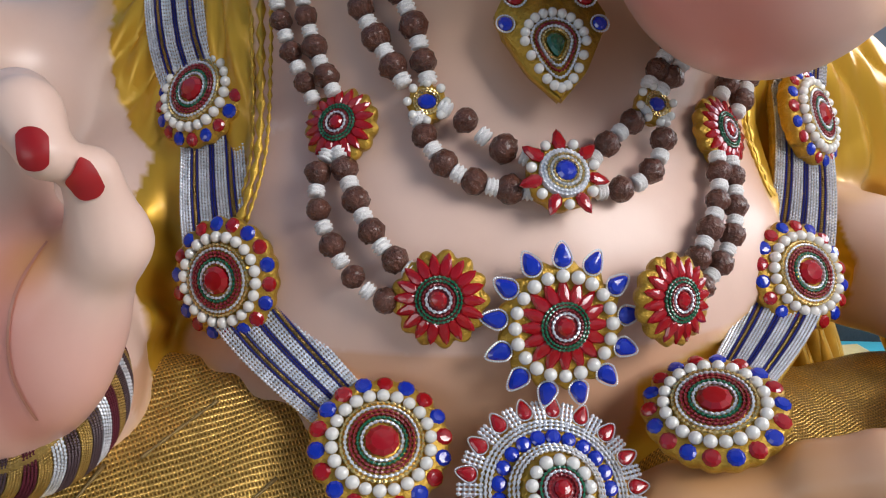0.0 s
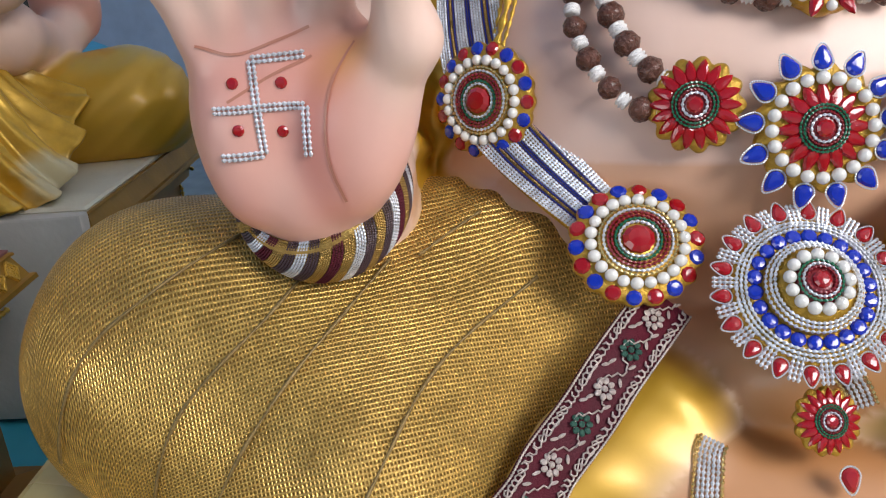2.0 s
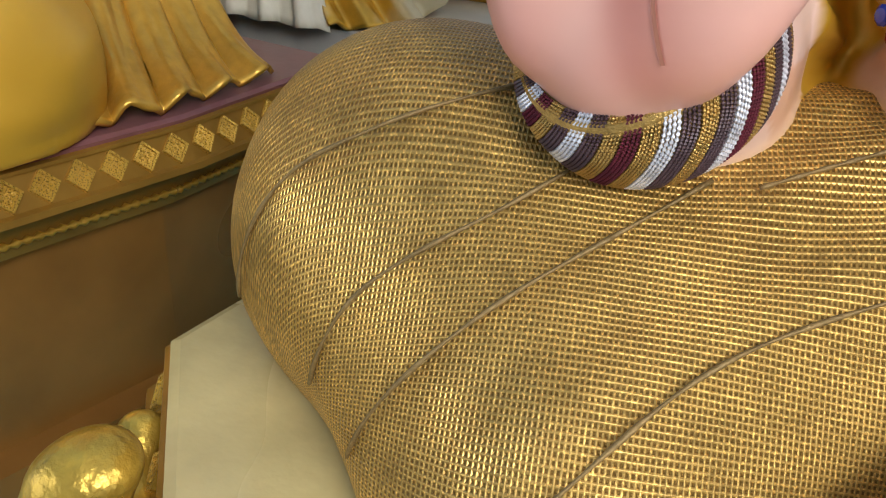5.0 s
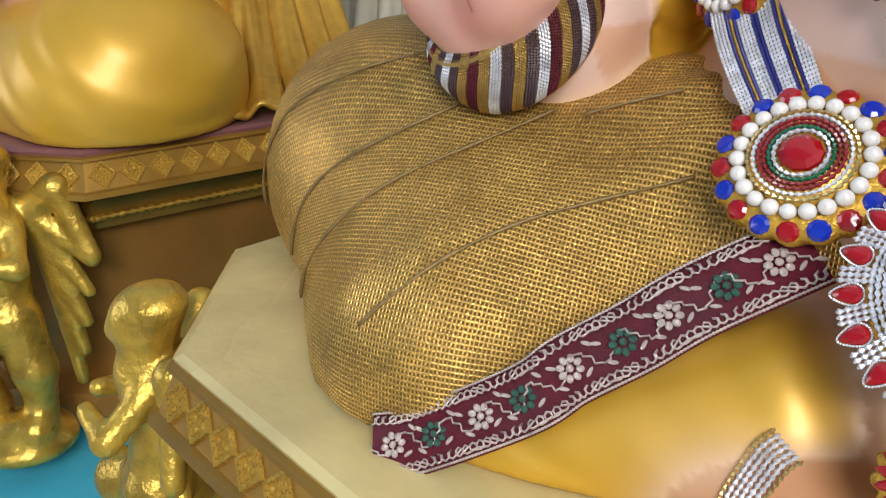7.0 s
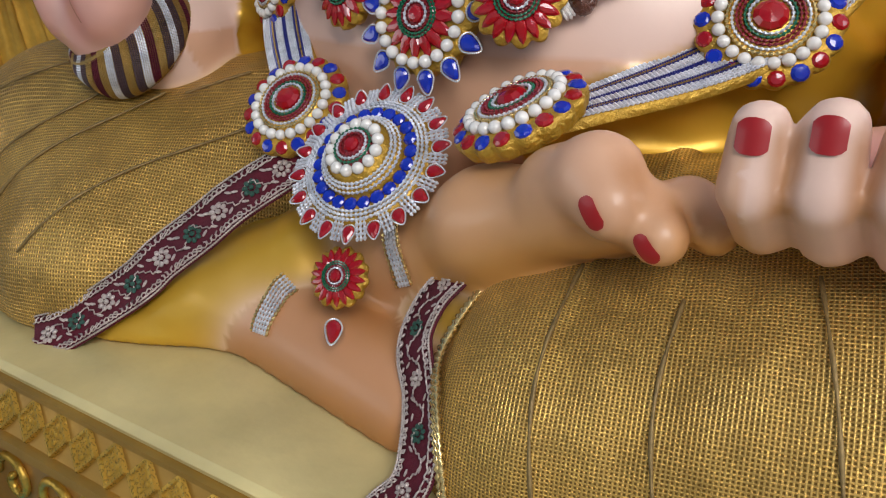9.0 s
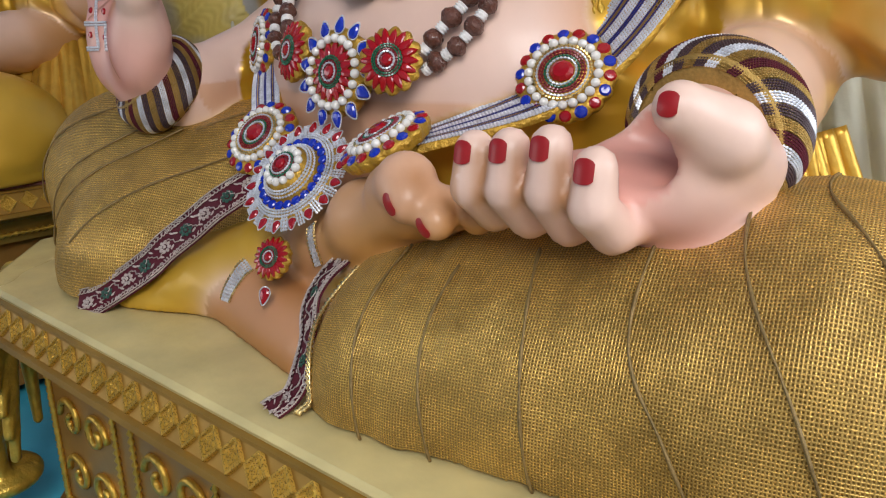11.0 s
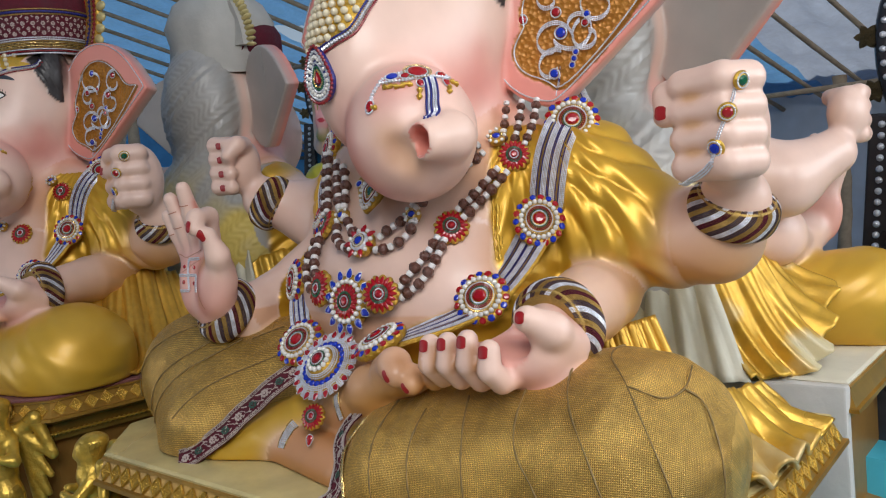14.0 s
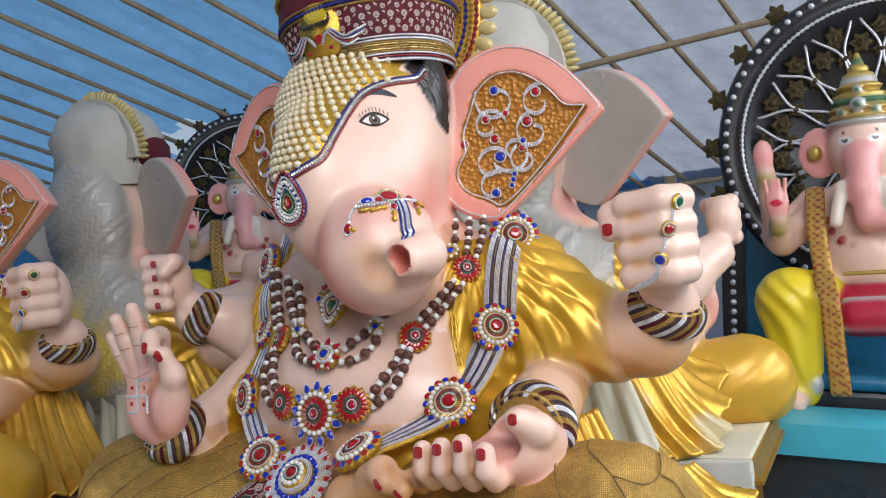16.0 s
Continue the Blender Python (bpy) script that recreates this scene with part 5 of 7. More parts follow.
def lace(label, pts, normals, width, side):
    t = thing("lace_border", label, "lace border")
    n = 60
    P, N = spline(pts, n), [v.normalized() for v in spline(normals, n)]
    ground = cloths[side][1]
    for i, p in enumerate(P):
        depth = 0.013 - ground.value(np.array([p]))[0]
        if depth > 0:
            P[i] = p + N[i] * depth
    bm = bmesh.new()
    ribbon(bm, P, N, width)
    part("velvet", bm, M["maroon"], t)
    side = [((P[min(i + 1, n - 1)] - P[max(i - 1, 0)]).normalized()).cross(N[i]).normalized() for i in range(n)]
    L = sum((b - a).length for a, b in zip(P, P[1:]))
    bm = bmesh.new()
    for e in (-0.47, 0.47):
        beaded(bm, [p + s * (e * width) + w * 0.002 for p, s, w in zip(P, side, N)], 0.0016, 0.003)
    part("edging", bm, M["thread"], t)
    # loops along both edges
    bm = bmesh.new()
    m = int(L / 0.0075)
    for e in (-0.36, 0.36):
        line = []
        for k in range(m * 6):
            i = min(n - 1, round((n - 1) * k / (m * 6 - 1)))
            q = 2 * math.pi * k / 6
            line.append(P[i] + side[i] * (e * width + math.cos(q) * width * 0.06) + N[i] * 0.0025 + (P[min(i + 1, n - 1)] - P[max(i - 1, 0)]).normalized() * math.sin(q) * 0.0035)
        tube(bm, line, 0.0011, 4)
    part("loop_edging", bm, M["thread"], t)
    # winding stem
    bm = bmesh.new()
    stem = []
    pitch = 0.043
    for k in range(160):
        i = min(n - 1, round((n - 1) * k / 159))
        stem.append(P[i] + side[i] * (math.sin(2 * math.pi * (L * k / 159) / pitch) * width * 0.15) + N[i] * 0.0022)
    tube(bm, stem, 0.0010, 4)
    part("stem", bm, M["thread"], t)
    count = int(L / pitch)
    for k in range(count):
        i = min(n - 1, int((n - 1) * (k + 0.5) / count))
        d = (P[min(i + 1, n - 1)] - P[max(i - 1, 0)])
        m4 = at_frame(P[i] + N[i] * 0.002, N[i], d) @ Matrix.Rotation(random.uniform(0, 1), 4, "Z")
        piece("embroidered_flower", FLOWER["dark_green" if k % 2 else "thread"], t, m4 @ Matrix.Scale(width * 0.20, 4))
        for j, (du, dv, a) in enumerate(((0.30, 0.16, 0.6), (0.62, -0.14, -0.5), (0.45, -0.2, 2.4), (0.7, 0.18, 2.6))):
            i2 = min(n - 1, int((n - 1) * (k + 0.5 + du) / count))
            m4 = at_frame(P[i2] + side[i2] * dv * width + N[i2] * 0.002, N[i2], d) @ Matrix.Rotation(a, 4, "Z")
            piece("embroidered_leaf", LEAF, t, m4 @ Matrix.Scale(width * 0.085, 4))
    return t


lace("maroon velvet lace with silver and green flowers on the knee cloth", [(-0.404, -0.250, 0.004), (-0.370, -0.228, 0.018), (-0.294, -0.180, 0.075), (-0.267, -0.156, 0.106), (-0.230, -0.128, 0.140), (-0.196, -0.098, 0.175), (-0.14, -0.045, 0.220)],
     [(0.20, -0.70, 0.68), (0.25, -0.72, 0.64), (0.30, -0.74, 0.60), (0.32, -0.72, 0.62), (0.25, -0.66, 0.70)], 0.060, -1)
lace("maroon velvet lace hanging down the edge of the thigh cloth", [(0.108, -0.095, 0.152), (0.096, -0.128, 0.128), (0.100, -0.162, 0.100), (0.126, -0.192, 0.072), (0.146, -0.220, 0.046), (0.156, -0.246, 0.018), (0.150, -0.280, 0.004)],
     [(-0.30, -0.60, 0.74), (-0.35, -0.78, 0.52), (-0.40, -0.80, 0.45), (-0.32, -0.80, 0.50), (-0.10, -0.76, 0.64)], 0.046, 1)


# twisted gold cord along the edge of the thigh cloth
edge_cord = thing("edge_cord", "pale gold cord sewn along the edge of the thigh cloth", "cord")
for off in (0.030, 0.036):
    P = [Vector(p) + Vector((off, 0.004, 0.0)) for p in spline([(0.108, -0.095, 0.152), (0.100, -0.162, 0.100), (0.126, -0.192, 0.072), (0.146, -0.220, 0.046), (0.156, -0.246, 0.018), (0.152, -0.272, 0.006)], 40)]
    for k, q in enumerate(P):
        depth = 0.014 - cloths[1][1].value(np.array([q]))[0]
        if depth > 0:
            P[k] = q + Vector((-0.3, -0.72, 0.62)) * depth
    bm = bmesh.new()
    beaded(bm, P, 0.0042, 0.007, seg=6)
    part("strand", bm, M["gold_bead"], edge_cord)


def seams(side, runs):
    """Pleat edges: thin rods along the cloth, in a darker gold than the net."""
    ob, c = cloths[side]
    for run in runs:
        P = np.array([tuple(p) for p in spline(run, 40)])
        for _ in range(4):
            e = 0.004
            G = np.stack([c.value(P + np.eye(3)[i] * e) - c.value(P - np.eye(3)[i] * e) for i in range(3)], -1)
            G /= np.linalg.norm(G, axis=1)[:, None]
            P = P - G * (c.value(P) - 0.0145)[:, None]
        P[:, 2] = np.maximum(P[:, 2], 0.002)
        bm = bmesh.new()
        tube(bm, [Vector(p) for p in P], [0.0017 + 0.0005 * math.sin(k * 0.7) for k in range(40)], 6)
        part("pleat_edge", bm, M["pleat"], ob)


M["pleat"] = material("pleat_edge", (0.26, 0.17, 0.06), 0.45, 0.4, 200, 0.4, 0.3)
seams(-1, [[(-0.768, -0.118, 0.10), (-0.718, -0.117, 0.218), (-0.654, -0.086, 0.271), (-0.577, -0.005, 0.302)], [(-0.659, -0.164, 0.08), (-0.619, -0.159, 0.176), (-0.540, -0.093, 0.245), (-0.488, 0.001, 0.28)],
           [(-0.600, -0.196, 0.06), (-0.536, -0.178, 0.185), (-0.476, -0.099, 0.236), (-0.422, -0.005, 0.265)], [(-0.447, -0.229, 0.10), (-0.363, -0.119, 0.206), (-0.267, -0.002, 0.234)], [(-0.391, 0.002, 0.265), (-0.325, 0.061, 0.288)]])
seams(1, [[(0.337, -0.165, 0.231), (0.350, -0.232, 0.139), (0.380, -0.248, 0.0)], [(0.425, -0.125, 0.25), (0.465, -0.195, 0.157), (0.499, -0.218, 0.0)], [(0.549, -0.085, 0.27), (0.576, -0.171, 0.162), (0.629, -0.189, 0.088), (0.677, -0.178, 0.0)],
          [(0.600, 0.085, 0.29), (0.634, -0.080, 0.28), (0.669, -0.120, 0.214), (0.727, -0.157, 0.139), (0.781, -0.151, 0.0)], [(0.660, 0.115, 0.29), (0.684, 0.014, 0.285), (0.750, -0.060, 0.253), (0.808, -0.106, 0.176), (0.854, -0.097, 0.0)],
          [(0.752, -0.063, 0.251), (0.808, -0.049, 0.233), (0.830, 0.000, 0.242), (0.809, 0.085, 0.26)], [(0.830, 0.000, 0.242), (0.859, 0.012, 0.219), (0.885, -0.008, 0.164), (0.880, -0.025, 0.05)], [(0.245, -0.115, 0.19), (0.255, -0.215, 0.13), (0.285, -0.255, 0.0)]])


# ---- wrist cuffs wound from trims ----
M["dark_cord"] = material("dark_cord", (0.075, 0.040, 0.045), 0.45, 0.1, 300, 0.5, 0)
def cuff(p, axis, R, width, label):
    t = thing("cuff", label, "bracelet", ROW @ at_frame(p, axis, (0.1, 0.2, 1)), "wrist cuffs")
    bm = bmesh.new()
    lathe(bm, [(R * 0.5, -width * 0.40), (R * 0.8, -width * 0.5), (R * 0.98, -width * 0.47), (R * 1.08, -width * 0.2), (R * 1.1, 0), (R * 1.08, width * 0.2), (R * 0.98, width * 0.47), (R * 0.8, width * 0.5), (R * 0.5, width * 0.40)], 40)
    part("padding", bm, M["gold_cord"], t)
    n = 39
    step = 2 * math.pi / n
    kinds = ["gold", "dark", "silver", "dark", "gold", "cord", "gold", "silver", "dark", "gold", "dark", "silver", "cord"]
    meshes = {}

    def lane(bm, off, rad, pitch, lift=0.004):
        line = []
        for k in range(15):
            s = k / 14 - 0.5
            z = s * width * 1.04
            r = R * (1.1 - 0.45 * (2 * s) ** 4 * 0.5) + lift - 0.006 * (2 * s) ** 2
            q = off + s * 0.85
            line.append((r * math.cos(q), r * math.sin(q), z))
        beaded(bm, line, rad, pitch, seg=5)

    for kind in ("gold", "silver", "dark", "cord"):
        bm = bmesh.new()
        if kind == "silver":
            for d in (-0.36, -0.12, 0.12, 0.36):
                lane(bm, d * step, R * step * 0.13, R * step * 0.30)
        elif kind == "gold":
            for d in (-0.37, -0.2, 0.0, 0.2, 0.37):
                lane(bm, d * step, R * step * 0.12, R * step * 0.22)
        else:
            for d in (-0.36, -0.12, 0.12, 0.36):
                lane(bm, d * step, R * step * 0.13, R * step * 0.2)
        me = bpy.data.meshes.new("wound_trim")
        bm.to_mesh(me)
        bm.free()
        me.materials.append(M[{"gold": "gold_cord", "silver": "silver", "dark": "dark_cord", "cord": "maroon"}[kind]])
        meshes[kind] = me
    for k in range(n):
        kind = kinds[k % 13]
        piece({"gold": "gold_lace_wrap", "silver": "rhinestone_wrap", "dark": "navy_cord_wrap", "cord": "maroon_cord_wrap"}[kind], meshes[kind], t, Matrix.Rotation(step * k, 4, "Z"))
    return t


cuff((-0.484, 0.0, 0.338), (-0.18, -0.72, 0.62), 0.080, 0.085, "wrist cuff wound from gold lace, rhinestone and navy cord")
cuff((0.552, 0.040, 0.335), (0.0, -0.98, -0.05), 0.086, 0.080, "wrist cuff wound from gold lace, rhinestone and navy cord")
cuff((0.782, 0.408, 0.530), (0.40, -0.30, 0.85), 0.084, 0.075, "wrist cuff wound from trims below the ringed fist")
cuff((-0.645, 0.325, 0.615), (-0.72, -0.40, 0.55), 0.076, 0.08, "wrist cuff wound from trims on the rear arm")


# ---- rings, anklet and palm ornament ----
def ring_gem(p, colour, s=0.012):
    p = Vector(onto([p], 0.004)[0])
    n = Vector(gradient(np.array([p]))[0])
    t = thing("finger_ring", "gold ring with %s stone and bead rim" % colour, "ring", ROW @ at_frame(p, n), "rings on the fist")
    bm = bmesh.new()
    lathe(bm, [(s * 1.5, -0.004), (s * 1.6, 0.0), (s * 1.2, 0.004), (0, 0.004)], 20)
    part("setting", bm, M["gold_relief"], t)
    bead_ring("bead_rim", t, "silver", s * 1.2, 0.0045, 0.0022)
    piece("gem", STONE[colour], t, Matrix.Translation((0, 0, 0.003)) @ Matrix.Scale(s * 0.9, 4))


ring_gem((0.876, 0.230, 0.787), "green")
ring_gem((0.857, 0.206, 0.730), "red")
ring_gem((0.833, 0.206, 0.664), "blue")


def bead_band(label, pts, rows, pitch, name="bead_band", category="band"):
    t = thing(name, label, category)
    P = np.array([tuple(p) for p in spline(pts, 24)])
    P = onto(P, 0.003)
    N = gradient(P)
    for r in range(rows):
        line = []
        for i in range(24):
            d = Vector(P[min(i + 1, 23)] - P[max(i - 1, 0)]).normalized()
            s = d.cross(Vector(N[i])).normalized()
            line.append(Vector(P[i]) + s * ((r - (rows - 1) / 2) * pitch))
        bm = bmesh.new()
        beaded(bm, line, pitch * 0.5, pitch * 1.15, seg=5)
        part("rhinestone_line", bm, M["silver" if 0 < r < rows - 1 or rows < 5 else "gold_bead"], t, smooth=False)
    return t


bead_band("rhinestone anklet band on the lower foot", [(-0.122, -0.085, 0.080), (-0.116, -0.112, 0.062), (-0.114, -0.130, 0.036)], 7, 0.0046, "anklet", "anklet")
bead_band("rhinestone band round the upper foot", [(0.015, -0.070, 0.165), (0.030, -0.096, 0.145), (0.040, -0.106, 0.120)], 6, 0.0048, "anklet", "anklet")
bead_band("rhinestone ring on the little finger", [(0.735, 0.25, 0.590), (0.77, 0.222, 0.600), (0.80, 0.208, 0.615), (0.826, 0.203, 0.634)], 3, 0.005, "finger_ring", "ring")
bead_band("rhinestone chain linking the rings of the fist", [(0.876, 0.230, 0.787), (0.868, 0.215, 0.758), (0.857, 0.206, 0.730), (0.846, 0.204, 0.697), (0.833, 0.206, 0.664), (0.826, 0.203, 0.634)], 2, 0.0045, "ring_chain", "chain")

palm = thing("palm_ornament", "rhinestone palm ornament of hooked bars with four red stones", "ornament")


def palm_line(pts):
    P = onto([tuple(on_front(x, z)[0]) for x, z in pts], 0.002)
    bm = bmesh.new()
    for d in (-0.0023, 0.0023):
        line = []
        for i in range(len(P)):
            u = Vector(P[min(i + 1, len(P) - 1)] - P[max(i - 1, 0)]).normalized()
            line.append(Vector(P[i]) + u.cross(Vector((0, -1, 0))) * d)
        beaded(bm, line, 0.0023, 0.0046, seg=6)
    part("rhinestone_bar", bm, M["silver"], palm, smooth=False)


def run(a, b, k=8):
    return [(a[0] + (b[0] - a[0]) * i / k, a[1] + (b[1] - a[1]) * i / k) for i in range(k + 1)]


palm_line(run((-0.514, 0.490), (-0.512, 0.407)))
palm_line(run((-0.514, 0.490), (-0.465, 0.492), 6))
palm_line(run((-0.512, 0.407), (-0.551, 0.406), 6))
palm_line(run((-0.553, 0.448), (-0.467, 0.449)))
palm_line(run((-0.467, 0.449), (-0.469, 0.404), 6))
for x, z in ((-0.533, 0.471), (-0.489, 0.469), (-0.532, 0.430), (-0.493, 0.426)):
    p, n = on_front(x, z)
    piece("ruby_stone", STONE["red"], palm, at_frame(p, n) @ Matrix.Scale(0.0056, 4))


# ---- head ornaments ----
M["cream_pearl"] = material("cream_pearl", (0.72, 0.63, 0.44), 0.24, 0, 60, 0.1, 0, coat=0.6)
CREAM_PEARL = shared("pearl", lambda bm: ball(bm, (0, 0, 0), 1, 12, 8), M["cream_pearl"])
def surface_trim(t, name, pts, mat, r, pitch, lift):
    P = onto([tuple(p) for p in spline(pts, 48)], lift)
    bm = bmesh.new()
    beaded(bm, [Vector(p) for p in P], r, pitch, seg=6)
    return part(name, bm, M[mat], t, smooth=mat != "silver")


veil = thing("headpiece", "forehead piece of pearls on gold with silver and maroon piping", "headpiece")
border = [(1.215, 0.245), (1.190, 0.225), (1.172, 0.175), (1.145, 0.142), (1.10, 0.128), (1.04, 0.120), (0.992, 0.104), (0.970, 0.066), (0.948, 0.016)]


def half_width(z):
    for (z1, x1), (z0, x0) in zip(border, border[1:]):
        if z0 <= z <= z1:
            return x0 + (x1 - x0) * (z - z0) / (z1 - z0)
    return 0.262 if z > 1.2 else 0.0


cx = 0.015
rows = 0
z = 0.962
while z < 1.30:
    w = (half_width(z) if z < 1.2 else 0.19) - 0.012
    k = int(w / 0.0208)
    for i in range(-k - 1, k + 1):
        x = cx + (i + (0.5 if rows % 2 else 1.0)) * 0.0208
        if abs(x - cx) < w:
            p, n = on_front(x, z, 0.006)
            if n.y < 0.1:
                piece("pearl", CREAM_PEARL, veil, Matrix.Translation(p) @ Matrix.Scale(0.0092, 4))
    z += 0.0185
    rows += 1
edge = [tuple(on_front(cx + x, z)[0]) for z, x in border]
left_edge = [tuple(on_front(cx - x, z)[0]) for z, x in border]
for e in (edge, left_edge):
    surface_trim(veil, "silver_piping", e, "silver", 0.0055, 0.007, 0.004)
    e2 = [tuple(Vector(p) + Vector((0.008 if e is edge else -0.008, 0, -0.006))) for p in e]
    surface_trim(veil, "maroon_piping", e2, "red_bead", 0.004, 0.005, 0.003)
    e3 = [tuple(Vector(p) + Vector((-0.008 if e is edge else 0.008, 0, 0.005))) for p in e]
    surface_trim(veil, "navy_piping", e3, "blue_bead", 0.004, 0.005, 0.003)
# gold ground under the pearls
bm = bmesh.new()
grid = {}
for i in range(25):
    for j in range(19):
        z = 0.955 + (1.30 - 0.955) * i / 24
        w = (half_width(z) if z < 1.2 else 0.2)
        x = cx + w * (2 * j / 18 - 1)
        grid[i, j] = bm.verts.new(on_front(x, z, 0.0022)[0])
for i in range(24):
    for j in range(18):
        bm.faces.new((grid[i, j], grid[i, j + 1], grid[i + 1, j + 1], grid[i + 1, j]))
part("gold_ground", bm, M["gold_relief"], veil)

p, n = on_front(0.035, 0.893, 0.006)
drop = thing("forehead_pendant", "teardrop forehead pendant of pearls and beads with amber stone", "pendant", ROW @ at_frame(p, n))
shape = lambda s: [(s * x, s * y, 0.0) for x, y in [(math.sin(q) * (1 - 0.4 * max(0, math.cos(q))), math.cos(q) * (1.45 if math.cos(q) > 0 else 1)) for q in [2 * math.pi * k / 44 for k in range(44)]]]
bm = bmesh.new()
prism(bm, [(x, y) for x, y, _ in shape(0.052)][::-1], -0.008, 0.002)
part("mount", bm, M["blue_bead"], drop)
for s, mat, r in ((0.052, "red_bead", 0.005), (0.044, "silver", 0.004), (0.027, "silver", 0.003), (0.021, "green_bead", 0.003), (0.016, "gold_bead", 0.003)):
    bm = bmesh.new()
    beaded(bm, [(x, y, 0.004) for x, y, _ in shape(s)], r, r * 1.9, True)
    part("bead_rim", bm, M[mat], drop, smooth=False)
for q in shape(0.0355)[::2]:
    piece("pearl", PEARL, drop, Matrix.Translation((q[0], q[1], 0.004)) @ Matrix.Scale(0.0052, 4))
piece("amber_drop", DROP["red"], drop, Matrix.Translation((0, 0, 0.003)) @ Matrix.Scale(0.010, 4))

# ornament and band on the trunk
orn = thing("trunk_ornament", "gilded trunk ornament with red and blue gems and beaded band", "ornament")
for p, c, a, b in (((0.300, -0.020, 0.904), "red", 0.021, 0.017), ((0.256, -0.070, 0.893), "blue", 0.013, 0.009), ((0.280, -0.046, 0.883), "red", 0.009, 0.007), ((0.327, 0.038, 0.888), "red", 0.011, 0.008),
                   ((0.305, -0.027, 0.854), "red", 0.007, 0.009), ((0.322, 0.036, 0.850), "red", 0.007, 0.009), ((0.224, -0.134, 0.824), "red", 0.009, 0.013)):
    p = Vector(onto([p], 0.004)[0])
    n = Vector(gradient(np.array([p]))[0])
    g = piece("gem", STONE[c], orn, at_frame(p, n) @ Matrix.Diagonal((a, b, 0.008, 1)))
    for r, mat in (((1.2, "silver"),) if a < 0.02 else ((1.06, "silver"), (1.2, "green_bead"), (1.34, "gold_bead"), (1.48, "gold_bead"))):
        bm = bmesh.new()
        beaded(bm, circle(r, 32, 0.0), 0.2 if a < 0.02 else 0.075, 0.36 if a < 0.02 else 0.16, True, 5)
        part("bead_rim", bm, M[mat], g, smooth=False)
surface_trim(orn, "silver_frame", [(0.284, -0.044, 0.907), (0.260, -0.070, 0.906), (0.237, -0.087, 0.897), (0.230, -0.089, 0.877), (0.250, -0.077, 0.872), (0.284, -0.052, 0.870), (0.308, -0.012, 0.875), (0.322, 0.033, 0.872), (0.334, 0.058, 0.880), (0.328, 0.038, 0.904)], "silver", 0.0045, 0.007, 0.004)
surface_trim(orn, "silver_chain", [(0.230, -0.092, 0.877), (0.223, -0.112, 0.854), (0.223, -0.128, 0.832)], "silver", 0.0055, 0.008, 0.003)
for pts in ([(0.242, -0.087, 0.866), (0.255, -0.088, 0.858), (0.266, -0.080, 0.866), (0.277, -0.072, 0.855), (0.290, -0.057, 0.862), (0.297, -0.042, 0.852)], [(0.306, -0.032, 0.844), (0.315, -0.042, 0.832), (0.320, -0.052, 0.820)],
            [(0.324, 0.040, 0.844), (0.326, 0.034, 0.832), (0.330, 0.028, 0.824)], [(0.327, 0.058, 0.867), (0.328, 0.068, 0.852), (0.330, 0.073, 0.862)], [(0.229, -0.126, 0.824), (0.234, -0.122, 0.812), (0.240, -0.114, 0.820)]):
    surface_trim(orn, "gilded_scroll", pts, "gold_relief", 0.0075, 0.014, 0.003)
for k, mat in enumerate(("blue_bead", "silver", "blue_bead", "silver", "silver", "blue_bead")):
    d = Vector((0.010, 0.022, 0.0)).normalized() * (k - 2.5) * 0.0056
    surface_trim(orn, "band_stripe", [tuple(Vector(p) + d) for p in ((0.310, 0.000, 0.870), (0.322, -0.010, 0.844), (0.334, -0.024, 0.817), (0.342, -0.042, 0.782), (0.344, -0.052, 0.757))], mat, 0.0034, 0.005, 0.003)


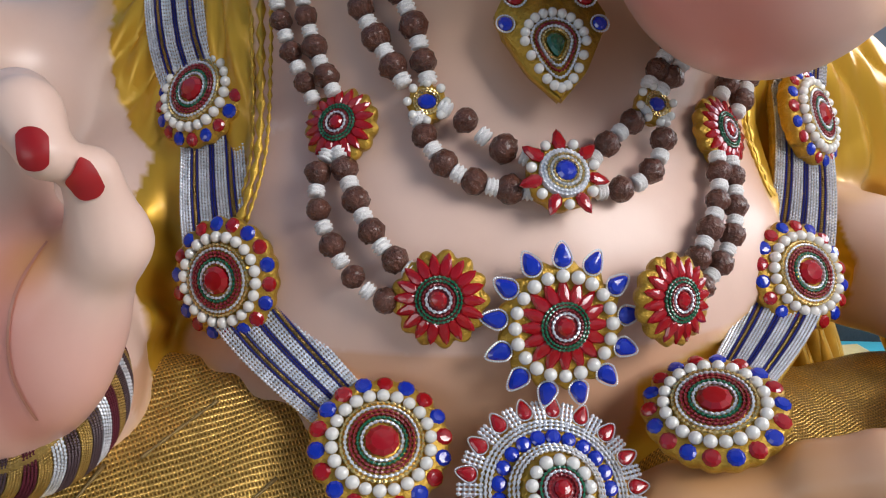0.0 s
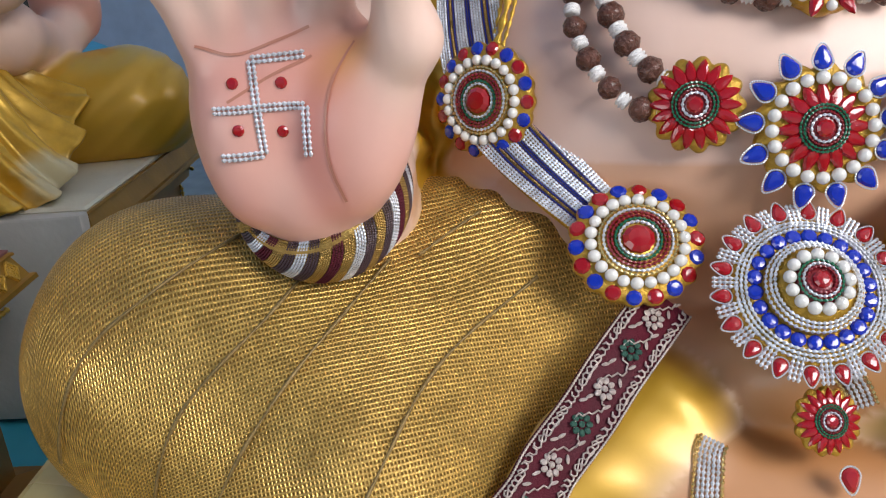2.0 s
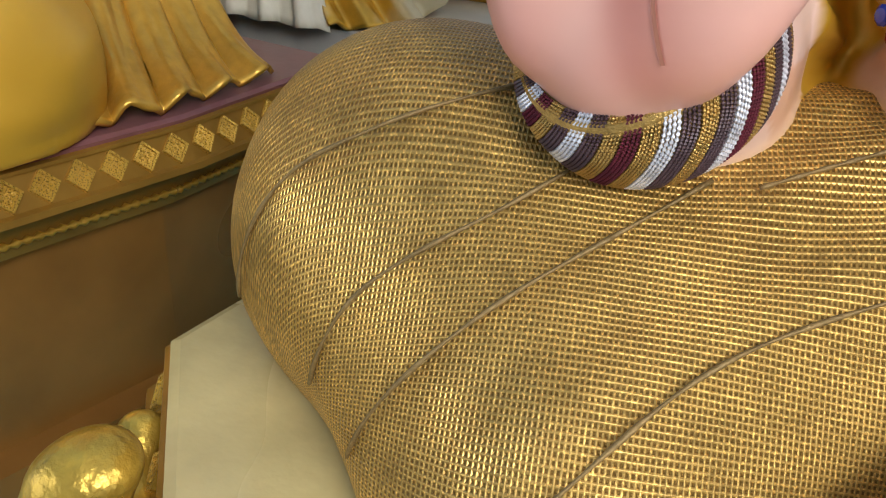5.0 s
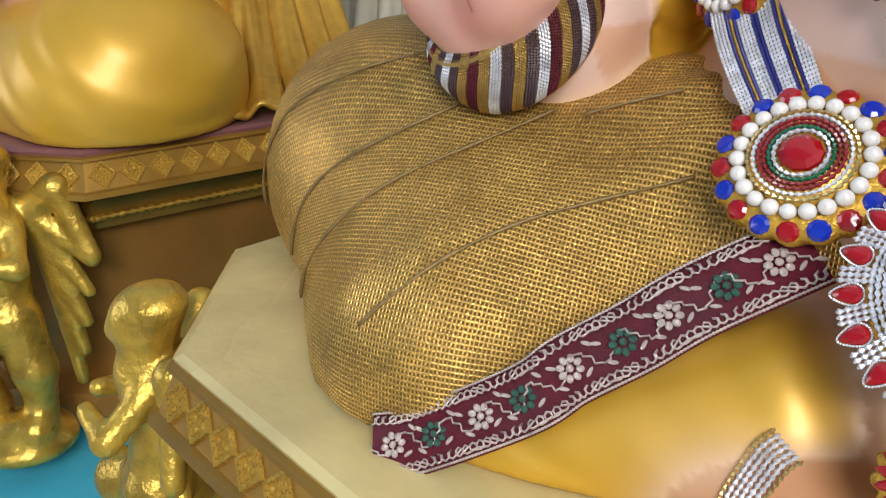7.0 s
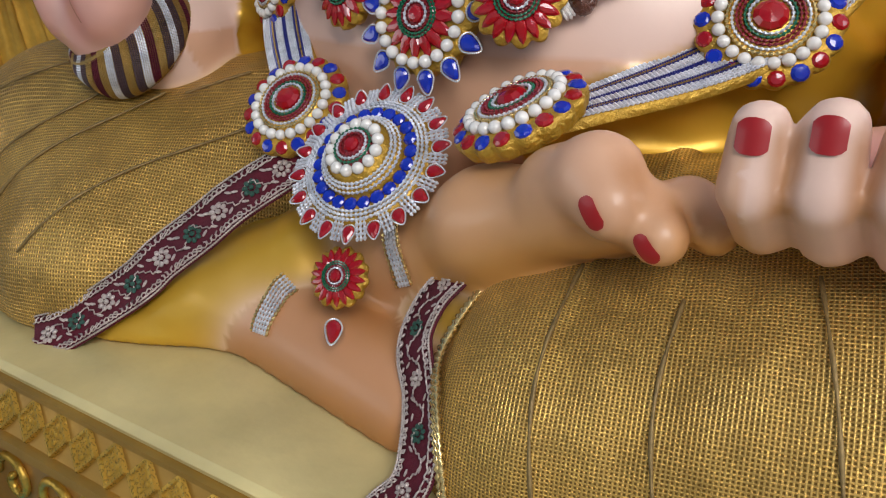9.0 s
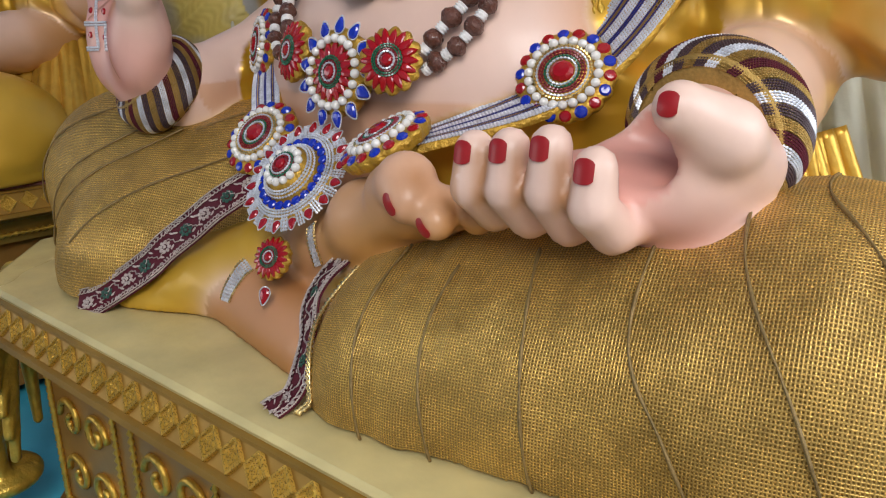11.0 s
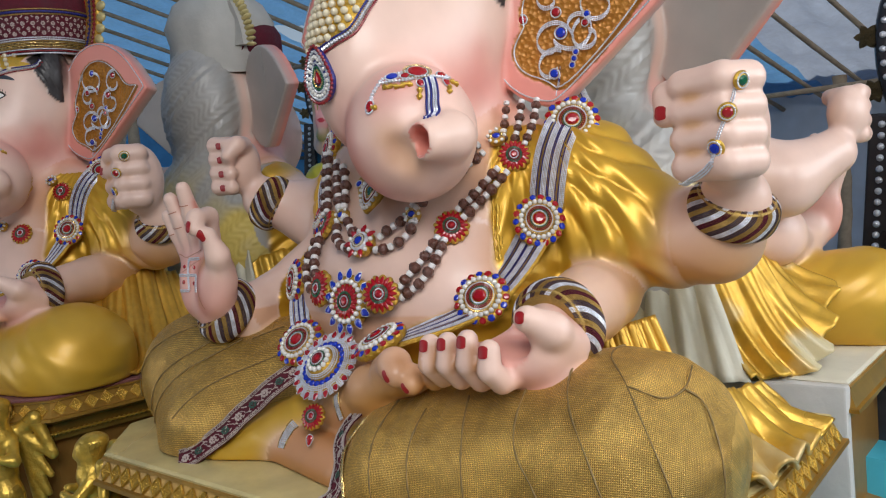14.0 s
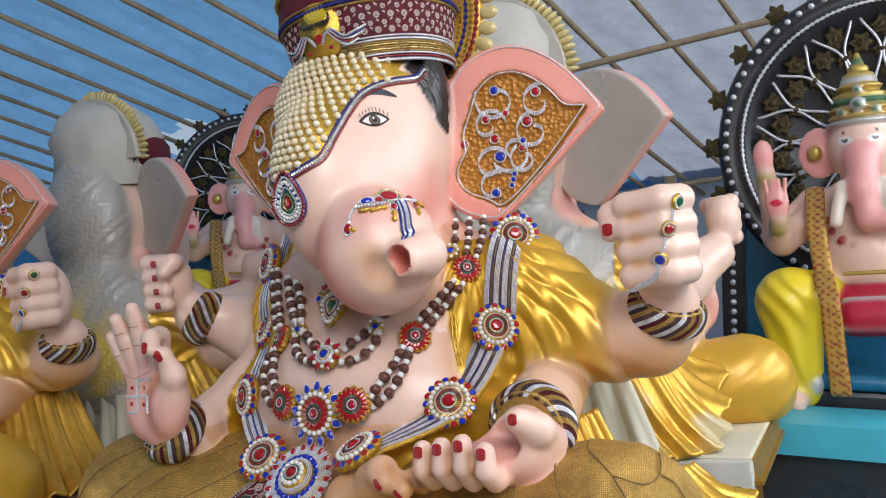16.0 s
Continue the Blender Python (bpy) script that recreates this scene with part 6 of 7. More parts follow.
# scrollwork inside the ears
def ear_work(s):
    t = thing("ear_ornament", "silver bead scrolls with coloured gems on the gold ear panel", "ornament", ROW, "ear ornaments")
    E = lambda u, v, w=0.020: ear_point(s, u, v, w)

    def scroll(cu, cv, r0, turns, start, sx=1):
        line = []
        for k in range(40):
            q = start + turns * 2 * math.pi * k / 39
            r = r0 * 1.42 * (1 - 0.72 * k / 39)
            line.append(E(cu + sx * r * math.cos(q), cv + r * math.sin(q)))
        for d in (-0.0040, 0, 0.0040):
            bm = bmesh.new()
            beaded(bm, [p + Vector((0, 0, d)) for p in line], 0.0024, 0.0042, seg=5)
            part("scroll", bm, M["silver"], t, smooth=False)

    for a in ((0.13, 0.10, 0.045, 0.9, 2.6), (0.24, 0.075, 0.04, 0.9, 0.6), (0.10, 0.03, 0.035, 0.9, 0.2), (0.22, 0.0, 0.038, 1.0, 1.5), (0.16, -0.045, 0.042, 0.9, 3.6), (0.10, -0.075, 0.04, 0.9, 0.0), (0.19, -0.07, 0.03, 0.9, 2.0), (0.10, -0.135, 0.032, 0.8, 1.0)):
        scroll(*a)
    for u, v, c, r in ((0.125, 0.125, "blue", 0.010), (0.235, 0.105, "red", 0.010), (0.095, 0.05, "red", 0.009), (0.205, 0.03, "red", 0.011), (0.115, -0.005, "red", 0.010), (0.125, -0.055, "blue", 0.012), (0.03, -0.01, "red", 0.010), (0.105, -0.15, "blue", 0.010),
                       (0.19, -0.02, "blue", 0.007), (0.185, -0.04, "red", 0.007), (0.16, -0.105, "blue", 0.006), (0.155, -0.12, "blue", 0.006), (0.15, -0.135, "blue", 0.006), (0.15, 0.06, "red", 0.007)):
        m = at_frame(E(u, v), ear_normal(s))
        g = piece("gem", STONE[c], t, m @ Matrix.Scale(r, 4))
        bm = bmesh.new()
        beaded(bm, circle(1.25, 28, 0.0), 0.22, 0.4, True, 5)
        part("bead_rim", bm, M["silver"], g)
    for poly, sc in ((EAR_IN, 1.0), ([(a * 0.97 + 0.004, b * 0.97) for a, b in EAR_OUT], 1.0)):
        pts = [E(a, b, 0.026) for a, b in poly]
        bm = bmesh.new()
        beaded(bm, pts, 0.0028, 0.005, True, 5)
        part("edge_piping", bm, M["silver"], t)
    return t


for s in (-1, 1):
    ear_work(s)

# crown
CROWN = ROW @ pose(0.06, 0.37, 1.235, 0, -3, 0) @ Matrix.Scale(0.88, 4)
crown = thing("crown", "tall maroon velvet crown with embroidered flowers and beaded bands", "crown", CROWN)
bm = bmesh.new()
lathe(bm, [(0.245, 0.0), (0.252, 0.02), (0.250, 0.05), (0.258, 0.08), (0.285, 0.2), (0.275, 0.28), (0.2, 0.36), (0.05, 0.42), (0.0, 0.42)], 64)
part("velvet_body", bm, M["maroon"], crown)
bands = [(0.0, 0.250, "silver", 0.006), (0.010, 0.252, "red_bead", 0.004), (0.018, 0.254, "silver", 0.004)]
bands += [(0.025 + 0.007 * k, 0.253 + 0.001 * (k % 2), "gold_bead" if k % 2 else "gold_cord", 0.0042) for k in range(5)]
bands += [(0.061, 0.254, "silver", 0.005), (0.070, 0.257, "silver", 0.004), (0.170, 0.280, "gold_cord", 0.005), (0.180, 0.283, "blue_bead", 0.008), (0.191, 0.285, "gold_cord", 0.005), (0.27, 0.279, "gold_relief", 0.010)]
for z0, r, mat, th in bands:
    bm = bmesh.new()
    beaded(bm, circle(r, 96, z0), th, th * 1.6, True)
    part("band", bm, M[mat], crown)
for row, (z0, r) in enumerate(((0.088, 0.2605), (0.108, 0.265), (0.130, 0.270), (0.152, 0.2755))):
    for k in range(40):
        q = 2 * math.pi * (k + 0.5 * (row % 2)) / 40
        n = Vector((math.cos(q), math.sin(q), -0.15))
        piece("embroidered_flower", FLOWER["thread"], crown, at_frame(Vector((r * math.cos(q), r * math.sin(q), z0 + 0.0)), n) @ Matrix.Rotation(random.uniform(0, 1.5), 4, "Z") @ Matrix.Scale(0.0105 if row % 2 == 0 else 0.0085, 4))
        q += 0.078
        piece("embroidered_leaf", LEAF, crown, at_frame(Vector((r * math.cos(q), r * math.sin(q), z0 + 0.008)), n) @ Matrix.Rotation(random.choice((-0.9, 0.9)), 4, "Z") @ Matrix.Scale(0.0085, 4))
front_orn = thing("crown_ornament", "gilded crown front ornament with yellow stone, red gem and beaded scrolls", "ornament", CROWN @ Matrix.Rotation(radians(-93), 4, "Z") @ Matrix.Translation((0.262, 0, 0.10)) @ Matrix.Rotation(radians(90), 4, "Y") @ Matrix.Rotation(radians(90), 4, "Z"))
bm = bmesh.new()
prism(bm, [(-0.06, -0.06), (0.06, -0.06), (0.075, 0.03), (0.06, 0.10), (0, 0.14), (-0.06, 0.10), (-0.075, 0.03)], -0.01, 0.012)
bmesh.ops.bevel(bm, geom=bm.edges[:], offset=0.006, segments=2, affect="EDGES")
part("plate", bm, M["gold_relief"], front_orn)
M["yellow_gem"] = material("yellow_stone", (0.62, 0.45, 0.03), 0.12, 0, 60, 0.3, 0, coat=1.0)
for x, y, r, c in ((0, 0.075, 0.045, "yellow"), (0, -0.005, 0.017, "red"), (-0.05, 0.0, 0.008, "red"), (0.05, 0.0, 0.008, "red"), (-0.04, -0.04, 0.008, "red"), (0.04, -0.04, 0.008, "red")):
    me = shared("stone", lambda bm: gem_shape(bm), M[c + "_gem"], False)
    piece("gem", me, front_orn, Matrix.Translation((x, y, 0.011)) @ Matrix.Diagonal((r, r * 0.85, r * 0.5, 1)))
for s in (-1, 1):
    for k, mat in enumerate(("silver", "red_bead", "silver", "blue_bead", "silver")):
        bm = bmesh.new()
        o = 0.008 * k
        beaded(bm, spline([(s * 0.012, -0.02 - o * 0.2, 0.016), (s * (0.035 + o * 0.4), 0.005 + o * 0.2, 0.02), (s * (0.06 + o), -0.02, 0.014), (s * (0.09 + o), -0.045 + o, 0.004), (s * (0.12 + o), -0.03 + o, -0.02)], 24), 0.0042, 0.007, seg=5)
        part("scroll", bm, M[mat], front_orn)
    bm = bmesh.new()
    tube(bm, spline([(s * 0.005, 0.035, 0.026), (s * 0.03, 0.032, 0.026), (s * 0.052, 0.04, 0.022), (s * 0.05, 0.058, 0.02)], 14), [0.006] * 8 + [0.005] * 3 + [0.004] * 3, 6)
    part("black_scroll", bm, M["black"], front_orn)

# halo behind the crown: gold disc with coloured rings and a frilled yellow edge
halo = thing("halo", "halo disc with coloured rings and a frilled yellow edge", "halo", ROW @ pose(0.05, 0.50, 1.42, 86, 6, 0))
bm = bmesh.new()
lathe(bm, [(0.0, 0.012), (0.25, 0.012), (0.29, 0.008), (0.30, 0.0), (0.29, -0.02), (0.0, -0.03)], 64)
part("disc", bm, M["gold"], halo)
for r, mat, th in ((0.285, "red_bead", 0.008), (0.268, "gold_cord", 0.007), (0.252, "blue_bead", 0.008), (0.235, "gold_cord", 0.006), (0.215, "red_bead", 0.008)):
    bead_ring("coloured_ring", halo, mat, r, 0.012, th)
bm = bmesh.new()
FR = 44
for k in range(FR):
    q = 2 * math.pi * k / FR
    ball(bm, (0, 0, 0), 1, 8, 6, Matrix.Rotation(q, 4, "Z") @ Matrix.Translation((0.315, 0, 0)) @ Matrix.Diagonal((0.032, 0.021, 0.012, 1)))
part("frill", bm, M["cream"], halo)

# copies of the jewellery on the next statue of the row
LEFT = ROW @ pose(-2.19, 0.0, 0.035)
to_left = LEFT @ ROW.inverted()
for o in [q for q in scene.objects if q.parent is None and q.get("category") in ("medallion", "garland", "bracelet", "ring", "headpiece", "crown", "ornament", "halo") and q.name.split(".")[0] not in ("palm_ornament", "anklet")]:
    copy_thing(o, to_left @ o.matrix_basis @ Matrix.Diagonal((*o.scale, 1)).inverted())


# ---- thrones ----
OUT = [(-0.675, -0.302), (0.60, -0.325), (0.84, -0.12), (0.89, 0.3), (0.87, 0.74), (-0.9, 0.74), (-0.888, -0.10)]


def inset(poly, d):
    """The outline moved inwards by d."""
    n, res = len(poly), []
    for i in range(n):
        a, b, c = Vector(poly[i - 1]), Vector(poly[i]), Vector(poly[(i + 1) % n])
        e, f = (b - a).normalized(), (c - b).normalized()
        n1, n2 = Vector((-e.y, e.x)), Vector((-f.y, f.x))
        m = (n1 + n2).normalized()
        p = b + m * (d / max(0.3, m.dot(n1)))
        res.append((p.x, p.y))
    return res


def moulded(bm, poly, profile):
    """Sweep (inset, height) pairs round the outline and cap it."""
    rings = [[bm.verts.new((x, y, z)) for x, y in inset(poly, d)] for d, z in profile]
    n = len(poly)
    for A, B in zip(rings, rings[1:]):
        for k in range(n):
            bm.faces.new((A[k], B[k], B[(k + 1) % n], A[(k + 1) % n]))
    bm.faces.new(rings[0])
    bm.faces.new(rings[-1][::-1])


def diamond_shape(bm):
    """A square tile on its corner with a raised rim and four small bosses."""
    o, i = [bm.verts.new((x, y, 0.36)) for x, y in ((0, 1), (1, 0), (0, -1), (-1, 0))], [bm.verts.new((x * 0.78, y * 0.78, 0.36)) for x, y in ((0, 1), (1, 0), (0, -1), (-1, 0))]
    b, f = [bm.verts.new((x * 1.08, y * 1.08, 0.0)) for x, y in ((0, 1), (1, 0), (0, -1), (-1, 0))], [bm.verts.new((x * 0.72, y * 0.72, 0.2)) for x, y in ((0, 1), (1, 0), (0, -1), (-1, 0))]
    for k in range(4):
        j = (k + 1) % 4
        bm.faces.new((b[j], b[k], o[k], o[j]))
        bm.faces.new((o[j], o[k], i[k], i[j]))
        bm.faces.new((i[j], i[k], f[k], f[j]))
    bm.faces.new(f[::-1])
    for x, y in ((0, 0.36), (0.36, 0), (0, -0.36), (-0.36, 0), (0, 0)):
        ball(bm, (x, y, 0.22), (0.17, 0.17, 0.12), 6, 4)


DIAMOND = shared("diamond_tile", diamond_shape, M["gold_relief"], False)


def throne(m, top, label):
    t = thing("throne", label, "throne", m, "row of thrones")
    bm = bmesh.new()
    moulded(bm, OUT, [(0.010, 0.0), (0.0, -0.004), (0.002, -0.010)])
    part("seat_top", bm, M[top], t, smooth=False)
    bm = bmesh.new()
    moulded(bm, OUT, [(0.002, -0.010), (-0.006, -0.012), (-0.007, -0.017), (0.0, -0.019), (-0.020, -0.066), (-0.030, -0.068), (-0.032, -0.078), (-0.012, -0.084), (0.03, -0.10), (0.045, -0.16), (0.075, -0.162)])
    part("frieze", bm, M["frieze"], t, smooth=False)
    bm = bmesh.new()
    moulded(bm, OUT, [(0.078, -0.162), (0.078, -0.50), (0.03, -0.51), (0.02, -0.552)])
    part("body", bm, M["bronze"], t, smooth=False)
    n = len(OUT)
    for k in (0, 1, 2, 3, 6):
        a, b = Vector(OUT[k]), Vector(OUT[(k + 1) % n])
        d = (b - a)
        L = d.length
        d.normalize()
        out = Vector((d.y, -d.x, 0))
        num = max(1, int(L / 0.049))
        for i in range(num):
            p = a + d * (L * (i + 0.5) / num)
            q = Vector((p.x, p.y, -0.0425)) + out * 0.009
            piece("diamond_tile", DIAMOND, t, at_frame(q, out + Vector((0, 0, 0.45))) @ Matrix.Diagonal((0.0225, 0.0245, 0.018, 1)))
        bm = bmesh.new()
        beaded(bm, [Vector((a.x, a.y, -0.135)) - out * 0.034, Vector((b.x, b.y, -0.135)) - out * 0.034], 0.008, 0.017, seg=6)
        part("bead_moulding", bm, M["gold_relief"], t)
        if k in (1, 2, 3):
            continue
        num = max(1, round(L / 0.33))
        for i in range(num):
            u0, u1 = L * (i + 0.1) / num, L * (i + 0.9) / num
            c = lambda u, z: Vector((a.x + d.x * u, a.y + d.y * u, z)) - out * 0.074
            bm = bmesh.new()
            beaded(bm, [c(u0, -0.19), c(u1, -0.19), c(u1, -0.47), c(u0, -0.47)], 0.0075, 0.015, True)
            part("panel_frame", bm, M["gold_relief"], t)
            mid, h = (u0 + u1) / 2, 0.1
            for w in range(4):
                s = 1 if w % 2 else -1
                bm = bmesh.new()
                line = []
                for kk in range(24):
                    q, r = kk / 23 * 7.5, 0.045 * (1 - kk / 26)
                    line.append(c(mid + s * (0.05 + r * math.cos(q)), -0.33 + (0.06 if w < 2 else -0.06) + r * math.sin(q)))
                tube(bm, line, 0.007, 6)
                part("panel_scroll", bm, M["gold_relief"], t)
    return t


M["frieze"] = material("frieze_paint", (0.38, 0.21, 0.035), 0.34, 0.55, 10, 0.4, 0.15, 60)


def raw_throne(m):
    """A throne turned away: gilded at its sides, with a back wall and top of bare plaster."""
    t = throne(m, "pale_plaster", "throne base with gilded sides and bare plaster back")
    bm = bmesh.new()
    box(bm, (-0.905, 0.742, -0.55), (0.875, 0.785, -0.004), 0.008)
    bmesh.ops.subdivide_edges(bm, edges=bm.edges[:], cuts=6, use_grid_fill=True)
    for v in bm.verts:
        v.co.y += 0.012 * noise.noise(v.co * 5)
        v.co.z += 0.006 * noise.noise(v.co * 8 + Vector((3, 1, 2)))
    part("back_wall", bm, M["plaster"], t)
    return t


BACK_RIGHT = ROW @ pose(0.07, 1.69, -0.005, 0, 0, 180)
BACK_LEFT = ROW @ pose(-2.06, 1.68, 0.015, 0, 0, 180)
throne(ROW, "cream", "gilded throne base with diamond frieze and pale yellow top")
throne(LEFT, "plum", "gilded throne base with plum top and diamond frieze")
for m in (BACK_RIGHT, BACK_LEFT):
    raw_throne(m @ pose(0.14, -0.11, 0.0))
copy_thing(statue, LEFT)["label"] = "painted seated statue with gold dhoti on a plum throne"
for m in (BACK_RIGHT, BACK_LEFT):
    copy_thing(statue, m)["label"] = "seated statue facing away with raw plaster back"


# raw plaster crowns with frilled yellow edges on the statues that face away
def raw_crown(m):
    t = thing("crown", "unpainted plaster crown back with frilled yellow edge and maroon front", "crown", m @ pose(0.03, 0.40, 1.22), "raw crowns")
    bm = bmesh.new()
    lathe(bm, [(0.23, 0.0), (0.25, 0.06), (0.24, 0.16), (0.26, 0.24), (0.22, 0.34), (0.10, 0.43), (0.0, 0.45)], 40)
    for v in bm.verts:
        v.co += v.co.normalized() * 0.03 * noise.noise(v.co * 9)
    part("shell", bm, M["plaster"], t)
    bm = bmesh.new()
    lathe(bm, [(0.235, 0.02), (0.262, 0.1), (0.262, 0.2), (0.2, 0.3)], 40, Matrix.Translation((0, -0.05, 0)))
    part("velvet_front", bm, M["maroon"], t)
    bm = bmesh.new()
    for k in range(41):
        q = math.pi * k / 40
        j = random.uniform(0.8, 1.2)
        ball(bm, (0, 0, 0), 1, 8, 6, Matrix.Translation((0.30 * math.cos(q), 0.05, 0.12 + 0.33 * math.sin(q))) @ Matrix.Rotation(-q, 4, "Y") @ Matrix.Diagonal((0.034 * j, 0.022, 0.012 * j, 1)))
    part("frill", bm, M["cream"], t)
    bm = bmesh.new()
    prism(bm, [(0.29 * math.cos(math.pi * k / 24), 0.12 + 0.32 * math.sin(math.pi * k / 24)) for k in range(25)], -0.03, 0.03)
    part("back_plate", bm, M["plaster"], t, m=pose(0, 0.06, 0, 90, 0, 0), smooth=False)


for m in (BACK_RIGHT, BACK_LEFT):
    raw_crown(m)


# gold paint sprayed thinly over plaster
def thin_gilding():
    m = material("thin_gilding", (0.62, 0.36, 0.04), 0.32, 0.45, 30, 0.3, 0.3, 60)
    nt = m.node_tree
    bsdf = nt.nodes["Principled BSDF"]
    tc, n = nt.nodes.new("ShaderNodeTexCoord"), nt.nodes.new("ShaderNodeTexNoise")
    n.inputs["Scale"].default_value, n.inputs["Detail"].default_value = 3.5, 4
    nt.links.new(tc.outputs["Object"], n.inputs["Vector"])
    r = nt.nodes.new("ShaderNodeMapRange")
    r.inputs[1].default_value, r.inputs[2].default_value = 0.50, 0.62
    nt.links.new(n.outputs["Fac"], r.inputs[0])
    mix = nt.nodes.new("ShaderNodeMix")
    mix.data_type = "RGBA"
    nt.links.new(r.outputs[0], mix.inputs["Factor"])
    nt.links.new(bsdf.inputs["Base Color"].links[0].from_socket, mix.inputs["A"])
    mix.inputs["B"].default_value = (0.58, 0.50, 0.30, 1)
    nt.links.new(mix.outputs["Result"], bsdf.inputs["Base Color"])
    inv = nt.nodes.new("ShaderNodeMapRange")
    inv.inputs[3].default_value, inv.inputs[4].default_value = 0.45, 0.0
    nt.links.new(r.outputs[0], inv.inputs[0])
    nt.links.new(inv.outputs[0], bsdf.inputs["Metallic"])
    return m


M["gold_swag"] = thin_gilding()


# cloth falling in folds over the throne tops
def drape(label, top, bottom, folds, depth, mat, m=ROW, sag=0.0):
    nu, nv = 90, 26
    A, B = spline(top, nu), spline(bottom, nu)
    bm = bmesh.new()
    g = {}
    for i in range(nu):
        for j in range(nv):
            v = j / (nv - 1)
            p = A[i].lerp(B[i], v)
            d = (A[min(i + 1, nu - 1)] - A[max(i - 1, 0)]).normalized()
            n = d.cross(B[i] - A[i]).normalized()
            u = i / (nu - 1)
            w = (math.sin(2 * math.pi * folds * u + 1.5 * math.sin(3 * v + 5 * u)) + 0.4 * math.sin(2 * math.pi * folds * 2.3 * u + v * 2)) * depth * (0.35 + 0.65 * v)
            hem = (B[i] - A[i]).normalized() * (0.030 * abs(math.sin(math.pi * folds * u + 0.6)) * v ** 3)
            g[i, j] = bm.verts.new(p + n * w + Vector((hem.x, hem.y, hem.z * 0.2)) + Vector((0, 0, -sag * math.sin(math.pi * v))))
    for i in range(nu - 1):
        for j in range(nv - 1):
            bm.faces.new((g[i, j], g[i + 1, j], g[i + 1, j + 1], g[i, j + 1]))
    o = part("drape", bm, M[mat], None, m=m)
    mod = o.modifiers.new("thickness", "SOLIDIFY")
    mod.thickness = 0.008
    return tagged(o, label, "drape", "drapes over the thrones")


drape("gold painted drape in low folds beside the leg", [(0.66, 0.24, 0.10), (0.74, 0.36, 0.13), (0.76, 0.56, 0.11)], [(0.84, 0.08, 0.014), (0.90, 0.30, 0.014), (0.88, 0.62, 0.014)], 5, 0.020, "gold_swag", ROW, 0.02)
drape("gold pleats hanging below the elbow", [(0.40, 0.34, 0.26), (0.50, 0.36, 0.27), (0.55, 0.46, 0.28)], [(0.44, 0.30, 0.10), (0.58, 0.34, 0.05), (0.66, 0.48, 0.02)], 7, 0.012, "gold", ROW, 0.01)
drape("gold painted drape falling in folds over the throne edge", [(0.46, 0.26, 0.30), (0.54, 0.40, 0.36), (0.56, 0.58, 0.32)], [(0.70, -0.02, 0.018), (0.85, 0.22, 0.018), (0.84, 0.56, 0.018)], 6, 0.016, "gold", LEFT, 0.07)
drape("raw plaster drape of folds at the back of a statue", [(0.30, 0.64, 0.46), (0.0, 0.70, 0.50), (-0.34, 0.64, 0.46)], [(0.50, 0.74, 0.006), (0.0, 0.77, 0.006), (-0.52, 0.74, 0.006)], 9, 0.018, "pale_plaster", BACK_RIGHT)
drape("raw plaster drape of folds at the back of a statue", [(0.30, 0.64, 0.46), (0.0, 0.70, 0.50), (-0.34, 0.64, 0.46)], [(0.50, 0.74, 0.006), (0.0, 0.77, 0.006), (-0.52, 0.74, 0.006)], 9, 0.018, "pale_plaster", BACK_LEFT)


for m in (BACK_RIGHT, BACK_LEFT):
    drape("gold painted swag of folds fading to bare plaster", [(-0.38, 0.30, 0.44), (-0.45, 0.48, 0.38), (-0.36, 0.66, 0.34)], [(-0.62, 0.26, 0.22), (-0.66, 0.54, 0.03), (-0.52, 0.735, 0.02)], 5, 0.018, "gold_swag", m, 0.05)


# gilded winged figures at the throne corners
def winged():
    c = Clay((-0.16, -0.16, -0.50), (0.2, 0.16, 0.10), 0.0065)
    g = GILT
    c.ell((0, 0, 0.02), (0.045, 0.048, 0.05), 0.01, g)
    c.ell((0, -0.04, 0.01), (0.018, 0.014, 0.016), 0.01, g)
    c.ell((0.0, 0.02, 0.045), (0.045, 0.04, 0.03), 0.015, g)
    c.cap((0, 0, -0.03), (0, 0, -0.05), 0.025, 0.03, 0.02, g)
    c.path([(0, 0, -0.06), (0, 0.005, -0.17), (0.0, -0.01, -0.24)], [0.05, 0.042, 0.05], 0.03, g)
    c.path([(-0.045, 0, -0.07), (-0.075, -0.05, -0.12), (-0.03, -0.085, -0.10)], [0.022, 0.018, 0.014], 0.015, g)
    c.path([(0.045, 0, -0.07), (0.075, -0.05, -0.12), (0.03, -0.085, -0.10)], [0.022, 0.018, 0.014], 0.015, g)
    c.path([(-0.02, -0.01, -0.24), (-0.05, -0.075, -0.27), (-0.045, -0.01, -0.42)], [0.045, 0.04, 0.025], 0.02, g)
    c.path([(0.025, -0.01, -0.24), (0.05, -0.02, -0.33), (0.045, -0.01, -0.44)], [0.045, 0.036, 0.025], 0.02, g)
    c.cap((-0.05, -0.05, -0.445), (0.05, -0.05, -0.445), 0.03, 0.03, 0.03, g)
    c.ell((0, -0.02, -0.48), (0.10, 0.09, 0.035), 0.02, g)
    for s in (-1, 1):
        for k in range(5):
            c.cap((s * 0.05, 0.045 + 0.006 * k, -0.05 - 0.01 * k), (s * (0.15 - 0.014 * k), 0.05, -0.14 - 0.062 * k), 0.022, 0.012, 0.012, g)
        c.path([(s * 0.035, 0.04, -0.05), (s * 0.10, 0.055, -0.01), (s * 0.155, 0.05, -0.13)], [0.022, 0.024, 0.014], 0.015, g)
    V, Q = c.mesh()
    me = raw_mesh("winged_figure", V, Q)
    me.materials.append(M["gilding"])
    return me


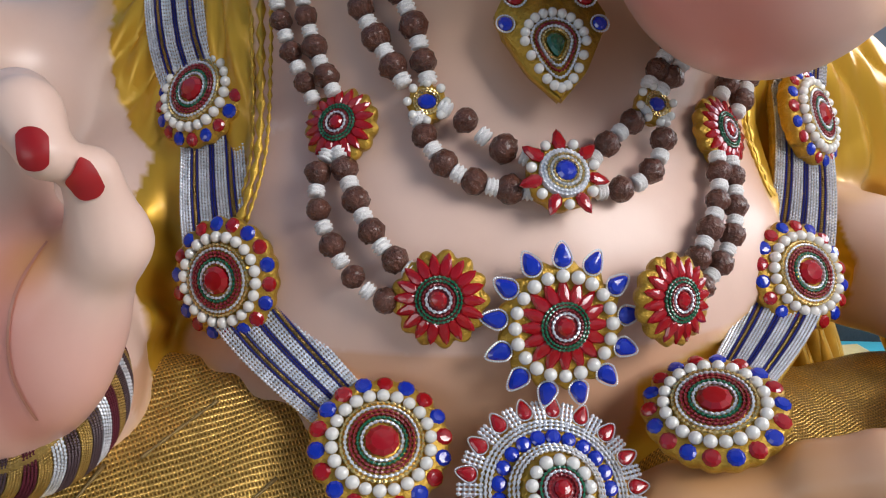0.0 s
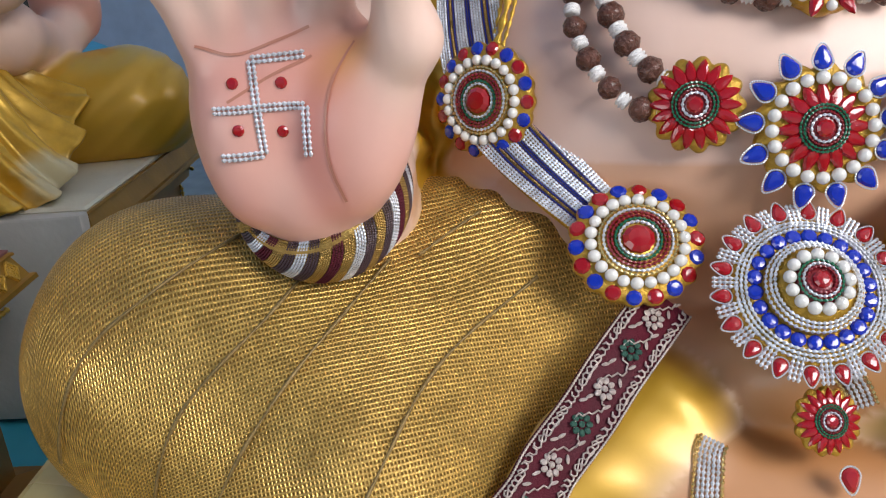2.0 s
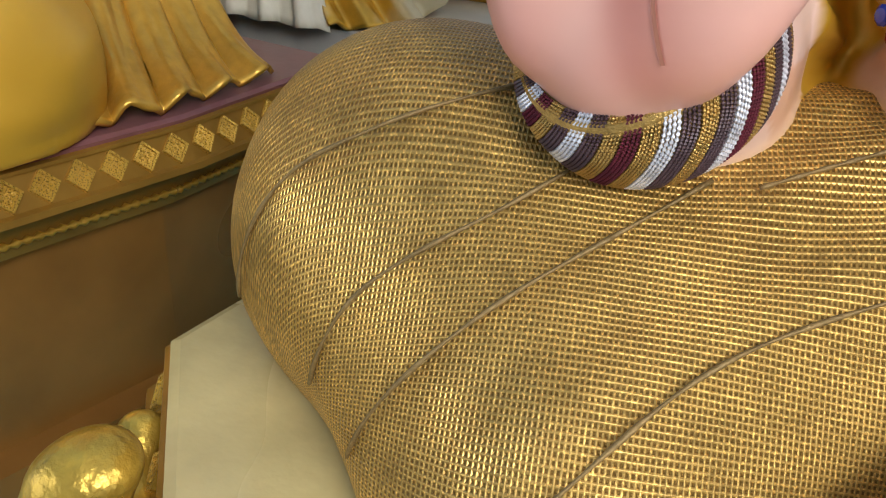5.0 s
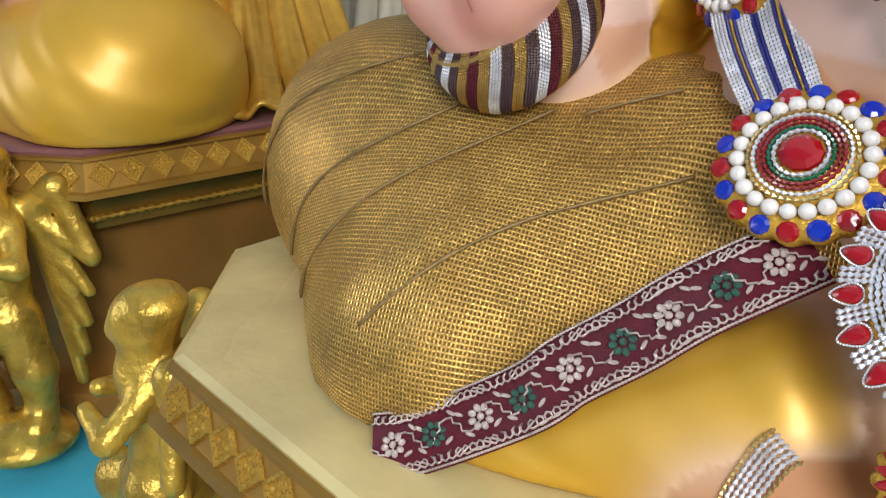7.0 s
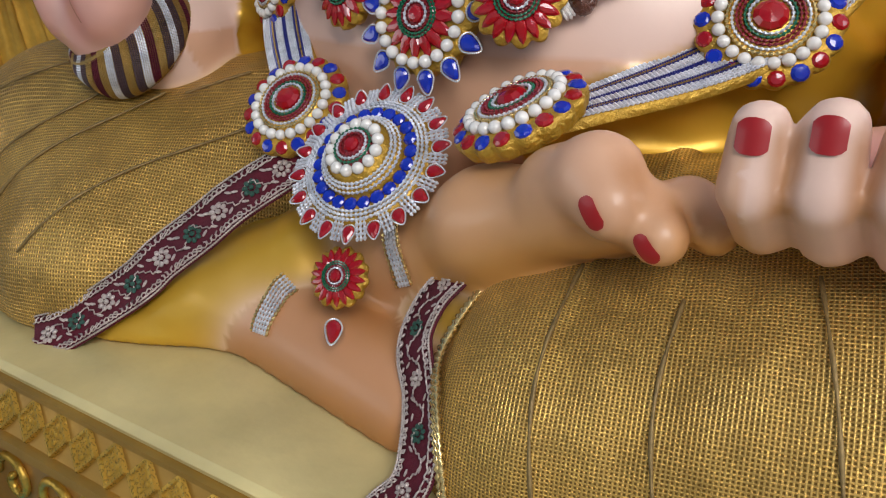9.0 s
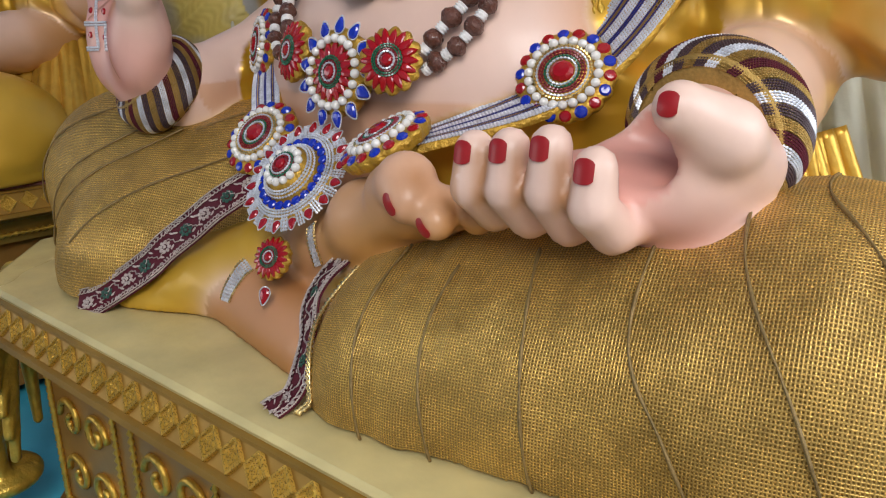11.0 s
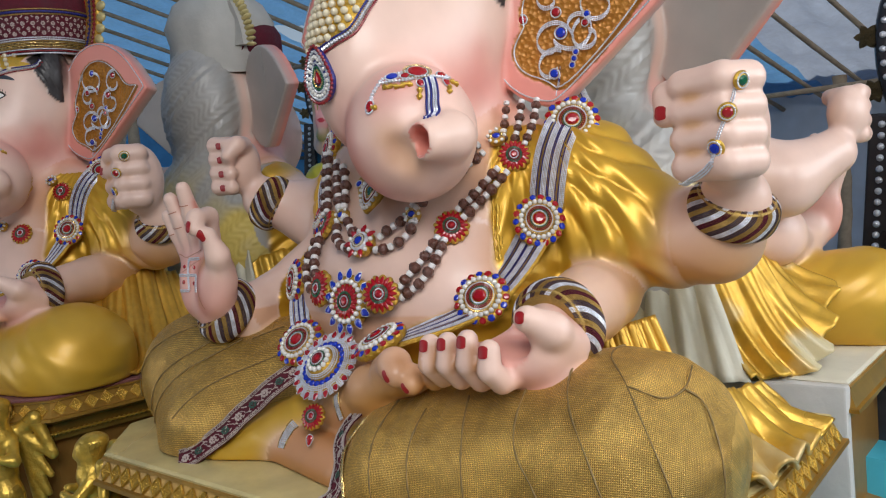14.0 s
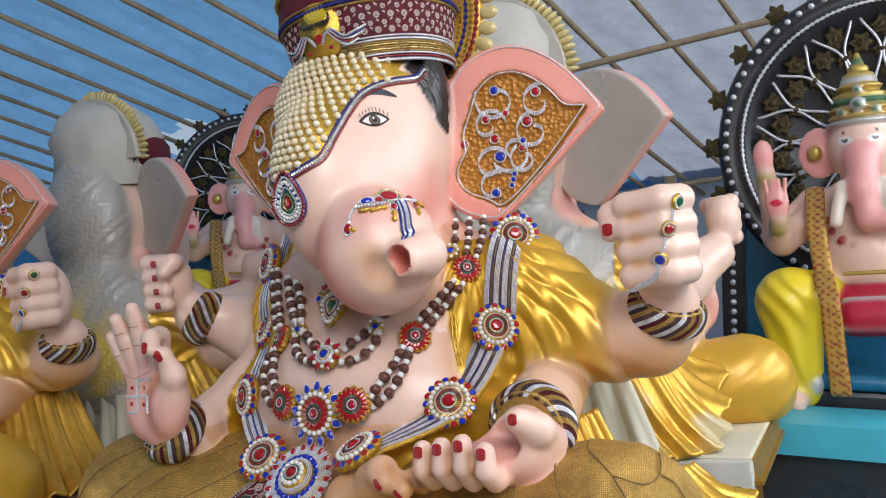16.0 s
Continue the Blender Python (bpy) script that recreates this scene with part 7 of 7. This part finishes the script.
M["gilding"] = material("bright_gilding", (0.64, 0.41, 0.06), 0.30, 0.6, 30, 0.55, 0.8, 70)
WING = winged()
for m in (ROW @ pose(-0.80, -0.275, -0.035, 0, 0, -38) @ Matrix.Scale(0.88, 4), LEFT @ pose(0.77, -0.27, -0.05, 0, 0, 38), LEFT @ pose(-0.775, -0.325, -0.05, 0, 0, -38), ROW @ pose(0.79, -0.30, -0.05, 0, 0, 40)):
    o = tagged(new("statuette", WING), "gilded winged figure at the corner of a throne", "statuette", "winged figures")
    o.matrix_basis = m


# ---- setting ----
def slab(name, lo, hi, mat, label, m=Matrix(), category=""):
    bm = bmesh.new()
    box(bm, lo, hi)
    o = part(name, bm, mat, None, label, smooth=False, m=m)
    return tagged(o, label, category or name.split("_")[0], kind="structure")


slab("floor", (-9, -5, -0.1), (9, 9, 0), M["concrete"], "dusty grey concrete floor of the shed")
slab("plinth", (-4.2, -0.62, -0.872), (1.15, 2.3, -0.552), M["blue"], "turquoise painted low plinth under the thrones", ROW)
slab("wall_back", (-9, 7.6, 0), (9, 7.7, 2.6), M["tarp"], "white tarpaulin back wall")
slab("wall_left", (-9.1, -5, 0), (-9, 7.6, 3.1), M["blue_tarp"], "blue tarpaulin side wall")
slab("wall_right", (9, -5, 0), (9.1, 7.6, 3.0), M["tarp"], "white tarpaulin side wall")


def roof_z(x, y):
    return 4.6 - 0.29 * (y + 1.5) - 0.02 * abs(x)


def translucent(name, colour):
    m = material(name, colour, 0.45, 0, 9, 0.6, 1.0, 16)
    nt = m.node_tree
    nt.nodes["Bump"].inputs["Distance"].default_value = 0.03
    tr = nt.nodes.new("ShaderNodeBsdfTranslucent")
    tr.inputs[0].default_value = (*colour, 1)
    mix = nt.nodes.new("ShaderNodeMixShader")
    mix.inputs[0].default_value = 0.50
    out = nt.nodes["Material Output"]
    nt.links.new(nt.nodes["Principled BSDF"].outputs[0], mix.inputs[1])
    nt.links.new(tr.outputs[0], mix.inputs[2])
    nt.links.new(mix.outputs[0], out.inputs[0])
    return m


M["roof_white"] = translucent("white_roof_sheet", (0.55, 0.62, 0.74))
M["roof_blue"] = translucent("blue_roof_sheet", (0.20, 0.46, 0.80))
# sagging tarpaulin sheets
for name, x0, x1, mat, label in (("ceiling_blue", -9.2, -1.6, "roof_blue", "bluish translucent tarpaulin roof sheet"), ("ceiling_white", -1.6, 9.2, "roof_white", "white translucent tarpaulin roof sheet")):
    bm = bmesh.new()
    nx, ny = 150, 120
    g = {}
    for i in range(nx + 1):
        for j in range(ny + 1):
            x, y = x0 + (x1 - x0) * i / nx, -1.5 + 9.3 * j / ny
            sag = 0.07 * abs(math.sin(math.pi * (x + 8.6) / 0.44)) + 0.10 * noise.noise(Vector((x * 1.6, y * 3.1, 0))) + 0.10 * noise.noise(Vector((x * 9, y * 4, 3)))
            g[i, j] = bm.verts.new((x, y, roof_z(x, y) + 0.13 - sag * 0.5))
    for i in range(nx):
        for j in range(ny):
            p = g[i, j].co
            # a gap in the sheet lets the sky in
            if -5.2 < p.x < -4.35 and 3.95 + 0.1 * math.sin(p.x * 9) < p.y < 4.4:
                continue
            bm.faces.new((g[i, j], g[i, j + 1], g[i + 1, j + 1], g[i + 1, j]))
    tagged(part(name, bm, M[mat], None, label), label, "ceiling", kind="structure")


def pole(a, b, r, label):
    a, b = Vector(a), Vector(b)
    n = 14
    pts, rad = [], []
    for k in range(n + 1):
        t = k / n
        w = Vector((noise.noise(Vector((a.x, t * 3, 1))), 0, noise.noise(Vector((a.y, t * 3, 5))))) * 0.04
        pts.append(a.lerp(b, t) + w)
        rad.append(r * (1.0 if k % 2 else 1.15))
    bm = bmesh.new()
    tube(bm, pts, rad, 8)
    o = part("bamboo_pole", bm, M["bamboo"])
    return tagged(o, label, "bamboo pole", "roof poles")


for k in range(39):
    x = -8.6 + 0.44 * k
    pole((x, -1.5, roof_z(x, -1.5) - 0.02), (x, 7.6, roof_z(x, 7.6) - 0.02), 0.019, "bamboo rafter under the tarpaulin roof")
for k in range(4):
    y = -0.8 + 2.5 * k
    pole((-9, y, roof_z(-9, y) - 0.07), (9, y, roof_z(9, y) - 0.06), 0.021, "bamboo purlin across the roof")
for x, y in ((-5.2, 6.9), (-1.2, 6.9), (2.6, 6.9), (-6.8, 3.2), (5.8, 3.6)):
    pole((x, y, 0), (x, y, roof_z(x, y) - 0.05), 0.055, "wooden post of the shed")


# ---- figures on black thrones farther back ----
def seated():
    c = Clay((-0.75, -0.55, -0.02), (0.75, 0.4, 1.72), 0.012)
    Y, P, K = (0.78, 0.60, 0.02, 0), (0.80, 0.36, 0.34, 0), (0.80, 0.55, 0.44, 0)
    SH, RD = (0.50, 0.30, 0.06, 0.4), (0.45, 0.01, 0.04, 0)
    c.ell((0, 0, 0.66), (0.26, 0.22, 0.26), 0.05, K)
    c.ell((0, 0.02, 0.90), (0.24, 0.17, 0.18), 0.06, K)
    c.ell((0, -0.05, 0.45), (0.30, 0.25, 0.14), 0.05, RD)
    for s in (-1, 1):
        c.path([(s * 0.16, -0.02, 0.47), (s * 0.34, -0.28, 0.50), (s * 0.32, -0.33, 0.10)], [0.15, 0.15, 0.10], 0.05, Y)
        c.path([(s * 0.32, -0.33, 0.09), (s * 0.32, -0.45, 0.04)], [0.06, 0.04], 0.02, K)
        c.path([(s * 0.24, 0.05, 0.95), (s * 0.42, 0.0, 0.80), (s * 0.44, -0.10, 1.14)], [0.09, 0.07, 0.045], 0.03, K)
        c.ell((s * 0.44, -0.12, 1.21), (0.05, 0.03, 0.08), 0.02, P)
        c.path([(s * 0.22, -0.02, 0.90), (s * 0.38, -0.14, 0.78), (s * 0.36, -0.30, 0.90)], [0.085, 0.065, 0.04], 0.03, K)
        c.ell((s * 0.36, -0.32, 0.97), (0.055, 0.028, 0.075), 0.02, P)
        for k in range(4):
            c.cap((s * 0.36 + (k - 1.5) * 0.026, -0.32, 1.0), (s * 0.36 + (k - 1.5) * 0.03, -0.33, 1.08), 0.013, 0.011, 0.006, P)
        c.ell((s * 0.20, 0.03, 1.20), (0.10, 0.02, 0.13), 0.02, P)
        c.cap((s * 0.12, -0.25, 0.86), (s * 0.09, -0.20, 1.02), 0.03, 0.03, 0.02, (0.75, 0.65, 0.55, 0))
    c.ell((0, -0.02, 1.20), (0.15, 0.16, 0.17), 0.04, K)
    c.path([(0, -0.14, 1.16), (0, -0.20, 1.0), (0.02, -0.23, 0.86), (0.09, -0.26, 0.84)], [0.08, 0.065, 0.055, 0.04], 0.03, P)
    GO, GR, SI = (0.50, 0.34, 0.08, 0.5), (0.03, 0.12, 0.06, 0), (0.55, 0.55, 0.55, 0.5)
    for k, (z, r, col) in enumerate(((1.32, 0.162, SI), (1.35, 0.150, GO), (1.385, 0.148, GO), (1.42, 0.132, GR), (1.45, 0.122, GO), (1.49, 0.105, GO), (1.52, 0.085, SI), (1.545, 0.075, GO), (1.58, 0.05, GO), (1.61, 0.03, GR), (1.64, 0.018, GO))):
        c.ell((0, -0.01 + 0.002 * k, z), (r, r, 0.024), 0.006, col)
    for x, z, r in ((0, 1.40, 0.035), (-0.07, 1.37, 0.025), (0.07, 1.37, 0.025), (0, 1.47, 0.022)):
        c.ell((x, -0.145 + abs(x) * 0.4 + max(0, z - 1.40) * 0.5, z), (r, 0.02, r), 0.006, SI)
        c.ell((x, -0.162 + abs(x) * 0.4 + max(0, z - 1.40) * 0.5, z), (r * 0.5, 0.016, r * 0.5), 0.004, GR)
    # sash of patterned cloth, skirt rows and anklets
    for d in (-0.03, -0.01, 0.01, 0.03):
        c.path([(-0.22 + d, -0.10, 1.02), (-0.21 + d, -0.235, 0.86), (-0.18 + d, -0.33, 0.62), (-0.15 + d, -0.45, 0.50), (-0.13 + d, -0.47, 0.10)], [0.015] * 5, 0.004, SH)
    for k, z in enumerate((0.62, 0.50, 0.38)):
        c.cap((-0.10, -0.30 - 0.03 * k, z), (0.10, -0.30 - 0.03 * k, z), 0.012, 0.012, 0.006, SI if k else GO)
    c.cap((-0.06, -0.30, 0.42), (0.06, -0.30, 0.42), 0.09, 0.09, 0.03, RD)
    for s in (-1, 1):
        c.cap((s * 0.32 - 0.06, -0.36, 0.12), (s * 0.32 + 0.06, -0.36, 0.12), 0.05, 0.05, 0.01, SI)
        c.ell((s * 0.22, -0.005, 1.20), (0.035, 0.02, 0.04), 0.006, GO)
        c.cap((s * 0.43, -0.08, 1.06), (s * 0.44, -0.10, 1.10), 0.047, 0.044, 0.008, (0.35, 0.30, 0.06, 0))
        c.cap((s * 0.37, -0.26, 0.86), (s * 0.36, -0.29, 0.90), 0.047, 0.044, 0.008, (0.35, 0.30, 0.06, 0))
    for k in range(9):
        a = math.pi * (k + 0.5) / 9
        c.ell((0.17 * math.cos(a), -0.20 + 0.02 * math.sin(a), 0.90 - 0.17 * math.sin(a)), (0.02, 0.02, 0.02), 0.008, (0.40, 0.05, 0.05, 0))
    V, Q = c.mesh(floor=0.0)
    p = c.paints(V, 0.004)
    for s in (-1, 1):
        for q, r, col in (((s * 0.07, -0.165, 1.235), 0.026, (0.85, 0.82, 0.8)), ((s * 0.07, -0.175, 1.235), 0.014, (0.02, 0.02, 0.02)), ((s * 0.075, -0.16, 1.275), 0.012, (0.03, 0.03, 0.03)), ((s * 0.36, -0.35, 0.97), 0.02, (0.6, 0.02, 0.05))):
            near = np.linalg.norm((V - np.array(q)) * np.array((0.7, 0.5, 1.3)), axis=1) < r
            p[near, :3] = col
    sash = np.abs(p[:, :3] - np.array((0.50, 0.30, 0.06))).sum(1) < 0.05
    p[sash, :3] = np.where((np.sin(V[sash, 2] * 190) * np.sin(V[sash, 0] * 150) > 0.35)[:, None], np.array((0.28, 0.04, 0.03)), np.array((0.50, 0.30, 0.06)))
    yel = (p[:, 2] < 0.05) & (p[:, 0] > 0.7)
    V[yel, 1] += 0.006 * np.sin(V[yel, 2] * 38 + V[yel, 0] * 60 + 2 * np.sin(V[yel, 2] * 11))
    me = raw_mesh("seated_figure", V, Q)
    me.attributes.new("paint", "FLOAT_COLOR", "POINT").data.foreach_set("color", np.c_[p[:, :3], np.ones(len(V))].astype(np.float32).ravel())
    me.attributes.new("gilt", "FLOAT", "POINT").data.foreach_set("value", p[:, 3].astype(np.float32))
    me.materials.append(M["statue"])
    return me


FIGURE = seated()
STUD = shared("stud", lambda bm: ball(bm, (0, 0, 0), 1, 8, 5), M["silver"])
M["dark_bronze"] = material("dark_bronze_relief", (0.11, 0.08, 0.035), 0.34, 0.6, 18, 0.7, 1.0, 40)
def boss_shape(bm):
    """A six-lobed rosette with a raised heart."""
    rings = [[bm.verts.new((r * (1 + lobe * math.cos(6 * q)) * math.cos(q), r * (1 + lobe * math.cos(6 * q)) * math.sin(q), h)) for q in [2 * math.pi * k / 24 for k in range(24)]]
             for r, h, lobe in ((0.85, 0.0, 0.22), (0.78, 0.12, 0.24), (0.5, 0.16, 0.2), (0.3, 0.08, 0.0), (0.24, 0.2, 0.0))]
    for A, B in zip(rings, rings[1:]):
        for k in range(24):
            bm.faces.new((A[k], A[(k + 1) % 24], B[(k + 1) % 24], B[k]))
    bm.faces.new(rings[-1])


BOSS = shared("boss", boss_shape, M["dark_bronze"])


def black_throne(m, label):
    t = thing("halo_throne", label, "throne", m, "black thrones")
    bm = bmesh.new()
    box(bm, (-0.62, -0.30, 0.0), (0.62, 0.42, 0.36), 0.02)
    part("seat", bm, M["black"], t, smooth=False)
    bm = bmesh.new()
    box(bm, (-0.58, -0.32, 0.36), (0.58, 0.36, 0.42), 0.025)
    part("cushion", bm, M["blue_leather"], t)
    for s in (-1, 1):
        bm = bmesh.new()
        box(bm, (s * 0.60 - 0.05, 0.28, 0.36), (s * 0.60 + 0.05, 0.40, 1.0), 0.012)
        part("post", bm, M["black"], t, smooth=False)
        for k in range(14):
            piece("stud", STUD, t, Matrix.Translation((s * 0.60, 0.275, 0.40 + 0.043 * k)) @ Matrix.Scale(0.014, 4))
    bm = bmesh.new()
    box(bm, (-0.56, 0.34, 0.40), (0.56, 0.38, 1.0))
    part("back_panel", bm, M["blue_leather"], t, smooth=False)
    for x in range(9):
        piece("boss", BOSS, t, Matrix.Translation((-0.5 + 0.125 * x, -0.305, 0.2)) @ Matrix.Rotation(radians(90), 4, "X") @ Matrix.Scale(0.055, 4))
    hub = Matrix.Translation((0, 0.36, 1.30)) @ Matrix.Rotation(radians(90), 4, "X")
    bm = bmesh.new()
    lathe(bm, [(0.0, 0.0), (0.52, 0.0), (0.53, 0.035), (0.56, 0.05), (0.575, 0.03), (0.60, 0.05), (0.64, 0.05), (0.66, 0.0), (0.66, -0.05), (0.0, -0.05)], 72, hub)
    part("halo", bm, M["black"], t)
    for k in range(72):
        q = 2 * math.pi * k / 72
        piece("stud", STUD, t, hub @ Matrix.Translation((0.62 * math.cos(q), 0.62 * math.sin(q), 0.05)) @ Matrix.Scale(0.014, 4))
    bm = bmesh.new()
    beaded(bm, [hub @ Vector((0.552 * math.cos(q), 0.552 * math.sin(q), 0.052)) for q in [2 * math.pi * k / 96 for k in range(96)]], 0.010, 0.022, True)
    part("rope_moulding", bm, M["silver"], t)
    for k in range(20):
        q = 2 * math.pi * k / 20
        piece("boss", BOSS, t, hub @ Matrix.Translation((0.685 * math.cos(q), 0.685 * math.sin(q), 0.0)) @ Matrix.Scale(0.05, 4))
    for k in range(16):
        q = 2 * math.pi * (k + 0.5) / 16
        c, s = math.cos(q), math.sin(q)
        bm = bmesh.new()
        for d in (-1, 1):
            line = []
            for i in range(20):
                u = i / 19
                r = 0.20 + 0.30 * u
                w = d * (0.012 + 0.055 * math.sin(math.pi * u * 0.9) ** 2)
                line.append(hub @ Vector((r * c - w * s, r * s + w * c, 0.02)))
            tube(bm, line, 0.006, 5)
        part("filigree_petal", bm, M["silver"], t)
        piece("boss", BOSS, t, hub @ Matrix.Translation((0.40 * c, 0.40 * s, 0.01)) @ Matrix.Diagonal((0.05, 0.05, 0.09, 1)))
        c, s = math.cos(q + math.pi / 16), math.sin(q + math.pi / 16)
        for r, w in ((0.27, 0.035), (0.36, 0.045), (0.46, 0.055)):
            piece("boss", BOSS, t, hub @ Matrix.Translation((r * c, r * s, 0.008)) @ Matrix.Rotation(r * 9 + k, 4, "Z") @ Matrix.Diagonal((w, w * 0.8, 0.09, 1)))
    return t


M["blue_leather"] = material("blue_cushion", (0.02, 0.16, 0.30), 0.35, 0, 12, 0.3, 0.3)
for x, y, z, yaw, s in ((0.98, 3.13, 0.45, 8, 1.13), (-3.51, 3.61, 1.0, 42, 1.0)):
    m = pose(x, y, z, 0, 5, yaw) @ Matrix.Scale(s, 4)
    black_throne(m, "black throne with round studded halo and blue cushion")
    f = tagged(new("seated_figure", FIGURE), "painted seated figure with elephant head, yellow dhoti and red sash", "statue", "figures on black thrones")
    f.matrix_basis = pose(x + 0.01, y - 0.05, z + 0.34, 0, 2, yaw - 4) @ Matrix.Scale(0.88, 4) if x > 0 else m @ Matrix.Translation((0.0, -0.02, 0.02))
    slab("plinth_far", (-0.95, -0.75, -z / s), (0.95, 0.7, 0.0), M["blue"], "turquoise painted stand under a black throne", m, "plinth")
    if x > 0:
        slab("foot_step", (-0.60, -0.62, 0.20), (0.95, -0.325, 0.305), M["blue"], "turquoise painted foot step before a black throne", m, "step")
        slab("step_base", (-0.58, -0.58, 0.0), (0.93, -0.325, 0.20), M["black"], "black base under the turquoise foot step", m, "base")
